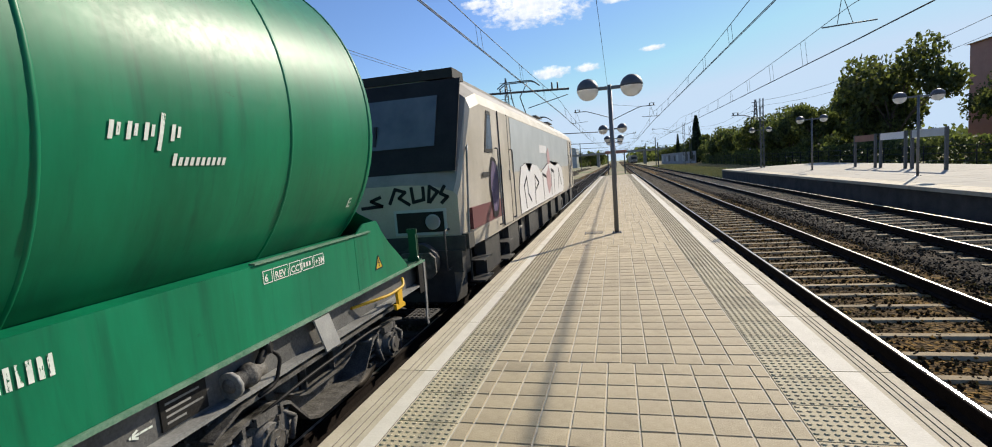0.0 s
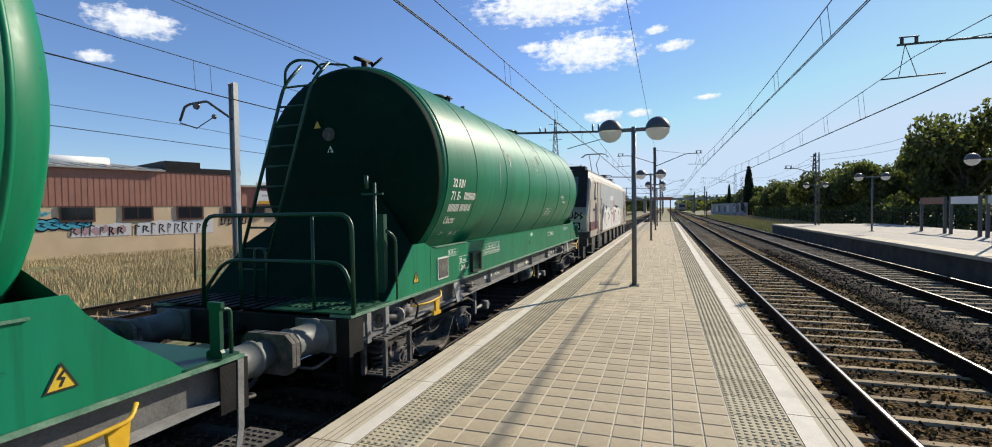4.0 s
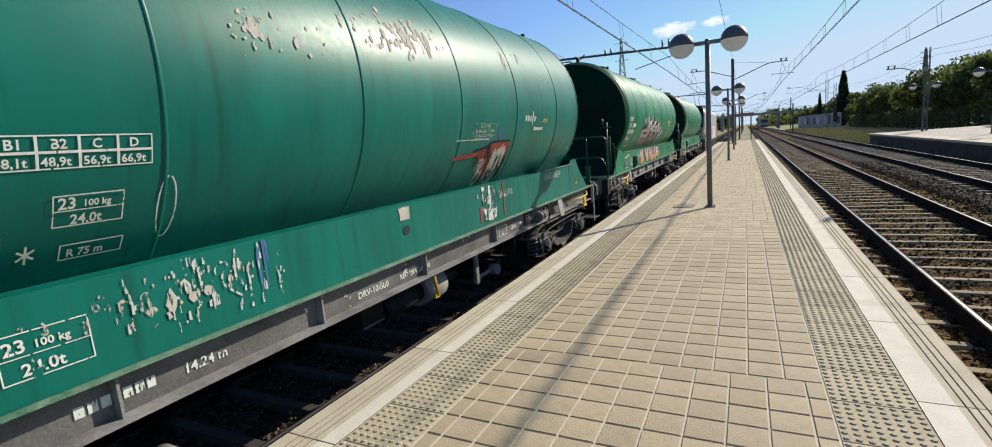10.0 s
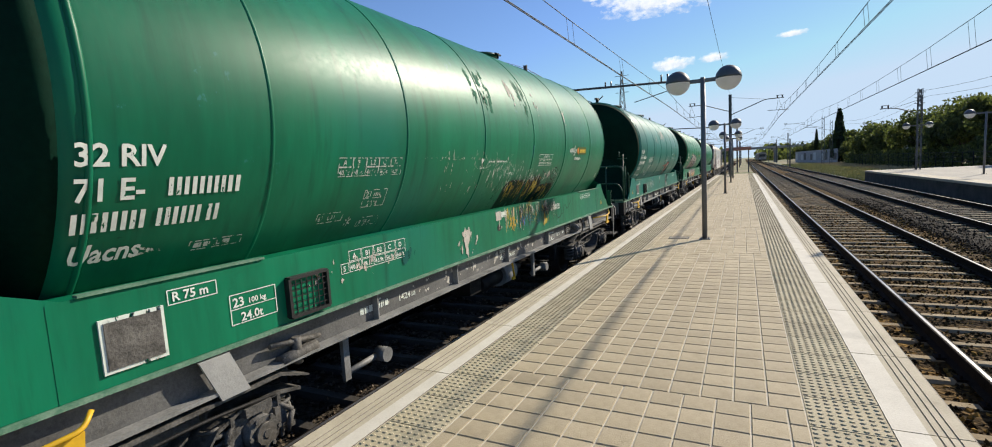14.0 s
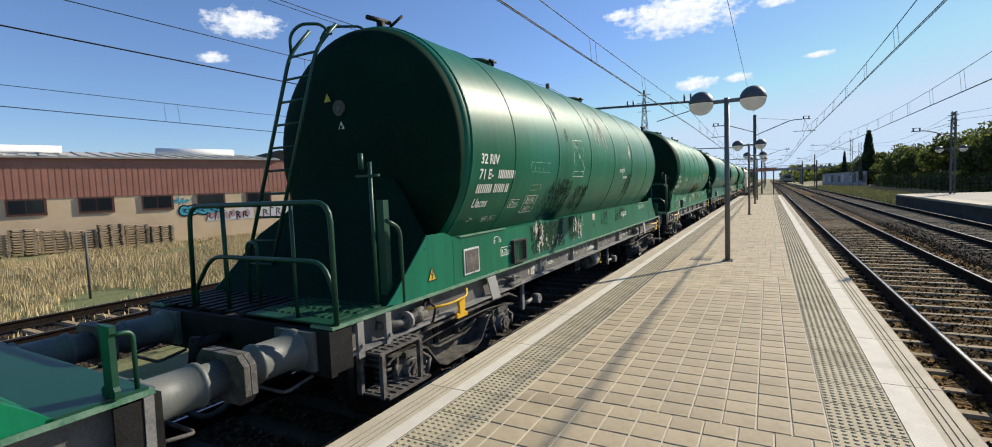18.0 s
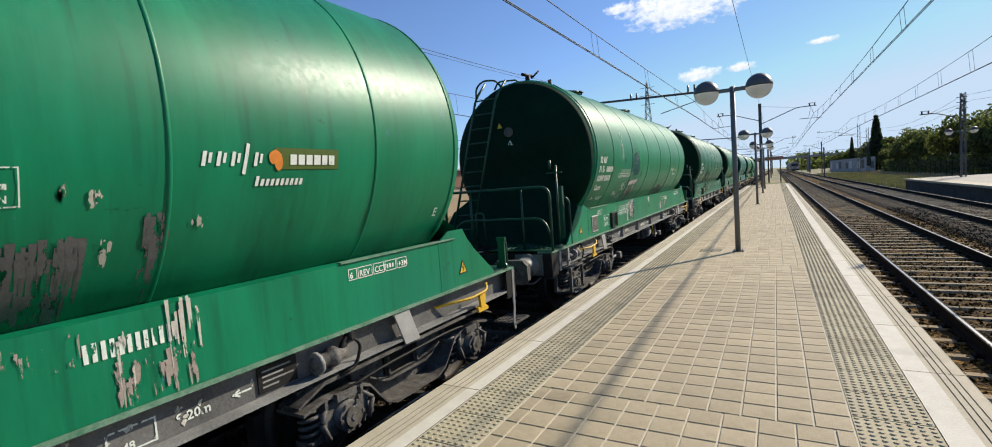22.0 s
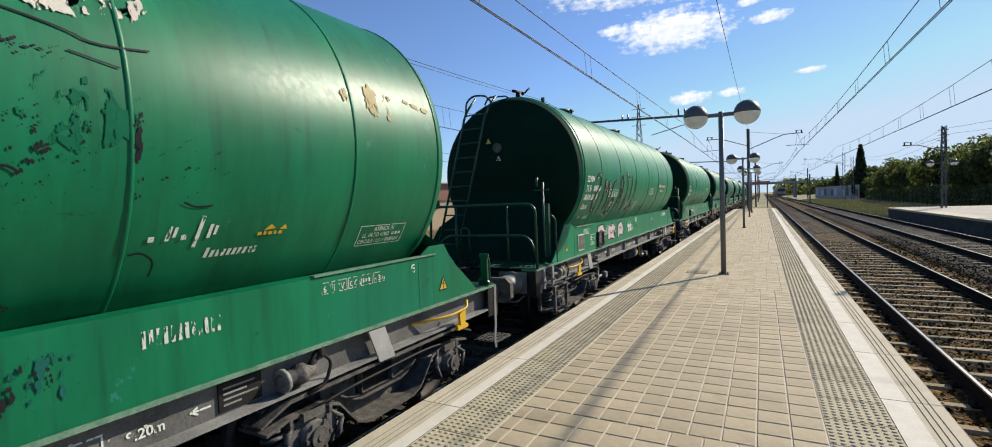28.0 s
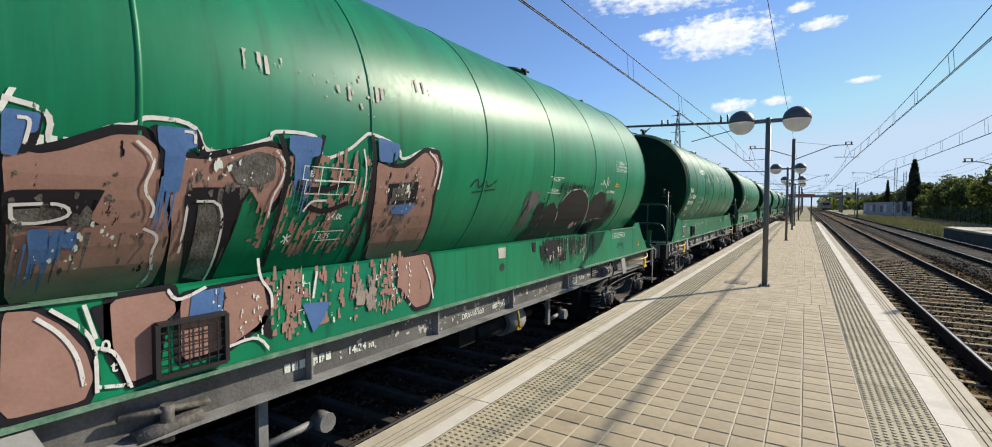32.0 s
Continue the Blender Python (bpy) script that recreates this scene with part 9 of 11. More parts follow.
marks(9, "flake_blue", flakes(6.7, 1.40, 0.25, 0.15, 40, 0.03, 235, 2.0), SK, "", 0.006)
marks(9, "paint_black_g", flakes(6.55, 1.40, 0.3, 0.15, 40, 0.012, 236, 2.0) + stroke(soft([(6.0, 1.55), (6.08, 1.46), (6.14, 1.54)]), 0.010), SK, "", 0.0085)

marks(3, "teal", streaks(6.24, 6.64, 1.18, 1.60, 150, 241, 0.008, 0.06) + flakes(6.58, 1.40, 0.06, 0.2, 30, 0.02, 242, 2.0), SK, "green paint left between the peeled spots", 0.0085)
marks(3, "flake_white", drips(6.56, 6.90, 2.06, 60, 0.40, 243, 0.010) + drips(6.25, 6.48, 1.92, 30, 0.28, 244, 0.008), label="pale peeled streaks on the tank", eps=0.0095)
marks(3, "grime_dark", streaks(6.70, 6.98, 1.62, 1.95, 110, 245, 0.007, 0.06) + streaks(6.58, 6.72, 1.62, 1.80, 30, 246, 0.006, 0.05), label="dark streaks through the peeled paint", eps=0.0105)
marks(3, "paint_rust", drips(6.05, 6.55, 2.03, 24, 0.30, 247, 0.008), label="rust-brown runs", eps=0.0105)

# ------------------------------------------------------------------ overhead line
def wire(name, pts, r, label, material="wire"):
    return tagged(new(name, mesh_of(with_pipe(pts, r, 6), name, material)), label, "overhead wire", "overhead wires", "structure")


def catenary(x, zc, zm, y0, y1, supports, sag=0.45, r=0.011):
    """Contact wire, sagging messenger between the supports, and double droppers."""
    t = thing("overhead_line", "dark contact wire hung from a messenger wire by droppers", "overhead line", pose(0, 0, 0), "overhead lines", "structure")
    stag = [0.16 * (1 if i % 2 else -1) for i in range(len(supports))]
    cpts, mpts, drops = [], [], []
    for i, (a, b) in enumerate(zip(supports, supports[1:])):
        n = 10
        for k in range(n):
            f = k / n
            y = a + (b - a) * f
            cx = x + stag[i] * (1 - f) + stag[i + 1] * f
            mz = zm - 4 * sag * f * (1 - f)
            cpts.append((cx, y, zc))
            mpts.append((x + (cx - x) * 0.3, y, mz))
            if 0 < k and a < 130:
                drops.append((cx, x + (cx - x) * 0.3, y, mz))
    cpts = [p for p in cpts if y0 <= p[1] <= y1]
    mpts = [p for p in mpts if y0 <= p[1] <= y1]
    for q in (-0.02, 0.02):
        part("contact_wire", with_pipe([(a + q, b, c) for a, b, c in cpts], r, 6), "wire", t)
    part("messenger_wire", with_pipe(mpts, r, 6), "wire", t)
    for cx, mx, y, mz in drops:
        if y0 <= y <= y1:
            for q in (-0.25, 0.25):
                part("dropper", with_rod((cx, y + q, zc), (mx, y + q, mz), 0.006, 4), "wire", t)
    return t


SUP = [-42, 3, 48, 98, 148, 198, 258, 330]
catenary(TRACK_1, 4.85, 5.75, -6, 330, SUP)
catenary(TRACK_2, 4.75, 5.85, -6, 330, [-32, 18, 60, 100, 148, 198, 258, 330])
catenary(TRACK_L, 4.95, 5.95, -6, 330, [-30, 32, 82, 132, 182, 232, 290, 330])
catenary(TRACK_FAR, 4.80, 5.95, -30, 160, [-40, 32, 82, 132, 180])
catenary(-20.0, 4.65, 5.45, -30, 160, [-40, 16.5, 66, 116, 166], 0.25)
wire("earth_wire", [(-0.97, y, 7.0 - 0.3 * math.sin(math.pi * ((y + 2) % 50) / 50)) for y in range(-8, 200, 4)], 0.009, "thin earth wire strung between the mast tops")
wire("feeder_wire", [(-13.2, y, 8.5 - 0.8 * math.sin(math.pi * ((y + 18) % 50) / 50)) for y in range(-18, 183, 5)], 0.014, "dark feeder cable on the mast tops")
wire("feeder_wire", [(-12.6, y, 8.1 - 0.8 * math.sin(math.pi * ((y + 18) % 50) / 50)) for y in range(-18, 183, 5)], 0.010, "dark feeder cable on the mast tops")
wire("feeder_wire", [(14.8, y, 6.8 - 0.9 * math.sin(math.pi * ((y - 18) % 42) / 42)) for y in range(18, 145, 6)], 0.012, "dark feeder cable across the platform")
wire("feeder_wire", [(15.4, y, 6.3 - 0.9 * math.sin(math.pi * ((y - 18) % 42) / 42)) for y in range(18, 145, 6)], 0.010, "dark feeder cable across the platform")


def cantilever(t, xm, y, z0, xe, ze, steady=True, tie=True):
    """A bracket arm from a mast towards the track, with a steady arm below."""
    s = 1 if xe > xm else -1
    part("bracket_arm", with_pipe(rounded([(xm, y, z0), (xm + (xe - xm) * 0.72, y, ze), (xe + 0.3 * s, y, ze)], 0.3), 0.034, 8), "mast", t)
    if tie:
        part("tie_rod", with_rod((xm, y, ze + 0.45), (xm + (xe - xm) * 0.7, y, ze + 0.02), 0.012, 6), "mast", t)
    for q in (-0.18, 0.18):
        part("insulator", with_rod((xe + q, y, ze + 0.02), (xe + q, y, ze + 0.22), 0.05, 8), "insulator", t)
    part("insulator_bar", with_rod((xe - 0.25, y, ze + 0.22), (xe + 0.25, y, ze + 0.22), 0.02, 6), "mast", t)
    if steady:
        part("steady_arm", with_rod((xe - 0.9 * s, y, ze - 0.95), (xe + 0.7 * s, y, ze - 1.0), 0.022, 6), "mast", t)
        for q in (-0.25, 0.2):
            part("hanger", with_rod((xe - 0.1, y, ze), (xe + q, y, ze - 0.95), 0.01, 6), "wire", t)


def tubular_mast(x, y, h, z=-0.98, label="grey steel mast carrying the overhead line"):
    t = thing("catenary_mast", label, "mast", pose(0, 0, 0), "overhead line masts")
    bm = BM()
    for s in (-1, 1):
        box(bm, x + s * 0.10 - 0.02, x + s * 0.10 + 0.02, y - 0.06, y + 0.06, z, h)
    box(bm, x - 0.10, x + 0.10, y - 0.012, y + 0.012, z, h)
    part("column", bm, "mast", t)
    part("footing", with_box(x - 0.3, x + 0.3, y - 0.3, y + 0.3, z - 0.2, max(z + 0.05, -0.9)), "concrete", t)
    return t


def lattice_mast(x, y, h, w=0.36, z=-0.98, label="grey lattice mast carrying the overhead line"):
    t = thing("catenary_mast", label, "mast", pose(0, 0, 0), "overhead line masts")
    for sx in (-1, 1):
        for sy in (-1, 1):
            part("leg", with_box(x + sx * w / 2 - 0.018, x + sx * w / 2 + 0.018, y + sy * w / 2 - 0.018, y + sy * w / 2 + 0.018, z, h), "mast", t)
    k = 0
    zz = z + 0.3
    bm = BM()
    while zz < h - 0.5:
        s = 1 if k % 2 else -1
        for q in (-1, 1):
            rod(bm, (x - s * w / 2, y + q * w / 2, zz), (x + s * w / 2, y + q * w / 2, zz + 0.5), 0.018, 4)
            rod(bm, (x + q * w / 2, y - s * w / 2, zz), (x + q * w / 2, y + s * w / 2, zz + 0.5), 0.018, 4)
        zz += 0.5
        k += 1
    part("lacing", bm, "mast", t)["kind"] = "stuff"
    return t


m = tubular_mast(-0.97, 48.0, 7.05, 0.0)
cantilever(m, -0.97, 48.0, 5.3, 2.75, 6.35)
cantilever(m, -0.97, 48.0, 5.6, -4.0, 6.4, True, False)
m = lattice_mast(11.9, 18.7, 7.4, 0.30, 0.0)
cantilever(m, 11.9, 18.7, 6.2, 6.9, 6.4)
m = lattice_mast(11.3, 45.7, 5.75, 0.24, 0.0)
cantilever(m, 11.3, 45.7, 4.0, 9.3, 4.55, False)
m = lattice_mast(15.0, 125.0, 9.2, 0.42)
cantilever(m, 15.0, 125.0, 6.9, 8.2, 8.2)
m = lattice_mast(17.2, 131.0, 8.6, 0.42)
cantilever(m, 17.2, 131.0, 6.4, 12.5, 7.4, False)
for y in (98.0, 148.0, 198.0, 258.0):
    m = tubular_mast(-0.97, y, 7.2)
    cantilever(m, -0.97, y, 5.3, 2.9, 6.4)
for y in (148.0, 198.0, 258.0):
    m = tubular_mast(10.2, y, 7.2)
    cantilever(m, 10.2, y, 5.3, 6.7, 6.4)
m = tubular_mast(8.5, 118.0, 4.9)
m = tubular_mast(-13.2, 32.0, 8.7)
part("boom", with_rod((-13.2, 32, 6.75), (-3.3, 32, 6.35), 0.07, 8), "mast", m, "long dark boom over two tracks")
for x in (-11.7, -7.6, -4.2):
    for q in (-0.18, 0.18):
        part("insulator", with_rod((x + q, 32, 6.45), (x + q, 32, 6.85), 0.05, 8), "insulator", m)
part("steady_arm", with_rod((-6.0, 32, 5.4), (-3.4, 32, 6.0), 0.025, 6), "mast", m)
for y in (82.0, 132.0, 182.0):
    mm = tubular_mast(-13.2, y, 8.7)
    part("boom", with_rod((-13.2, y, 6.75), (-3.3, y, 6.35), 0.07, 8), "mast", mm)
for y in (16.8, 66.0, 116.0):
    mm = thing("catenary_mast", "grey H-section mast beside the siding", "mast", pose(0, 0, 0), "overhead line masts")
    bm = BM()
    for q in (-0.13, 0.13):
        box(bm, -17.4 + q - 0.012, -17.4 + q + 0.012, y - 0.12, y + 0.12, -0.98, 7.1)
    box(bm, -17.53, -17.27, y - 0.01, y + 0.01, -0.98, 7.1)
    part("column", bm, "mast_pale", mm)
    part("foot", with_box(-17.75, -17.05, y - 0.35, y + 0.35, -0.98, -0.80), "concrete", mm, "concrete footing")
    part("bracket_arm", with_pipe(rounded([(-17.45, y, 5.55), (-18.9, y, 6.45), (-19.9, y, 6.40), (-20.2, y, 6.30), (-20.5, y, 5.70)], 0.12), 0.055, 8), "mast", mm, "bent bracket arm")
    part("steady_arm", with_rod((-20.5, y, 5.62), (-19.5, y, 5.32), 0.03, 6), "mast", mm)
    part("steady_arm", with_rod((-19.5, y, 5.32), (-18.5, y, 5.75), 0.022, 6), "mast", mm)
    part("clamp", with_rod((-19.5, y - 0.05, 6.30), (-19.5, y + 0.05, 6.30), 0.16, 10), "insulator", mm)
    part("clamp", with_rod((-18.5, y - 0.05, 5.75), (-18.5, y + 0.05, 5.75), 0.10, 10), "insulator", mm)

# power-line pylons far behind
for x, y, h, w in ((-53.0, 250.0, 47.0, 6.0), (61.5, 250.0, 24.0, 3.0)):
    t = thing("pylon", "grey lattice power pylon in the distance", "pylon", pose(0, 0, 0), "power pylons")
    for sx in (-1, 1):
        for sy in (-1, 1):
            part("leg", with_rod((x + sx * w / 2, y + sy * w / 2, -1), (x + sx * 0.25, y + sy * 0.25, h), 0.16, 4), "mast", t)
    bm = BM()
    k = 14
    for i in range(k):
        f, g = i / k, (i + 1) / k
        a, b = w / 2 * (1 - f) + 0.25 * f, w / 2 * (1 - g) + 0.25 * g
        for s in (-1, 1):
            rod(bm, (x - s * a, y - a, -1 + (h + 1) * f), (x + s * b, y - b, -1 + (h + 1) * g), 0.10, 4)
            rod(bm, (x - s * a, y + a, -1 + (h + 1) * f), (x + s * b, y + b, -1 + (h + 1) * g), 0.10, 4)
    part("lacing", bm, "mast", t)["kind"] = "stuff"
    for f in (0.78, 0.87, 0.95):
        part("cross_arm", with_rod((x - w * 0.55, y, h * f), (x + w * 0.55, y, h * f), 0.14, 4), "mast", t)

# ------------------------------------------------------------------ warehouse behind the train
M["cladding"] = grainy("red_brown_cladding", (0.31, 0.135, 0.090), (0.42, 0.195, 0.135), 1.2, 0.6, 0, 0.05)
M["cream_wall"] = grainy("cream_render", (0.58, 0.43, 0.26), (0.74, 0.58, 0.38), 0.8, 0.9, 0, 0.2)
M["fibre_roof"] = grainy("grey_fibre_cement_roof", (0.30, 0.295, 0.27), (0.46, 0.45, 0.41), 0.9, 0.9, 0, 0.2)
M["white_duct"] = plain("white_roof_light", (0.66, 0.67, 0.66), 0.6)
M["pallet_wood"] = grainy("weathered_pallet_wood", (0.24, 0.18, 0.11), (0.46, 0.36, 0.24), 6, 0.85, 0, 0.3, 0.3)
M["frame_brown"] = plain("brown_window_frame", (0.10, 0.045, 0.03), 0.5)
M["paint_cyan"] = plain("sprayed_cyan", (0.06, 0.40, 0.52), 0.55)
WA = Matrix.Translation((-37.5, 8.0, -0.98)) @ Matrix.Rotation(math.atan2(0.948, 0.319), 4, "Z")
WZ = 0.98
house = thing("warehouse", "long red-clad warehouse with a cream base and small windows", "warehouse", WA)
bm = BM()
box(bm, -45, 22.4, 0.0, 24.0, 0.0, WZ + 2.12)
part("wall", bm, "cream_wall", house)
bm = BM()
x = -45.0
while x < 22.4:          # ribbed sheets
    box(bm, x, x + 0.20, -0.036, 0.02, WZ + 2.10, WZ + 4.45)
    box(bm, x + 0.20, x + 0.30, -0.025, 0.02, WZ + 2.10, WZ + 4.45)
    x += 0.30
box(bm, -45, 22.4, 0.02, 24.0, WZ + 2.12, WZ + 4.40)
part("cladding", bm, "cladding", house, "red-brown ribbed metal cladding")
bm = BM()
prism(bm, [(-0.25, WZ + 4.40), (-0.25, WZ + 4.50), (12, WZ + 5.75), (24.2, WZ + 4.50), (24.2, WZ + 4.40)], "x", -45.2, 17.6)
part("roof", bm, "fibre_roof", house)
bm = BM()
x = -45.0
while x < 17.5:
    prism(bm, [(-0.24, WZ + 4.51), (12, WZ + 5.76), (12, WZ + 5.81), (-0.24, WZ + 4.56)], "x", x, x + 0.35)
    x += 0.9
part("roof_ribs", bm, "fibre_roof", house)
for a, b in ((-7, 5.6), (10.6, 15.6), (-24, -14)):
    bm = BM()
    rod(bm, (a, 4.0, WZ + 5.15), (b, 4.0, WZ + 5.15), 0.33, 14)
    part("roof_light", bm, "white_duct", house, "white tubular roof light")
bm = BM()
box(bm, 17.6, 22.6, -0.08, 20, WZ + 4.4, WZ + 4.75)
box(bm, 17.6, 19.8, -0.08, 8, WZ + 4.7, WZ + 5.15)
part("parapet", bm, "loco_dark", house, "dark parapet coping")
for i in range(-14, 7):
    x = 2.98 + 3.07 * i
    w = part("window", with_box(x - 0.08, x + 1.62, -0.07, 0.05, WZ + 1.16, WZ + 2.12), "frame_brown", house)
    part("pane", with_box(x + 0.04, x + 0.72, -0.085, -0.06, WZ + 1.30, WZ + 2.02), "window_dark", w)
    part("pane", with_box(x + 0.80, x + 1.50, -0.085, -0.06, WZ + 1.30, WZ + 2.02), "window_dark", w)


def wall_paint(name, loops, material, out, label=""):
    bm = BM()
    for loop in loops:
        bm.faces.new([bm.verts.new((a, -out, WZ + b)) for a, b in loop])
    bmesh.ops.triangulate(bm, faces=bm.faces[:])
    ob = part(name, bm, material, house, label)
    if len(loops) > 1:
        ob["kind"] = "stuff"


CYAN = [(11.35, 1.02, 0.30, 0.30), (11.85, 1.06, 0.34, 0.30), (12.40, 1.04, 0.32, 0.32), (12.95, 1.06, 0.36, 0.29), (13.35, 1.10, 0.22, 0.22)]
wall_paint("graffiti", [blob(x, z, a + 0.09, b + 0.09, 14, 0.12, i) for i, (x, z, a, b) in enumerate(CYAN)], "paint_black_g", 0.02, "black outline of sprayed letters")
wall_paint("graffiti", [blob(x, z, a, b, 14, 0.12, i) for i, (x, z, a, b) in enumerate(CYAN)], "paint_cyan", 0.03, "cyan sprayed letters")
wall_paint("graffiti", [l for x, z, a, b in CYAN for l in stroke([(x - a * 0.5, z + b * 0.4), (x + a * 0.3, z + b * 0.3), (x - a * 0.3, z - b * 0.1), (x + a * 0.4, z - b * 0.4)], 0.05)], "paint_black_g", 0.04)
wall_paint("graffiti", [l for i in range(6) for l in stroke([(10.1 + 0.25 * i, 1.45 + 0.08 * (i % 2)), (10.3 + 0.25 * i, 1.95 - 0.1 * (i % 3)), (10.25 + 0.25 * i, 1.60), (10.5 + 0.25 * i, 1.75)], 0.07)], "paint_cyan", 0.025, "teal sprayed scrawl")
r = random.Random(77)
wall_paint("graffiti", [[(12.6, 0.25), (15.6, 0.25), (15.6, 1.02), (15.0, 1.08), (14.2, 0.96), (13.4, 1.0), (12.7, 0.9)], [(15.9, 0.20), (20.6, 0.20), (20.6, 1.25), (19.6, 1.22), (18.6, 1.10), (17.2, 1.16), (16.0, 1.0)]], "paint_white_g", 0.02, "white sprayed field")
wall_paint("graffiti", [blob(12.9 + 0.45 * i, 0.62 + r.uniform(-0.1, 0.1), 0.2, 0.25, 10, 0.3, 30 + i) for i in range(6)], "paint_pink", 0.024, "pink sprayed fills")
for i in range(17):
    x, w2 = 12.75 + 0.46 * i, r.uniform(0.10, 0.17)
    if i == 6:
        continue
    z0, z1 = 0.34 + r.uniform(-0.06, 0.06), 0.86 + r.uniform(-0.10, 0.14)
    wall_paint("graffiti", stroke([(x - w2, z0), (x - w2 * 0.8, z1), (x + w2 * 0.6, z1 - 0.08), (x - w2 * 0.2, (z0 + z1) / 2), (x + w2, z0 + 0.05)][: r.choice((3, 4, 5))], r.uniform(0.04, 0.075)), "paint_black_g" if i % 3 else "loco_under", 0.03)
wall_paint("graffiti", [l for i in range(4) for l in stroke([(21.1 + 0.5 * i, 0.75), (21.2 + 0.5 * i, 1.35), (21.45 + 0.5 * i, 1.25), (21.35 + 0.5 * i, 0.8), (21.1 + 0.5 * i, 0.75)], 0.09)], "loco_dark", 0.03, "dark sprayed letters")
# lower neighbour with a sign board
annex = thing("workshop", "low red-clad workshop beside the warehouse", "workshop", WA)
part("wall", with_box(22.9, 60, 0.6, 18, 0, WZ + 2.0), "cream_wall", annex)
part("cladding", with_box(22.9, 60, 0.5, 18, WZ + 2.0, WZ + 3.55), "cladding", annex)
part("roof", with_box(22.8, 60.2, 0.3, 18.2, WZ + 3.55, WZ + 3.7), "fibre_roof", annex)
sg = part("sign_board", with_box(24.0, 27.6, 0.35, 0.45, WZ + 2.25, WZ + 3.95), "white_duct", annex, "white sign board with small emblem")
part("sign_line", with_box(25.3, 27.3, 0.34, 0.349, WZ + 3.35, WZ + 3.65), "loco_dark", sg)
part("sign_line", with_box(24.4, 27.2, 0.34, 0.349, WZ + 2.85, WZ + 3.0), "loco_grey", sg)
part("sign_line", with_box(24.1, 27.5, 0.34, 0.349, WZ + 2.28, WZ + 2.5), "yellow", sg)
part("sign_emblem", with_box(24.3, 25.0, 0.34, 0.349, WZ + 3.3, WZ + 3.75), "maroon", sg)
for i in range(5):
    w = part("window", with_box(23.3 + 2.1 * i, 24.7 + 2.1 * i, 0.44, 0.62, WZ + 1.25, WZ + 2.02), "frame_brown", annex)
    part("pane", with_box(23.4 + 2.1 * i, 24.6 + 2.1 * i, 0.43, 0.46, WZ + 1.33, WZ + 1.95), "window_dark", w)


# stacked pallets along the wall
def pallet_mesh():
    bm = BM()
    foot = []
    for j in (0.5, 0.0, -0.5):          # three skids with wider feet under one deck
        foot += [(j + 0.05, 0.118), (j + 0.05, 0.02), (j + 0.10, 0.02), (j + 0.10, 0.0), (j - 0.10, 0.0), (j - 0.10, 0.02), (j - 0.05, 0.02), (j - 0.05, 0.118)]
    prism(bm, [(-0.6, 0.118), (-0.6, 0.14), (0.6, 0.14), (0.6, 0.118)] + foot, "y", -0.5, 0.5)
    return mesh_of(bm, "pallet", "pallet_wood")


PALLET = pallet_mesh()
r = random.Random(3)
for i in range(20):
    x = -14 + i * 1.25
    st = thing("pallet_stack", "stack of weathered wooden pallets against the warehouse wall", "pallet stack", WA @ pose(x, -1.3 - (i % 3) * 0.1, 0.05, 0, 0, (i * 37) % 7 - 3), "pallet stacks")
    for j in range((9, 8, 10)[i % 3]):
        share("pallet", PALLET, st, pose(r.uniform(-0.03, 0.03), r.uniform(-0.03, 0.03), j * 0.142, 0, 0, r.uniform(-2, 2)))

# ------------------------------------------------------------------ dry grass
M["dry_grass"] = grainy("dry_grass_blades", (0.30, 0.235, 0.12), (0.56, 0.45, 0.25), 0.6, 0.9, 0, 0.0)
M["green_grass"] = grainy("green_weeds", (0.24, 0.235, 0.075), (0.50, 0.45, 0.19), 0.5, 0.9, 0, 0.0)


def grass(name, label, material, x0, x1, y0, y1, count, h, seed, z=-0.98, wide=0.02):
    r = random.Random(seed)
    verts, faces = [], []
    for _ in range(count):
        x, y = r.uniform(x0, x1), r.uniform(y0, y1)
        if noise.noise((x * 0.35, y * 0.35, seed)) < -0.28:
            continue
        a, hh, lean = r.uniform(0, 6.28), h * r.uniform(0.4, 1.15), r.uniform(0.0, 0.35)
        dx, dy = math.cos(a) * wide * r.uniform(0.6, 1.6), math.sin(a) * wide
        k = len(verts)
        lx, ly = lean * hh * math.sin(a), -lean * hh * math.cos(a)
        verts += [(x - dx, y - dy, z), (x + dx, y + dy, z), (x + dx * 0.6 + lx * 0.4, y + dy * 0.6 + ly * 0.4, z + hh * 0.6), (x - dx * 0.6 + lx * 0.4, y - dy * 0.6 + ly * 0.4, z + hh * 0.6), (x + lx, y + ly, z + hh)]
        faces += [(k, k + 1, k + 2, k + 3), (k + 3, k + 2, k + 4)]
    me = bpy.data.meshes.new(name)
    me.from_pydata(verts, [], faces)
    me.materials.append(M[material])
    return tagged(new(name, me), label, "grass", kind="stuff")


grass("dry_grass", "tall dry yellow grass behind the siding", "dry_grass", -33, -14.8, 0, 45, 150000, 0.27, 31, wide=0.008)
grass("dry_grass", "tall dry yellow grass further along", "dry_grass", -32, -14.6, 45, 110, 30000, 0.5, 32, wide=0.06)
grass("weeds", "dry weeds between the siding rails", "dry_grass", -14, -9.0, 0, 40, 4000, 0.14, 33, -0.76)
grass("weeds", "yellow-green weeds beyond the opposite platform", "green_grass", 8.8, 14.5, 50, 150, 15000, 0.42, 34, wide=0.07)
grass("dry_grass", "pale dry grass in front of the far wall", "dry_grass", 14.5, 24, 50, 150, 16000, 0.22, 36, wide=0.06)
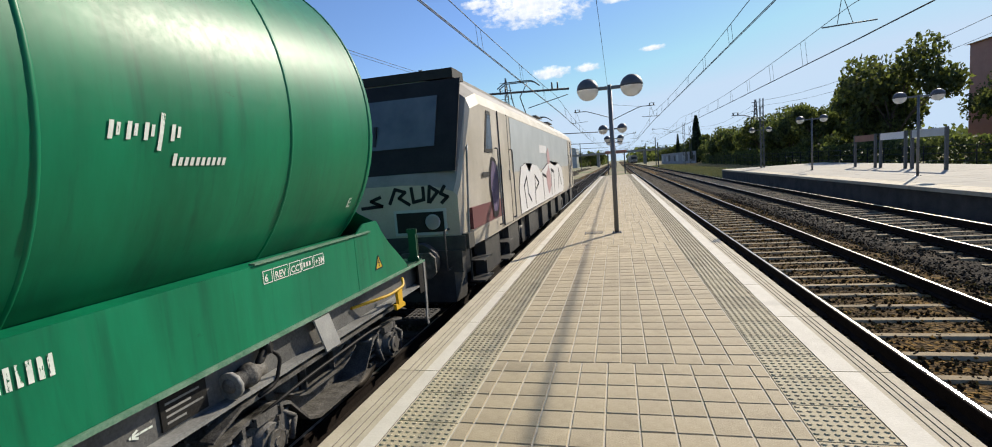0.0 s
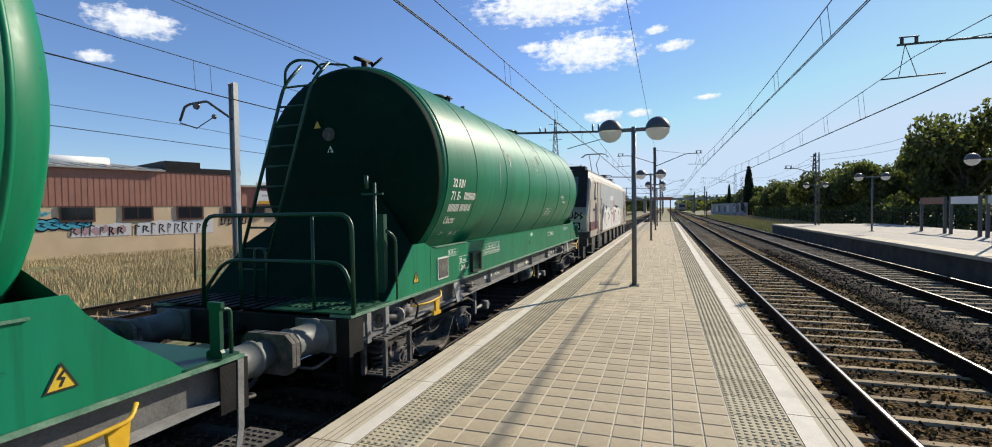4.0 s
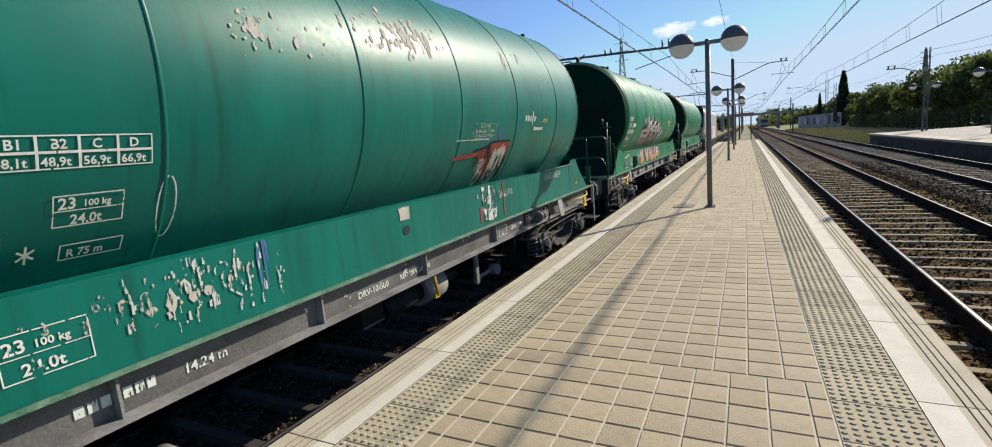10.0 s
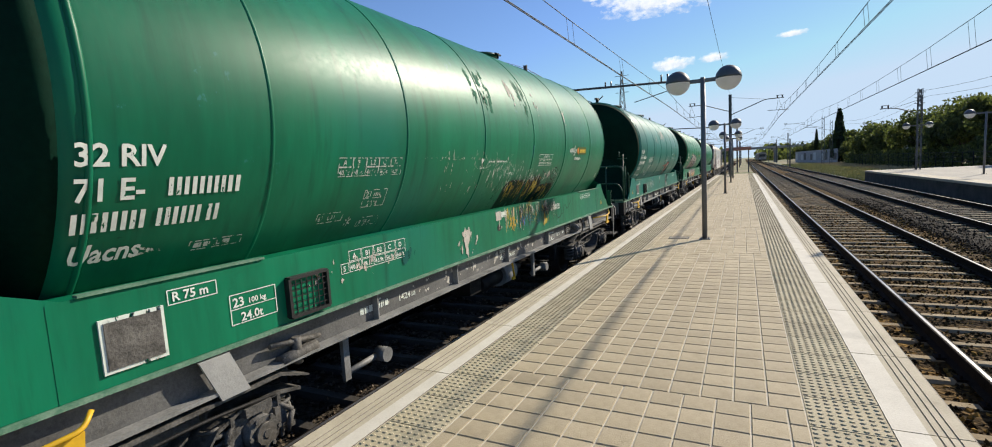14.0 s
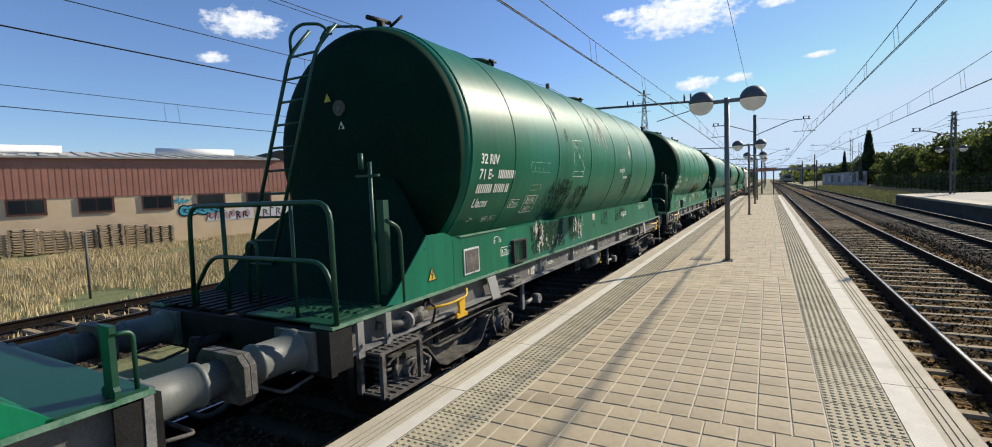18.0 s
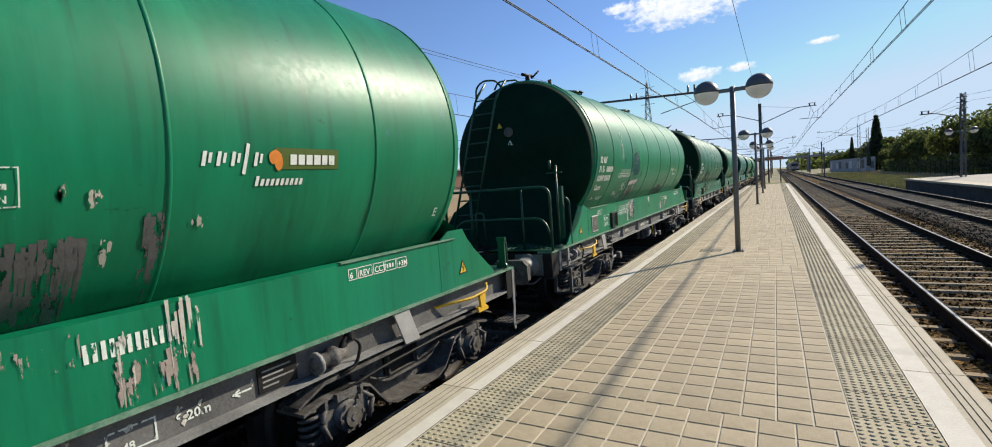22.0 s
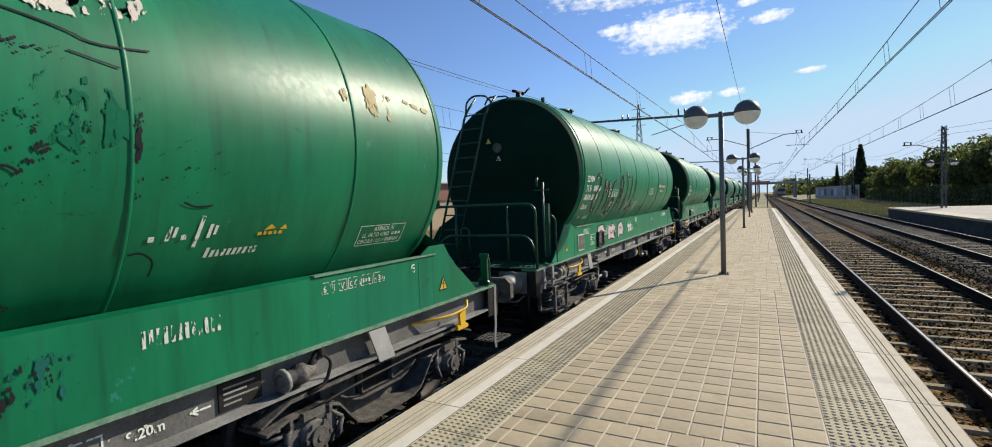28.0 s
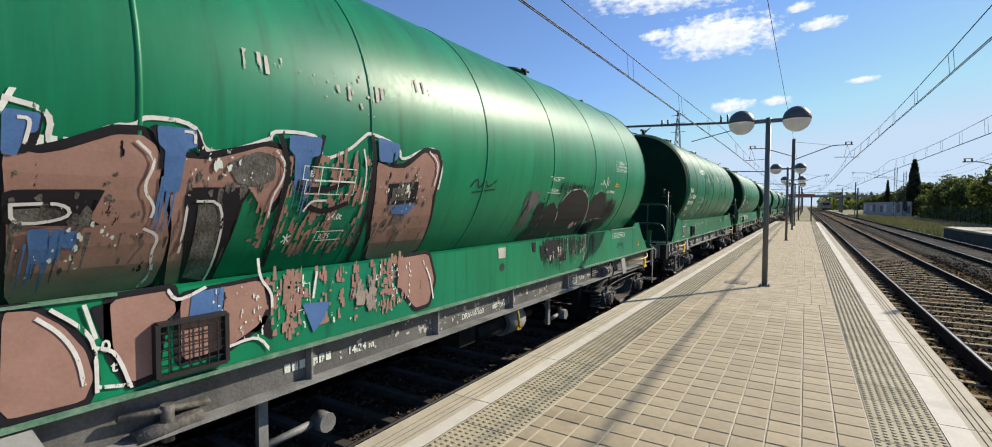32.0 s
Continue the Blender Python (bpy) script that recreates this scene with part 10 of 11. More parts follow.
grass("weeds", "dry grass strip behind the opposite platform", "dry_grass", 17.2, 24, 5, 60, 14000, 0.25, 35, wide=0.04)

# fence post in the grass
for x, y in ((-16.5, 6.4), (-16.5, 14.0), (-16.5, 21.5)):
    bm = BM()
    rod(bm, (x, y, -0.98), (x + 0.05, y, 0.85), 0.035, 8)
    tagged(new("fence_post", mesh_of(bm, "fence_post", "mast")), "thin grey leaning fence post in dry grass", "post", "fence posts")

# ------------------------------------------------------------------ trees, hedge and distance
def leaf_material(name, dark, light):
    n = Nodes(name, 0.7)
    r = n.island()
    c = n.ramp(r, [(0, dark), (0.7, light), (1, [x * 1.4 for x in light])])
    thin = n.t.nodes.new("ShaderNodeBsdfTranslucent")
    n.put(thin.inputs[0], n.mix(1.0, c, (2.0, 1.9, 1.15), "MULTIPLY"))
    both = n.t.nodes.new("ShaderNodeMixShader")
    both.inputs[0].default_value = 0.48
    n.t.links.new(n.bsdf.outputs[0], both.inputs[1])
    n.t.links.new(thin.outputs[0], both.inputs[2])
    n.t.links.new(both.outputs[0], n.t.nodes["Material Output"].inputs["Surface"])
    return n.done(c)


M["leaf_dark"] = leaf_material("dark_green_leaves", (0.020, 0.031, 0.012), (0.070, 0.090, 0.032))
M["leaf_olive"] = leaf_material("olive_leaves", (0.022, 0.034, 0.012), (0.072, 0.088, 0.030))
M["leaf_cypress"] = leaf_material("cypress_leaves", (0.008, 0.018, 0.010), (0.022, 0.040, 0.018))
M["bark"] = grainy("brown_bark", (0.05, 0.038, 0.028), (0.13, 0.10, 0.075), 5, 0.95, 0, 0.5)


def tree_meshes(h, spread, seed, leaves, size, first=0.22, material="leaf_dark"):
    """A tapered trunk with limbs, and a crown of leaf clumps round the limb ends."""
    r = random.Random(seed)
    bm = BM()
    rod(bm, (0, 0, -0.1), (0.1, 0.05, h * 0.5), h * 0.022, 8, h * 0.012)
    clumps = []
    for i in range(16):
        a = r.uniform(0, 6.28)
        z0 = h * r.uniform(first, 0.5)
        rr = spread * r.uniform(0.25, 1.0)
        zz = h * r.uniform(0.34, 0.97)
        rr *= math.sqrt(max(0.1, 1 - ((zz / h - 0.5) / 0.55) ** 2))
        e = Vector((rr * math.cos(a), rr * math.sin(a), zz))
        mid = Vector((e.x * 0.4, e.y * 0.4, z0 + (zz - z0) * 0.5))
        rod(bm, (0.05, 0.02, z0), mid, h * 0.008, 5, h * 0.006)
        rod(bm, mid, e, h * 0.006, 5, h * 0.003)
        clumps.append((e, spread * r.uniform(0.26, 0.46)))
    trunk = mesh_of(bm, "trunk", "bark")
    verts, faces = [], []
    for _ in range(leaves):
        e, s = r.choice(clumps)
        d = Vector((r.gauss(0, 1), r.gauss(0, 1), r.gauss(0, 0.85)))
        d = d.normalized() * s * (r.random() ** 0.4)
        p = e + d
        if p.z < h * first * 0.8:
            p.z = h * first * r.uniform(0.8, 1.2)
        q = Euler((r.uniform(0, 6.28), r.uniform(0, 6.28), r.uniform(0, 6.28))).to_matrix()
        k = len(verts)
        w = size * r.uniform(0.5, 1.3)
        for u, v in ((-1, 0), (0, -0.55), (1, 0), (0, 0.55)):
            verts.append(tuple(p + q @ Vector((u * w, v * w, 0))))
        faces.append((k, k + 1, k + 2, k + 3))
    me = bpy.data.meshes.new("crown")
    me.from_pydata(verts, [], faces)
    me.materials.append(M[material])
    return trunk, me


TREES = [tree_meshes(7.0, 3.4, 1, 5200, 0.22), tree_meshes(6.0, 3.6, 2, 5200, 0.22, 0.12), tree_meshes(9.0, 4.4, 3, 6500, 0.24, 0.2, "leaf_olive"), tree_meshes(5.0, 3.0, 4, 4200, 0.2, 0.08)]


def tree(x, y, k, s=1.0, z=-0.98, rot=0, label="leafy dark green tree beyond the opposite platform"):
    t = thing("tree", label, "tree", Matrix.Translation((x, y, z)) @ Matrix.Rotation(rot, 4, "Z") @ Matrix.Scale(s, 4), "trees")
    share("trunk", TREES[k][0], t)
    share("crown", TREES[k][1], t)


rnd = random.Random(21)
for x, y, k, s in ((25.5, 56, 2, 1.15), (31, 47, 2, 0.78), (24.5, 59, 0, 1.05), (28, 40, 2, 0.7), (33, 33, 2, 1.1), (30, 24, 0, 1.2), (22.5, 66, 0, 1.0), (22, 74, 1, 1.1), (25, 80, 2, 0.85), (22, 88, 1, 1.1), (24, 97, 0, 1.0), (22, 106, 3, 1.2), (22, 116, 1, 1.1), (24, 126, 0, 1.0), (26, 138, 1, 1.1), (30, 70, 2, 1.0), (29, 90, 0, 1.1), (30, 110, 2, 0.9), (36, 58, 2, 0.8), (27, 30, 1, 1.0), (35, 20, 2, 1.0), (29, 150, 2, 0.9), (33, 165, 1, 1.2), (23.5, 160, 0, 1.15), (26, 172, 1, 1.1), (24.5, 184, 0, 0.95), (27, 194, 1, 1.1), (23.5, 206, 3, 1.3), (25, 220, 0, 0.9), (22.5, 232, 3, 1.2), (27, 252, 1, 1.0), (23, 270, 3, 1.1), (30, 290, 0, 1.1), (-16, 300, 0, 1.2), (-24, 310, 1, 1.4), (-12, 330, 3, 1.5), (21.2, 157, 0, 0.62), (20.6, 163, 1, 0.55), (22.6, 146, 1, 0.7)):
    tree(x, y, k, s, -0.98, rnd.uniform(0, 6.28))
for x, y, s, fat in ((21.4, 150, 1.28, 1.7), (22.1, 200, 1.02, 1.15)):
    t = thing("cypress", "slender dark cypress tree", "tree", Matrix.Translation((x, y, -0.98)) @ Matrix.Diagonal((s * fat, s * fat, s, 1)), "cypresses")
    r = random.Random(int(y))
    share("trunk", mesh_of(with_rod((0, 0, 0), (0, 0, 9.4), 0.16, 8, 0.02), "trunk", "bark"), t)
    verts, faces = [], []
    for _ in range(2600):
        z = r.uniform(0.4, 10.2)
        w = 0.95 * min(1, z / 1.2) * max(0.0, 1 - z / 10.6) ** 0.75
        a, d = r.uniform(0, 6.28), w * r.random() ** 0.5
        p = Vector((d * math.cos(a), d * math.sin(a), z))
        q = Euler((r.uniform(-0.5, 0.5), r.uniform(-0.5, 0.5), r.uniform(0, 6.28))).to_matrix()
        k = len(verts)
        for u, v in ((-0.13, 0), (0, -0.28), (0.13, 0), (0, 0.34)):
            verts.append(tuple(p + q @ Vector((u, 0, v))))
        faces.append((k, k + 1, k + 2, k + 3))
    me = bpy.data.meshes.new("crown")
    me.from_pydata(verts, [], faces)
    me.materials.append(M["leaf_cypress"])
    share("crown", me, t)

# clipped hedge and wire fence along the back of the opposite platform
r = random.Random(5)
verts, faces = [], []
for _ in range(26000):
    y = r.uniform(6, 132)
    p = Vector((20.3 + r.gauss(0, 0.35) + 0.4 * noise.noise((0, y * 0.3, 0)), y, -0.9 + r.uniform(0, 1) ** 0.8 * (2.35 + 0.4 * noise.noise((5, y * 0.25, 0)))))
    q = Euler((r.uniform(0, 6.28), r.uniform(0, 6.28), r.uniform(0, 6.28))).to_matrix()
    k = len(verts)
    for u, v in ((-0.17, 0), (0, -0.1), (0.17, 0), (0, 0.1)):
        verts.append(tuple(p + q @ Vector((u, v, 0))))
    faces.append((k, k + 1, k + 2, k + 3))
me = bpy.data.meshes.new("hedge")
me.from_pydata(verts, [], faces)
me.materials.append(M["leaf_dark"])
tagged(new("hedge", me), "dark dense hedge behind the opposite platform", "hedge", kind="stuff")
fence = thing("fence", "dark mesh fence behind the opposite platform", "fence", pose(0, 0, 0))
for i in range(44):
    part("post", with_rod((18.9, 8 + i * 2.5, -0.98), (18.9, 8 + i * 2.5, 0.95), 0.03, 6), "wire", fence)
for z in (-0.6, 0.0, 0.45, 0.9):
    part("rail", with_rod((18.9, 8, z), (18.9, 115.5, z), 0.018, 5), "wire", fence)

# graffitied wall beside the tracks, footbridge, far buildings
M["wall_white"] = grainy("whitewashed_wall", (0.20, 0.21, 0.22), (0.34, 0.34, 0.34), 0.8, 0.9, 0, 0.3)
wallm = thing("boundary_wall", "pale concrete boundary wall with sprayed patches", "wall", pose(0, 0, 0), kind="structure")
for i in range(12):
    panel = part("panel", with_box(-2.2, 2.2, -0.1, 0.1, -0.98, 2.5), "wall_white", wallm, "", pose(20.3 - i * 0.375, 148 + i * 4.4, 0, 0, 0, 94.9))
    if i % 3 != 1:
        part("graffiti", with_box(-1.7, 1.5 - 0.2 * (i % 4), 0.1, 0.115, -0.2, 1.5 + 0.2 * (i % 3)), "loco_grey" if i % 2 else "loco_under", panel)
bridge = thing("footbridge", "dark road bridge spanning the tracks far ahead", "bridge", pose(0, 0, 0))
part("deck", with_box(-45, 70, 236, 244, 4.8, 5.7), "concrete", bridge)
for i in range(40):
    part("railing_post", with_box(-45 + i * 2.9, -44.9 + i * 2.9, 236, 236.1, 5.7, 6.7), "mast", bridge)
part("railing", with_box(-45, 70, 236, 236.08, 6.62, 6.72), "mast", bridge)
part("railing", with_box(-45, 70, 236, 236.08, 6.1, 6.16), "mast", bridge)
for x in (-30, -9, 12, 30, 50):
    part("pier", with_box(x - 0.6, x + 0.6, 237, 243, -1, 4.8), "concrete", bridge)
can = thing("platform_canopy", "small red-brown canopy on the far platform end", "canopy", pose(0, 0, 0))
part("roof", with_box(-2.6, 1.2, 92, 100, 2.9, 3.35), "cladding", can)
for x in (-2.2, 0.8):
    for y in (92.4, 99.6):
        part("post", with_box(x - 0.06, x + 0.06, y - 0.06, y + 0.06, -0.98, 2.9), "mast", can)
for x, y, w, d, h, c, lab in ((-40, 300, 34, 20, 11, "loco_grey", "pale grey industrial hall in the distance"), (-75, 260, 30, 20, 9, "white_duct", "white hall in the distance"), (-19, 150, 7, 16, 4.2, "cladding", "small red-brown shed beside the line"), (46, 60, 14, 18, 12.5, "cladding", "red brick house behind the trees"), (60, 210, 40, 14, 9, "edge_slab", "pale block of flats far off")):
    b = thing("building", lab, "building", pose(x, y, -0.98))
    part("wall", with_box(-w / 2, w / 2, -d / 2, d / 2, 0, h), c, b)
    bm = BM()
    prism(bm, [(-w / 2 - 0.4, h), (0, h + w * 0.12), (w / 2 + 0.4, h)], "y", -d / 2 - 0.4, d / 2 + 0.4)
    part("roof", bm, "fibre_roof", b)
    for i in range(int(w / 3.2)):
        wdw = part("window", with_box(-w / 2 + 1.2 + i * 3.2, -w / 2 + 2.6 + i * 3.2, -d / 2 - 0.05, -d / 2 + 0.05, h * 0.45, h * 0.45 + 1.5), "window_dark", b)

# far tree line and low hills close the view
verts, faces = [], []
r = random.Random(9)
for _ in range(16000):
    a = r.uniform(-1.1, 1.1) if r.random() < 0.5 else r.uniform(-0.15, 0.25)
    d = r.uniform(330, 520)
    x, y = d * math.sin(a), d * math.cos(a)
    if abs(x) < 9:
        continue
    hgt = 7 + 3.5 * noise.noise((x * 0.02, y * 0.02, 1)) + 2 * noise.noise((x * 0.09, y * 0.09, 4))
    p = Vector((x, y, -0.98 + r.random() * max(1.5, hgt)))
    q = Euler((r.uniform(0, 6.28), r.uniform(0, 6.28), r.uniform(0, 6.28))).to_matrix()
    k = len(verts)
    s = r.uniform(0.9, 2.2)
    for u, v in ((-1, 0), (0, -0.7), (1, 0), (0, 0.7)):
        verts.append(tuple(p + q @ Vector((u * s, v * s, 0))))
    faces.append((k, k + 1, k + 2, k + 3))
me = bpy.data.meshes.new("far_woods")
me.from_pydata(verts, [], faces)
me.materials.append(M["leaf_dark"])
tagged(new("far_woods", me), "line of dark trees on the horizon", "woods", kind="stuff")

# train standing on the far track
far = thing("passenger_train", "grey train standing far down the line", "train", pose(TRACK_2, 225, RAIL_Z))
bm = BM()
prism(bm, [(-1.4, 0.9), (-1.45, 2.6), (-1.2, 3.6), (-0.6, 3.9), (0.6, 3.9), (1.2, 3.6), (1.45, 2.6), (1.4, 0.9)], "y", 0, 60)
part("body", bm, "loco_roof", far)
part("windscreen", with_box(-1.1, 1.1, -0.05, 0.1, 2.1, 3.1), "window_dark", far)
part("apron", with_box(-1.3, 1.3, -0.06, 0.1, 0.4, 0.95), "loco_dark", far)
for s in (-1, 1):
    part("headlight", with_rod((s * 0.9, -0.08, 1.5), (s * 0.9, 0.02, 1.5), 0.16, 12), "globe", far)

# ------------------------------------------------------------------ opposite platform fittings
M["board_brown"] = grainy("brown_panel", (0.13, 0.055, 0.035), (0.22, 0.10, 0.065), 3, 0.6)
for i, (y0, y1, c, lab) in enumerate(((32.8, 35.3, "board_brown", "steel-framed platform shelter screen with brown top board"), (29.7, 32.2, "white_duct", "steel-framed platform shelter screen with white top board"), (26.4, 29.1, "loco_grey", "steel-framed platform shelter screen with grey top board"))):
    t = thing("shelter_screen", lab, "screen", pose(13.9, 0, 0.0), "shelter screens")
    for y in (y0, y1):
        part("post", with_box(-0.06, 0.06, y - 0.06, y + 0.06, 0, 1.95), "mast", t)
    part("top_board", with_box(-0.05, 0.05, y0, y1, 1.55, 1.92), c, t)

# ------------------------------------------------------------------ clouds far behind everything
n = Nodes("cloud_white", 1.0)
gen = n.t.nodes.new("ShaderNodeSeparateXYZ")
n.t.links.new(n.coord.outputs["Generated"], gen.inputs[0])
dx = n.math("ABSOLUTE", n.math("SUBTRACT", gen.outputs[0], 0.5))
dz = n.math("ABSOLUTE", n.math("SUBTRACT", gen.outputs[2], 0.42))
far_out = n.math("SQRT", n.math("ADD", n.math("MULTIPLY", n.math("MULTIPLY", dx, dx), 4.0), n.math("MULTIPLY", n.math("MULTIPLY", dz, dz), 4.4)))
puff = n.noise(0.018, 8, 0.62, n.place((1, 1, 1.5), "Object"))
density = n.math("SUBTRACT", n.math("MULTIPLY", puff, 1.95), far_out)
shade = n.noise(0.02, 5, 0.6, n.place((1, 1, 1), "Object", (40, 0, 90)))
glow = n.node("ShaderNodeEmission", Strength=1.0)
n.put(glow.inputs[0], n.ramp(n.mask(n.math("ADD", shade, n.math("MULTIPLY", gen.outputs[2], 0.4)), 0.45, 0.85), [(0, (0.62, 0.67, 0.74)), (1, (0.96, 0.96, 0.96))]))
clear = n.t.nodes.new("ShaderNodeBsdfTransparent")
blend = n.t.nodes.new("ShaderNodeMixShader")
n.put(blend.inputs[0], n.math("MULTIPLY", n.mask(density, 0.04, 0.56), 0.92))
n.t.links.new(clear.outputs[0], blend.inputs[1])
n.t.links.new(glow.outputs[0], blend.inputs[2])
n.t.links.new(blend.outputs[0], n.t.nodes["Material Output"].inputs["Surface"])
M["cloud"] = n.m
for az, el, w, h in ((-12.5, 22.3, 19, 6.5), (-8.2, 17.6, 13, 6.2), (-14.4, 18.0, 3.6, 1.6), (0.9, 17.1, 4.0, 1.7), (-0.9, 18.8, 2.6, 1.4), (4.3, 11.6, 3.0, 0.8),
                     (-6.8, 10.4, 4.6, 1.8), (-2.7, 10.5, 3.0, 1.2), (-54.5, 17.6, 8.0, 4.0), (-57.6, 14.1, 3.0, 1.5)):
    D = 2400.0
    a, e = radians(az), radians(el)
    bm = BM()
    p, q = D * math.tan(radians(w / 2)), D * math.tan(radians(h / 2))
    bm.faces.new([bm.verts.new((x, 0, z)) for x, z in ((-p, -q), (p, -q), (p, q), (-p, q))])
    c = tagged(new("cloud", mesh_of(bm, "cloud", "cloud")), "small white fair-weather cloud", "cloud", "clouds", "structure")
    c.matrix_basis = pose(D * math.sin(a) * math.cos(e), D * math.cos(a) * math.cos(e), D * math.sin(e), -el, 0, -az)

# ------------------------------------------------------------------ paving, slab by slab
def edge_mesh(width, stripe, side):
    """A 1.26 m coping slab with a smooth white band and three grooves in its sandy band. side: +1 track on +x."""
    bm = BM()
    L = 1.252
    g = [stripe + (width - stripe) * f for f in (0.18, 0.38, 0.58)]
    pts = [(0.0, -0.10), (0.0, 0.0), (stripe, 0.0)]
    for x in g:
        pts += [(x - 0.005, 0.0), (x - 0.003, -0.005), (x + 0.003, -0.005), (x + 0.005, 0.0)]
    pts += [(width - 0.015, 0.0), (width, -0.012), (width, -0.10)]
    a = [bm.verts.new((x * side, 0.0, z)) for x, z in pts]
    b = [bm.verts.new((x * side, L, z)) for x, z in pts]
    for i in range(len(pts) - 1):
        f = bm.faces.new((a[i], a[i + 1], b[i + 1], b[i]))
        m = 0.5 * (pts[i][0] + pts[i + 1][0])
        f.material_index = 1 if m < stripe and i else (2 if pts[i][1] < -0.001 or pts[i + 1][1] < -0.001 else 0)
    f = bm.faces.new((a[-1], a[0], b[0], b[-1]))
    bm.faces.new(a), bm.faces.new(b[::-1])
    me = mesh_of(bm, "edge_slab", "edge_grooved")
    me.materials.append(M["edge_white"])
    me.materials.append(M["groove"])
    return me


EDGE_R, EDGE_L = edge_mesh(0.376, 0.165, 1), edge_mesh(0.381, 0.115, -1)
y = PL_START + 0.02
k = 0
while y < PL_END - 1.26:
    share("edge_slab", EDGE_R, platform, pose(0.801, y, 0.0))
    y += 1.262
y = PL_START - 0.13
while y < PL_END - 1.26:
    share("edge_slab", EDGE_L, platform, pose(-2.082, y, 0.0))
    y += 1.262


def tactile_mesh():
    bm = BM()
    W, L = 0.414, 0.414
    bevelled(bm, 0.002, W, 0.002, L, -0.05, -0.004, 0.003)
    n = 8
    for i in range(n):
        for j in range(n):
            x, y = (i + 0.5) * W / n, (j + 0.5) * L / n
            ring0 = [bm.verts.new((x + 0.019 * math.cos(a), y + 0.015 * math.sin(a), -0.0042)) for a in [k * math.pi / 3 for k in range(6)]]
            ring1 = [bm.verts.new((x + 0.011 * math.cos(a), y + 0.009 * math.sin(a), 0.0024)) for a in [k * math.pi / 3 for k in range(6)]]
            for k in range(6):
                bm.faces.new((ring0[k], ring0[(k + 1) % 6], ring1[(k + 1) % 6], ring1[k]))
            bm.faces.new(ring1)
    return mesh_of(bm, "tactile_tile", "tactile")


TACTILE = tactile_mesh()
y = PL_START
while y < PL_END - 0.42:
    for x in (-2.078, 0.385):
        share("tactile_tile", TACTILE, platform, pose(x, y, 0.0))
    y += 0.4175


# square paving tiles in ten columns; every few metres the bond jumps half a tile
def tile_mesh(w, l):
    """A tile with narrow arrises along the platform and a worn, wider one across it."""
    bm = BM()
    lo = [(0, 0), (w, 0), (w, l), (0, l)]
    hi = [(0.004, 0.009), (w - 0.004, 0.009), (w - 0.004, l - 0.004), (0.004, l - 0.004)]
    rings = [[bm.verts.new((x, y, z)) for x, y in r] for r, z in ((lo, -0.06), (lo, -0.0095), (hi, -0.001))]
    for a, c in zip(rings, rings[1:]):
        for i in range(4):
            bm.faces.new((a[i], a[(i + 1) % 4], c[(i + 1) % 4], c[i]))
    bm.faces.new(rings[2])
    return mesh_of(bm, "paving_tile", "tile")


COLS, X0, X1 = 10, -1.657, 0.383
PITCH, ROW = (X1 - X0) / COLS, 0.2035
TILE = [tile_mesh(PITCH - 0.010, ROW - 0.005), tile_mesh(PITCH / 2 - 0.010, ROW - 0.005)]
rest = []
rnd = random.Random(7)
row = -39
while row * ROW < PL_END - ROW:
    y = row * ROW
    shifted = (row % 45) < 17
    xs = [(X0 + 0.005 + PITCH * i, 0) for i in range(COLS)] if not shifted else [(X0 + 0.005, 1)] + [(X0 + 0.005 + PITCH * (i + 0.5), 0) for i in range(COLS - 1)] + [(X1 - PITCH / 2 + 0.005, 1)]
    for x, m in xs:
        z = rnd.uniform(-0.0008, 0.0008)
        if 1.7 <= y < 7.6:
            share("paving_tile", TILE[m], platform, pose(x, y, z, rnd.uniform(-0.10, 0.10), rnd.uniform(-0.10, 0.10), rnd.uniform(-0.25, 0.25)))
        else:
            w = (PITCH if m == 0 else PITCH / 2) - 0.010
            rest.append((x, y, z, w))
    row += 1
verts, faces = [], []
for x, y, z, w in rest:
    l, b, k = ROW - 0.005, 0.003, len(verts)
    verts += [(x, y, -0.05), (x + w, y, -0.05), (x + w, y + l, -0.05), (x, y + l, -0.05), (x, y, z - 0.0090), (x + w, y, z - 0.0090), (x + w, y + l, z - 0.0090), (x, y + l, z - 0.0090),
              (x + b, y + 0.009, z), (x + w - b, y + 0.009, z), (x + w - b, y + l - b, z), (x + b, y + l - b, z)]
    for o in (0, 4):
        faces += [tuple(k + o + q for q in f) for f in ((0, 1, 5, 4), (1, 2, 6, 5), (2, 3, 7, 6), (3, 0, 4, 7))]
    faces.append((k + 8, k + 9, k + 10, k + 11))
me = bpy.data.meshes.new("paving_tiles")
me.from_pydata(verts, [], faces)
n = Nodes("sand_paving_tile_far", 0.8)
f = n.math("ADD", n.math("MULTIPLY", n.noise(5, 5), 0.65), n.math("MULTIPLY", n.noise(90, 3), 0.35))
c = n.ramp(n.mask(f, 0.3, 0.7), [(0, (0.33, 0.265, 0.16)), (1, (0.52, 0.435, 0.295))])
kk = n.math("ADD", 0.915, n.math("MULTIPLY", n.island(), 0.17))
grey = n.node("ShaderNodeCombineColor")
for i in range(3):
    n.put(grey.inputs[i], kk)
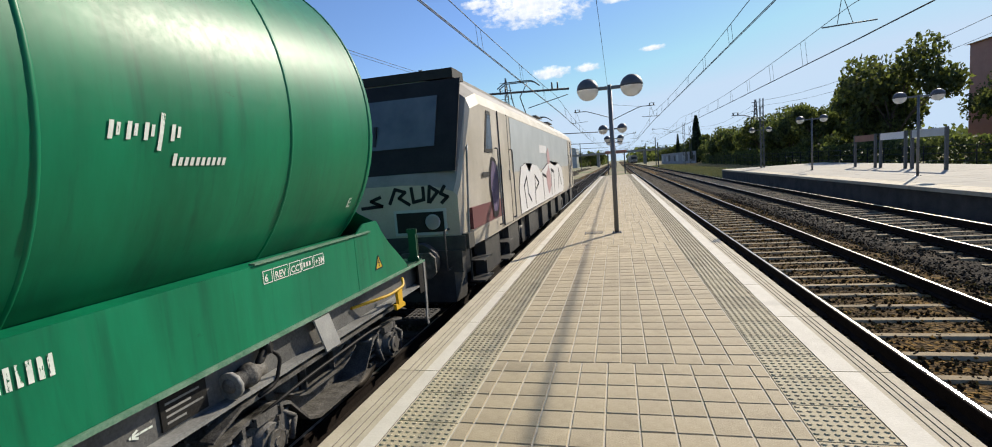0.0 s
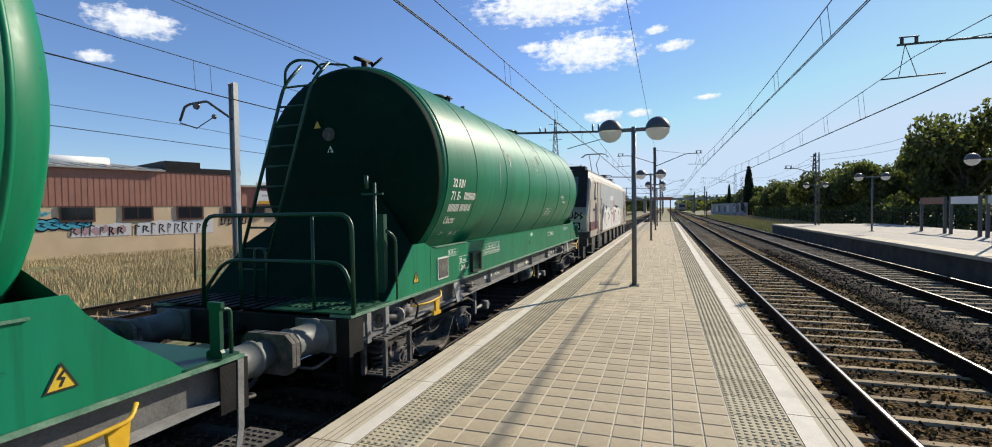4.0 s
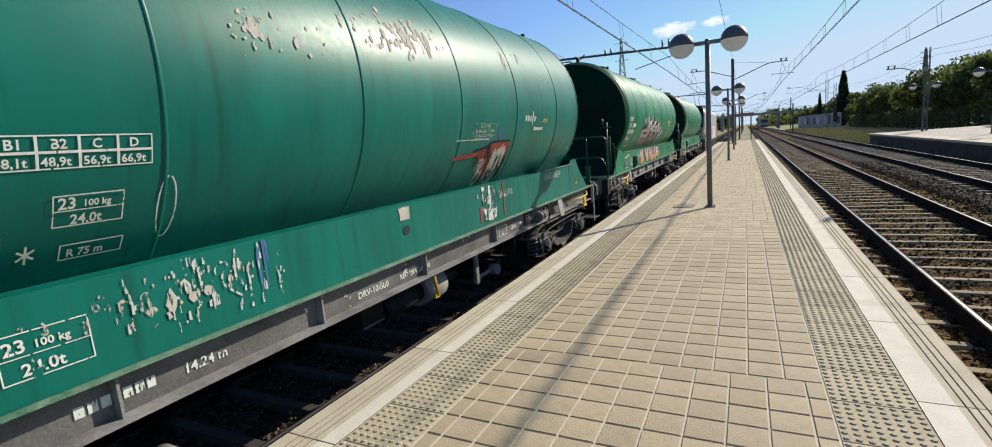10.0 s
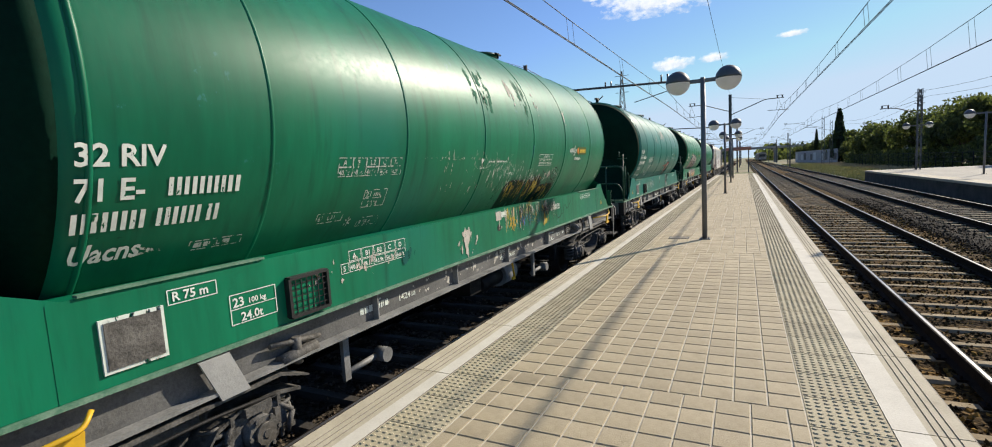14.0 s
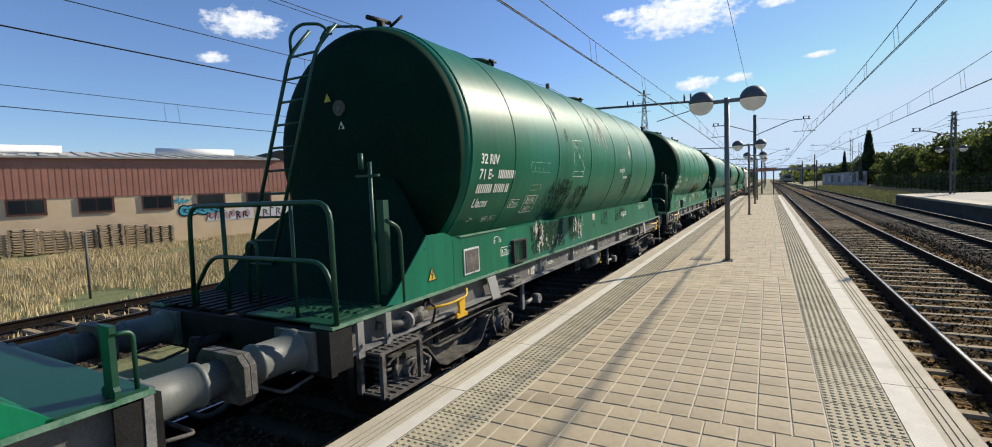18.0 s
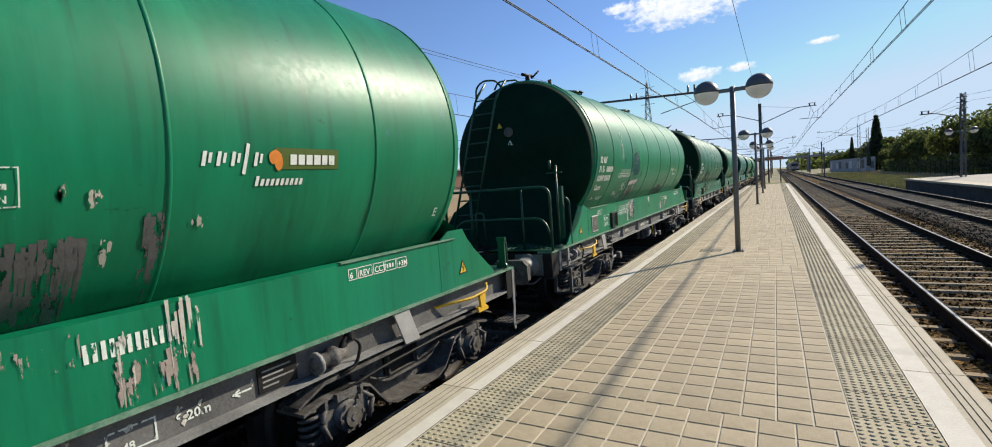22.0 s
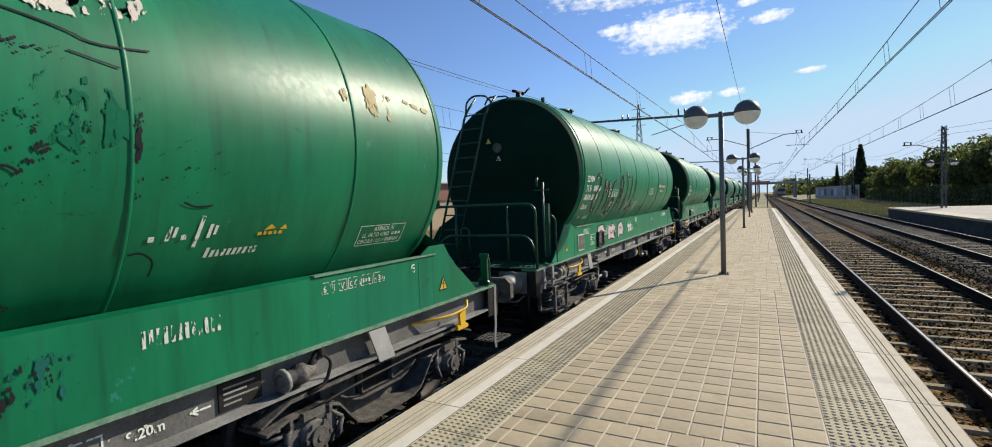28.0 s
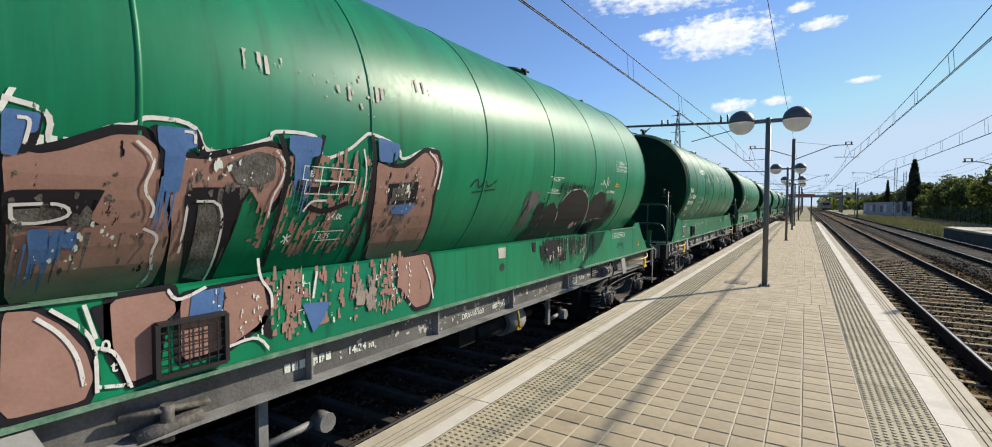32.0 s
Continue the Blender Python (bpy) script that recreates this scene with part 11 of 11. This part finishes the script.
n.bump(n.noise(90, 3), 0.35, 0.01)
dirt = n.math("MULTIPLY", n.math("MAXIMUM", n.mask(n.noise(1.1, 7, 0.68), 0.54, 0.72), n.math("MULTIPLY", n.mask(n.noise(14, 4, 0.7), 0.66, 0.72), 0.8)), 0.35)
c = n.mix(dirt, c, (0.10, 0.08, 0.05))
me.materials.append(n.done(n.mix(1.0, c, grey.outputs[0], "MULTIPLY")))
ob = new("paving_tiles", me)
ob.parent = platform
ob["kind"] = "stuff"

# iron cover let into the paving
cover = thing("manhole_cover", "dark rectangular iron cover set in the paving", "manhole cover", pose(-1.36, 10.91, 0.003))
part("frame", with_box(-0.02, 0.38, -0.17, 0.17, -0.02, 0.001), "steel_mid", cover)
part("lid", with_box(0.0, 0.36, -0.15, 0.15, -0.02, 0.006), "groove", cover)


# ------------------------------------------------------------------ motion
def motions():
    rows = [(i * 1.0, s) for i, s in enumerate(S_KEYS)]
    for k, (w, wheels) in enumerate(wagons):
        walk(w, [(t, pose(TRACK_L, s - (k + 1) * WAGON, RAIL_Z)) for t, s in rows])
    walk(loco, [(t, pose(TRACK_L, s - 1.95, RAIL_Z)) for t, s in rows])

    # wheels roll on the rails: at most 80 degrees from row to row
    def rolled(radius):
        out, t = [(0.0, 0.0)], 0.0
        while t < 32.0:
            i = min(31, int(t + 1e-6))
            speed = S_KEYS[i + 1] - S_KEYS[i]
            t = min(32.0, t + radians(80) * radius / speed, i + 1.0)
            f = t - min(31, int(t + 1e-6))
            j = min(31, int(t + 1e-6))
            s = S_KEYS[j] + (S_KEYS[j + 1] - S_KEYS[j]) * f
            out.append((t, -math.degrees((s - S_KEYS[0]) / radius)))
        return out

    turn = rolled(0.46)
    for w, wheels in wagons:
        for o in wheels:
            p = o.matrix_basis.translation.copy()
            walk(o, [(t, pose(p.x, p.y, p.z, a)) for t, a in turn])
    turn = rolled(0.625)
    for o in loco_wheels:
        p = o.matrix_basis.translation.copy()
        walk(o, [(t, pose(p.x, p.y, p.z, a)) for t, a in turn])


motions()
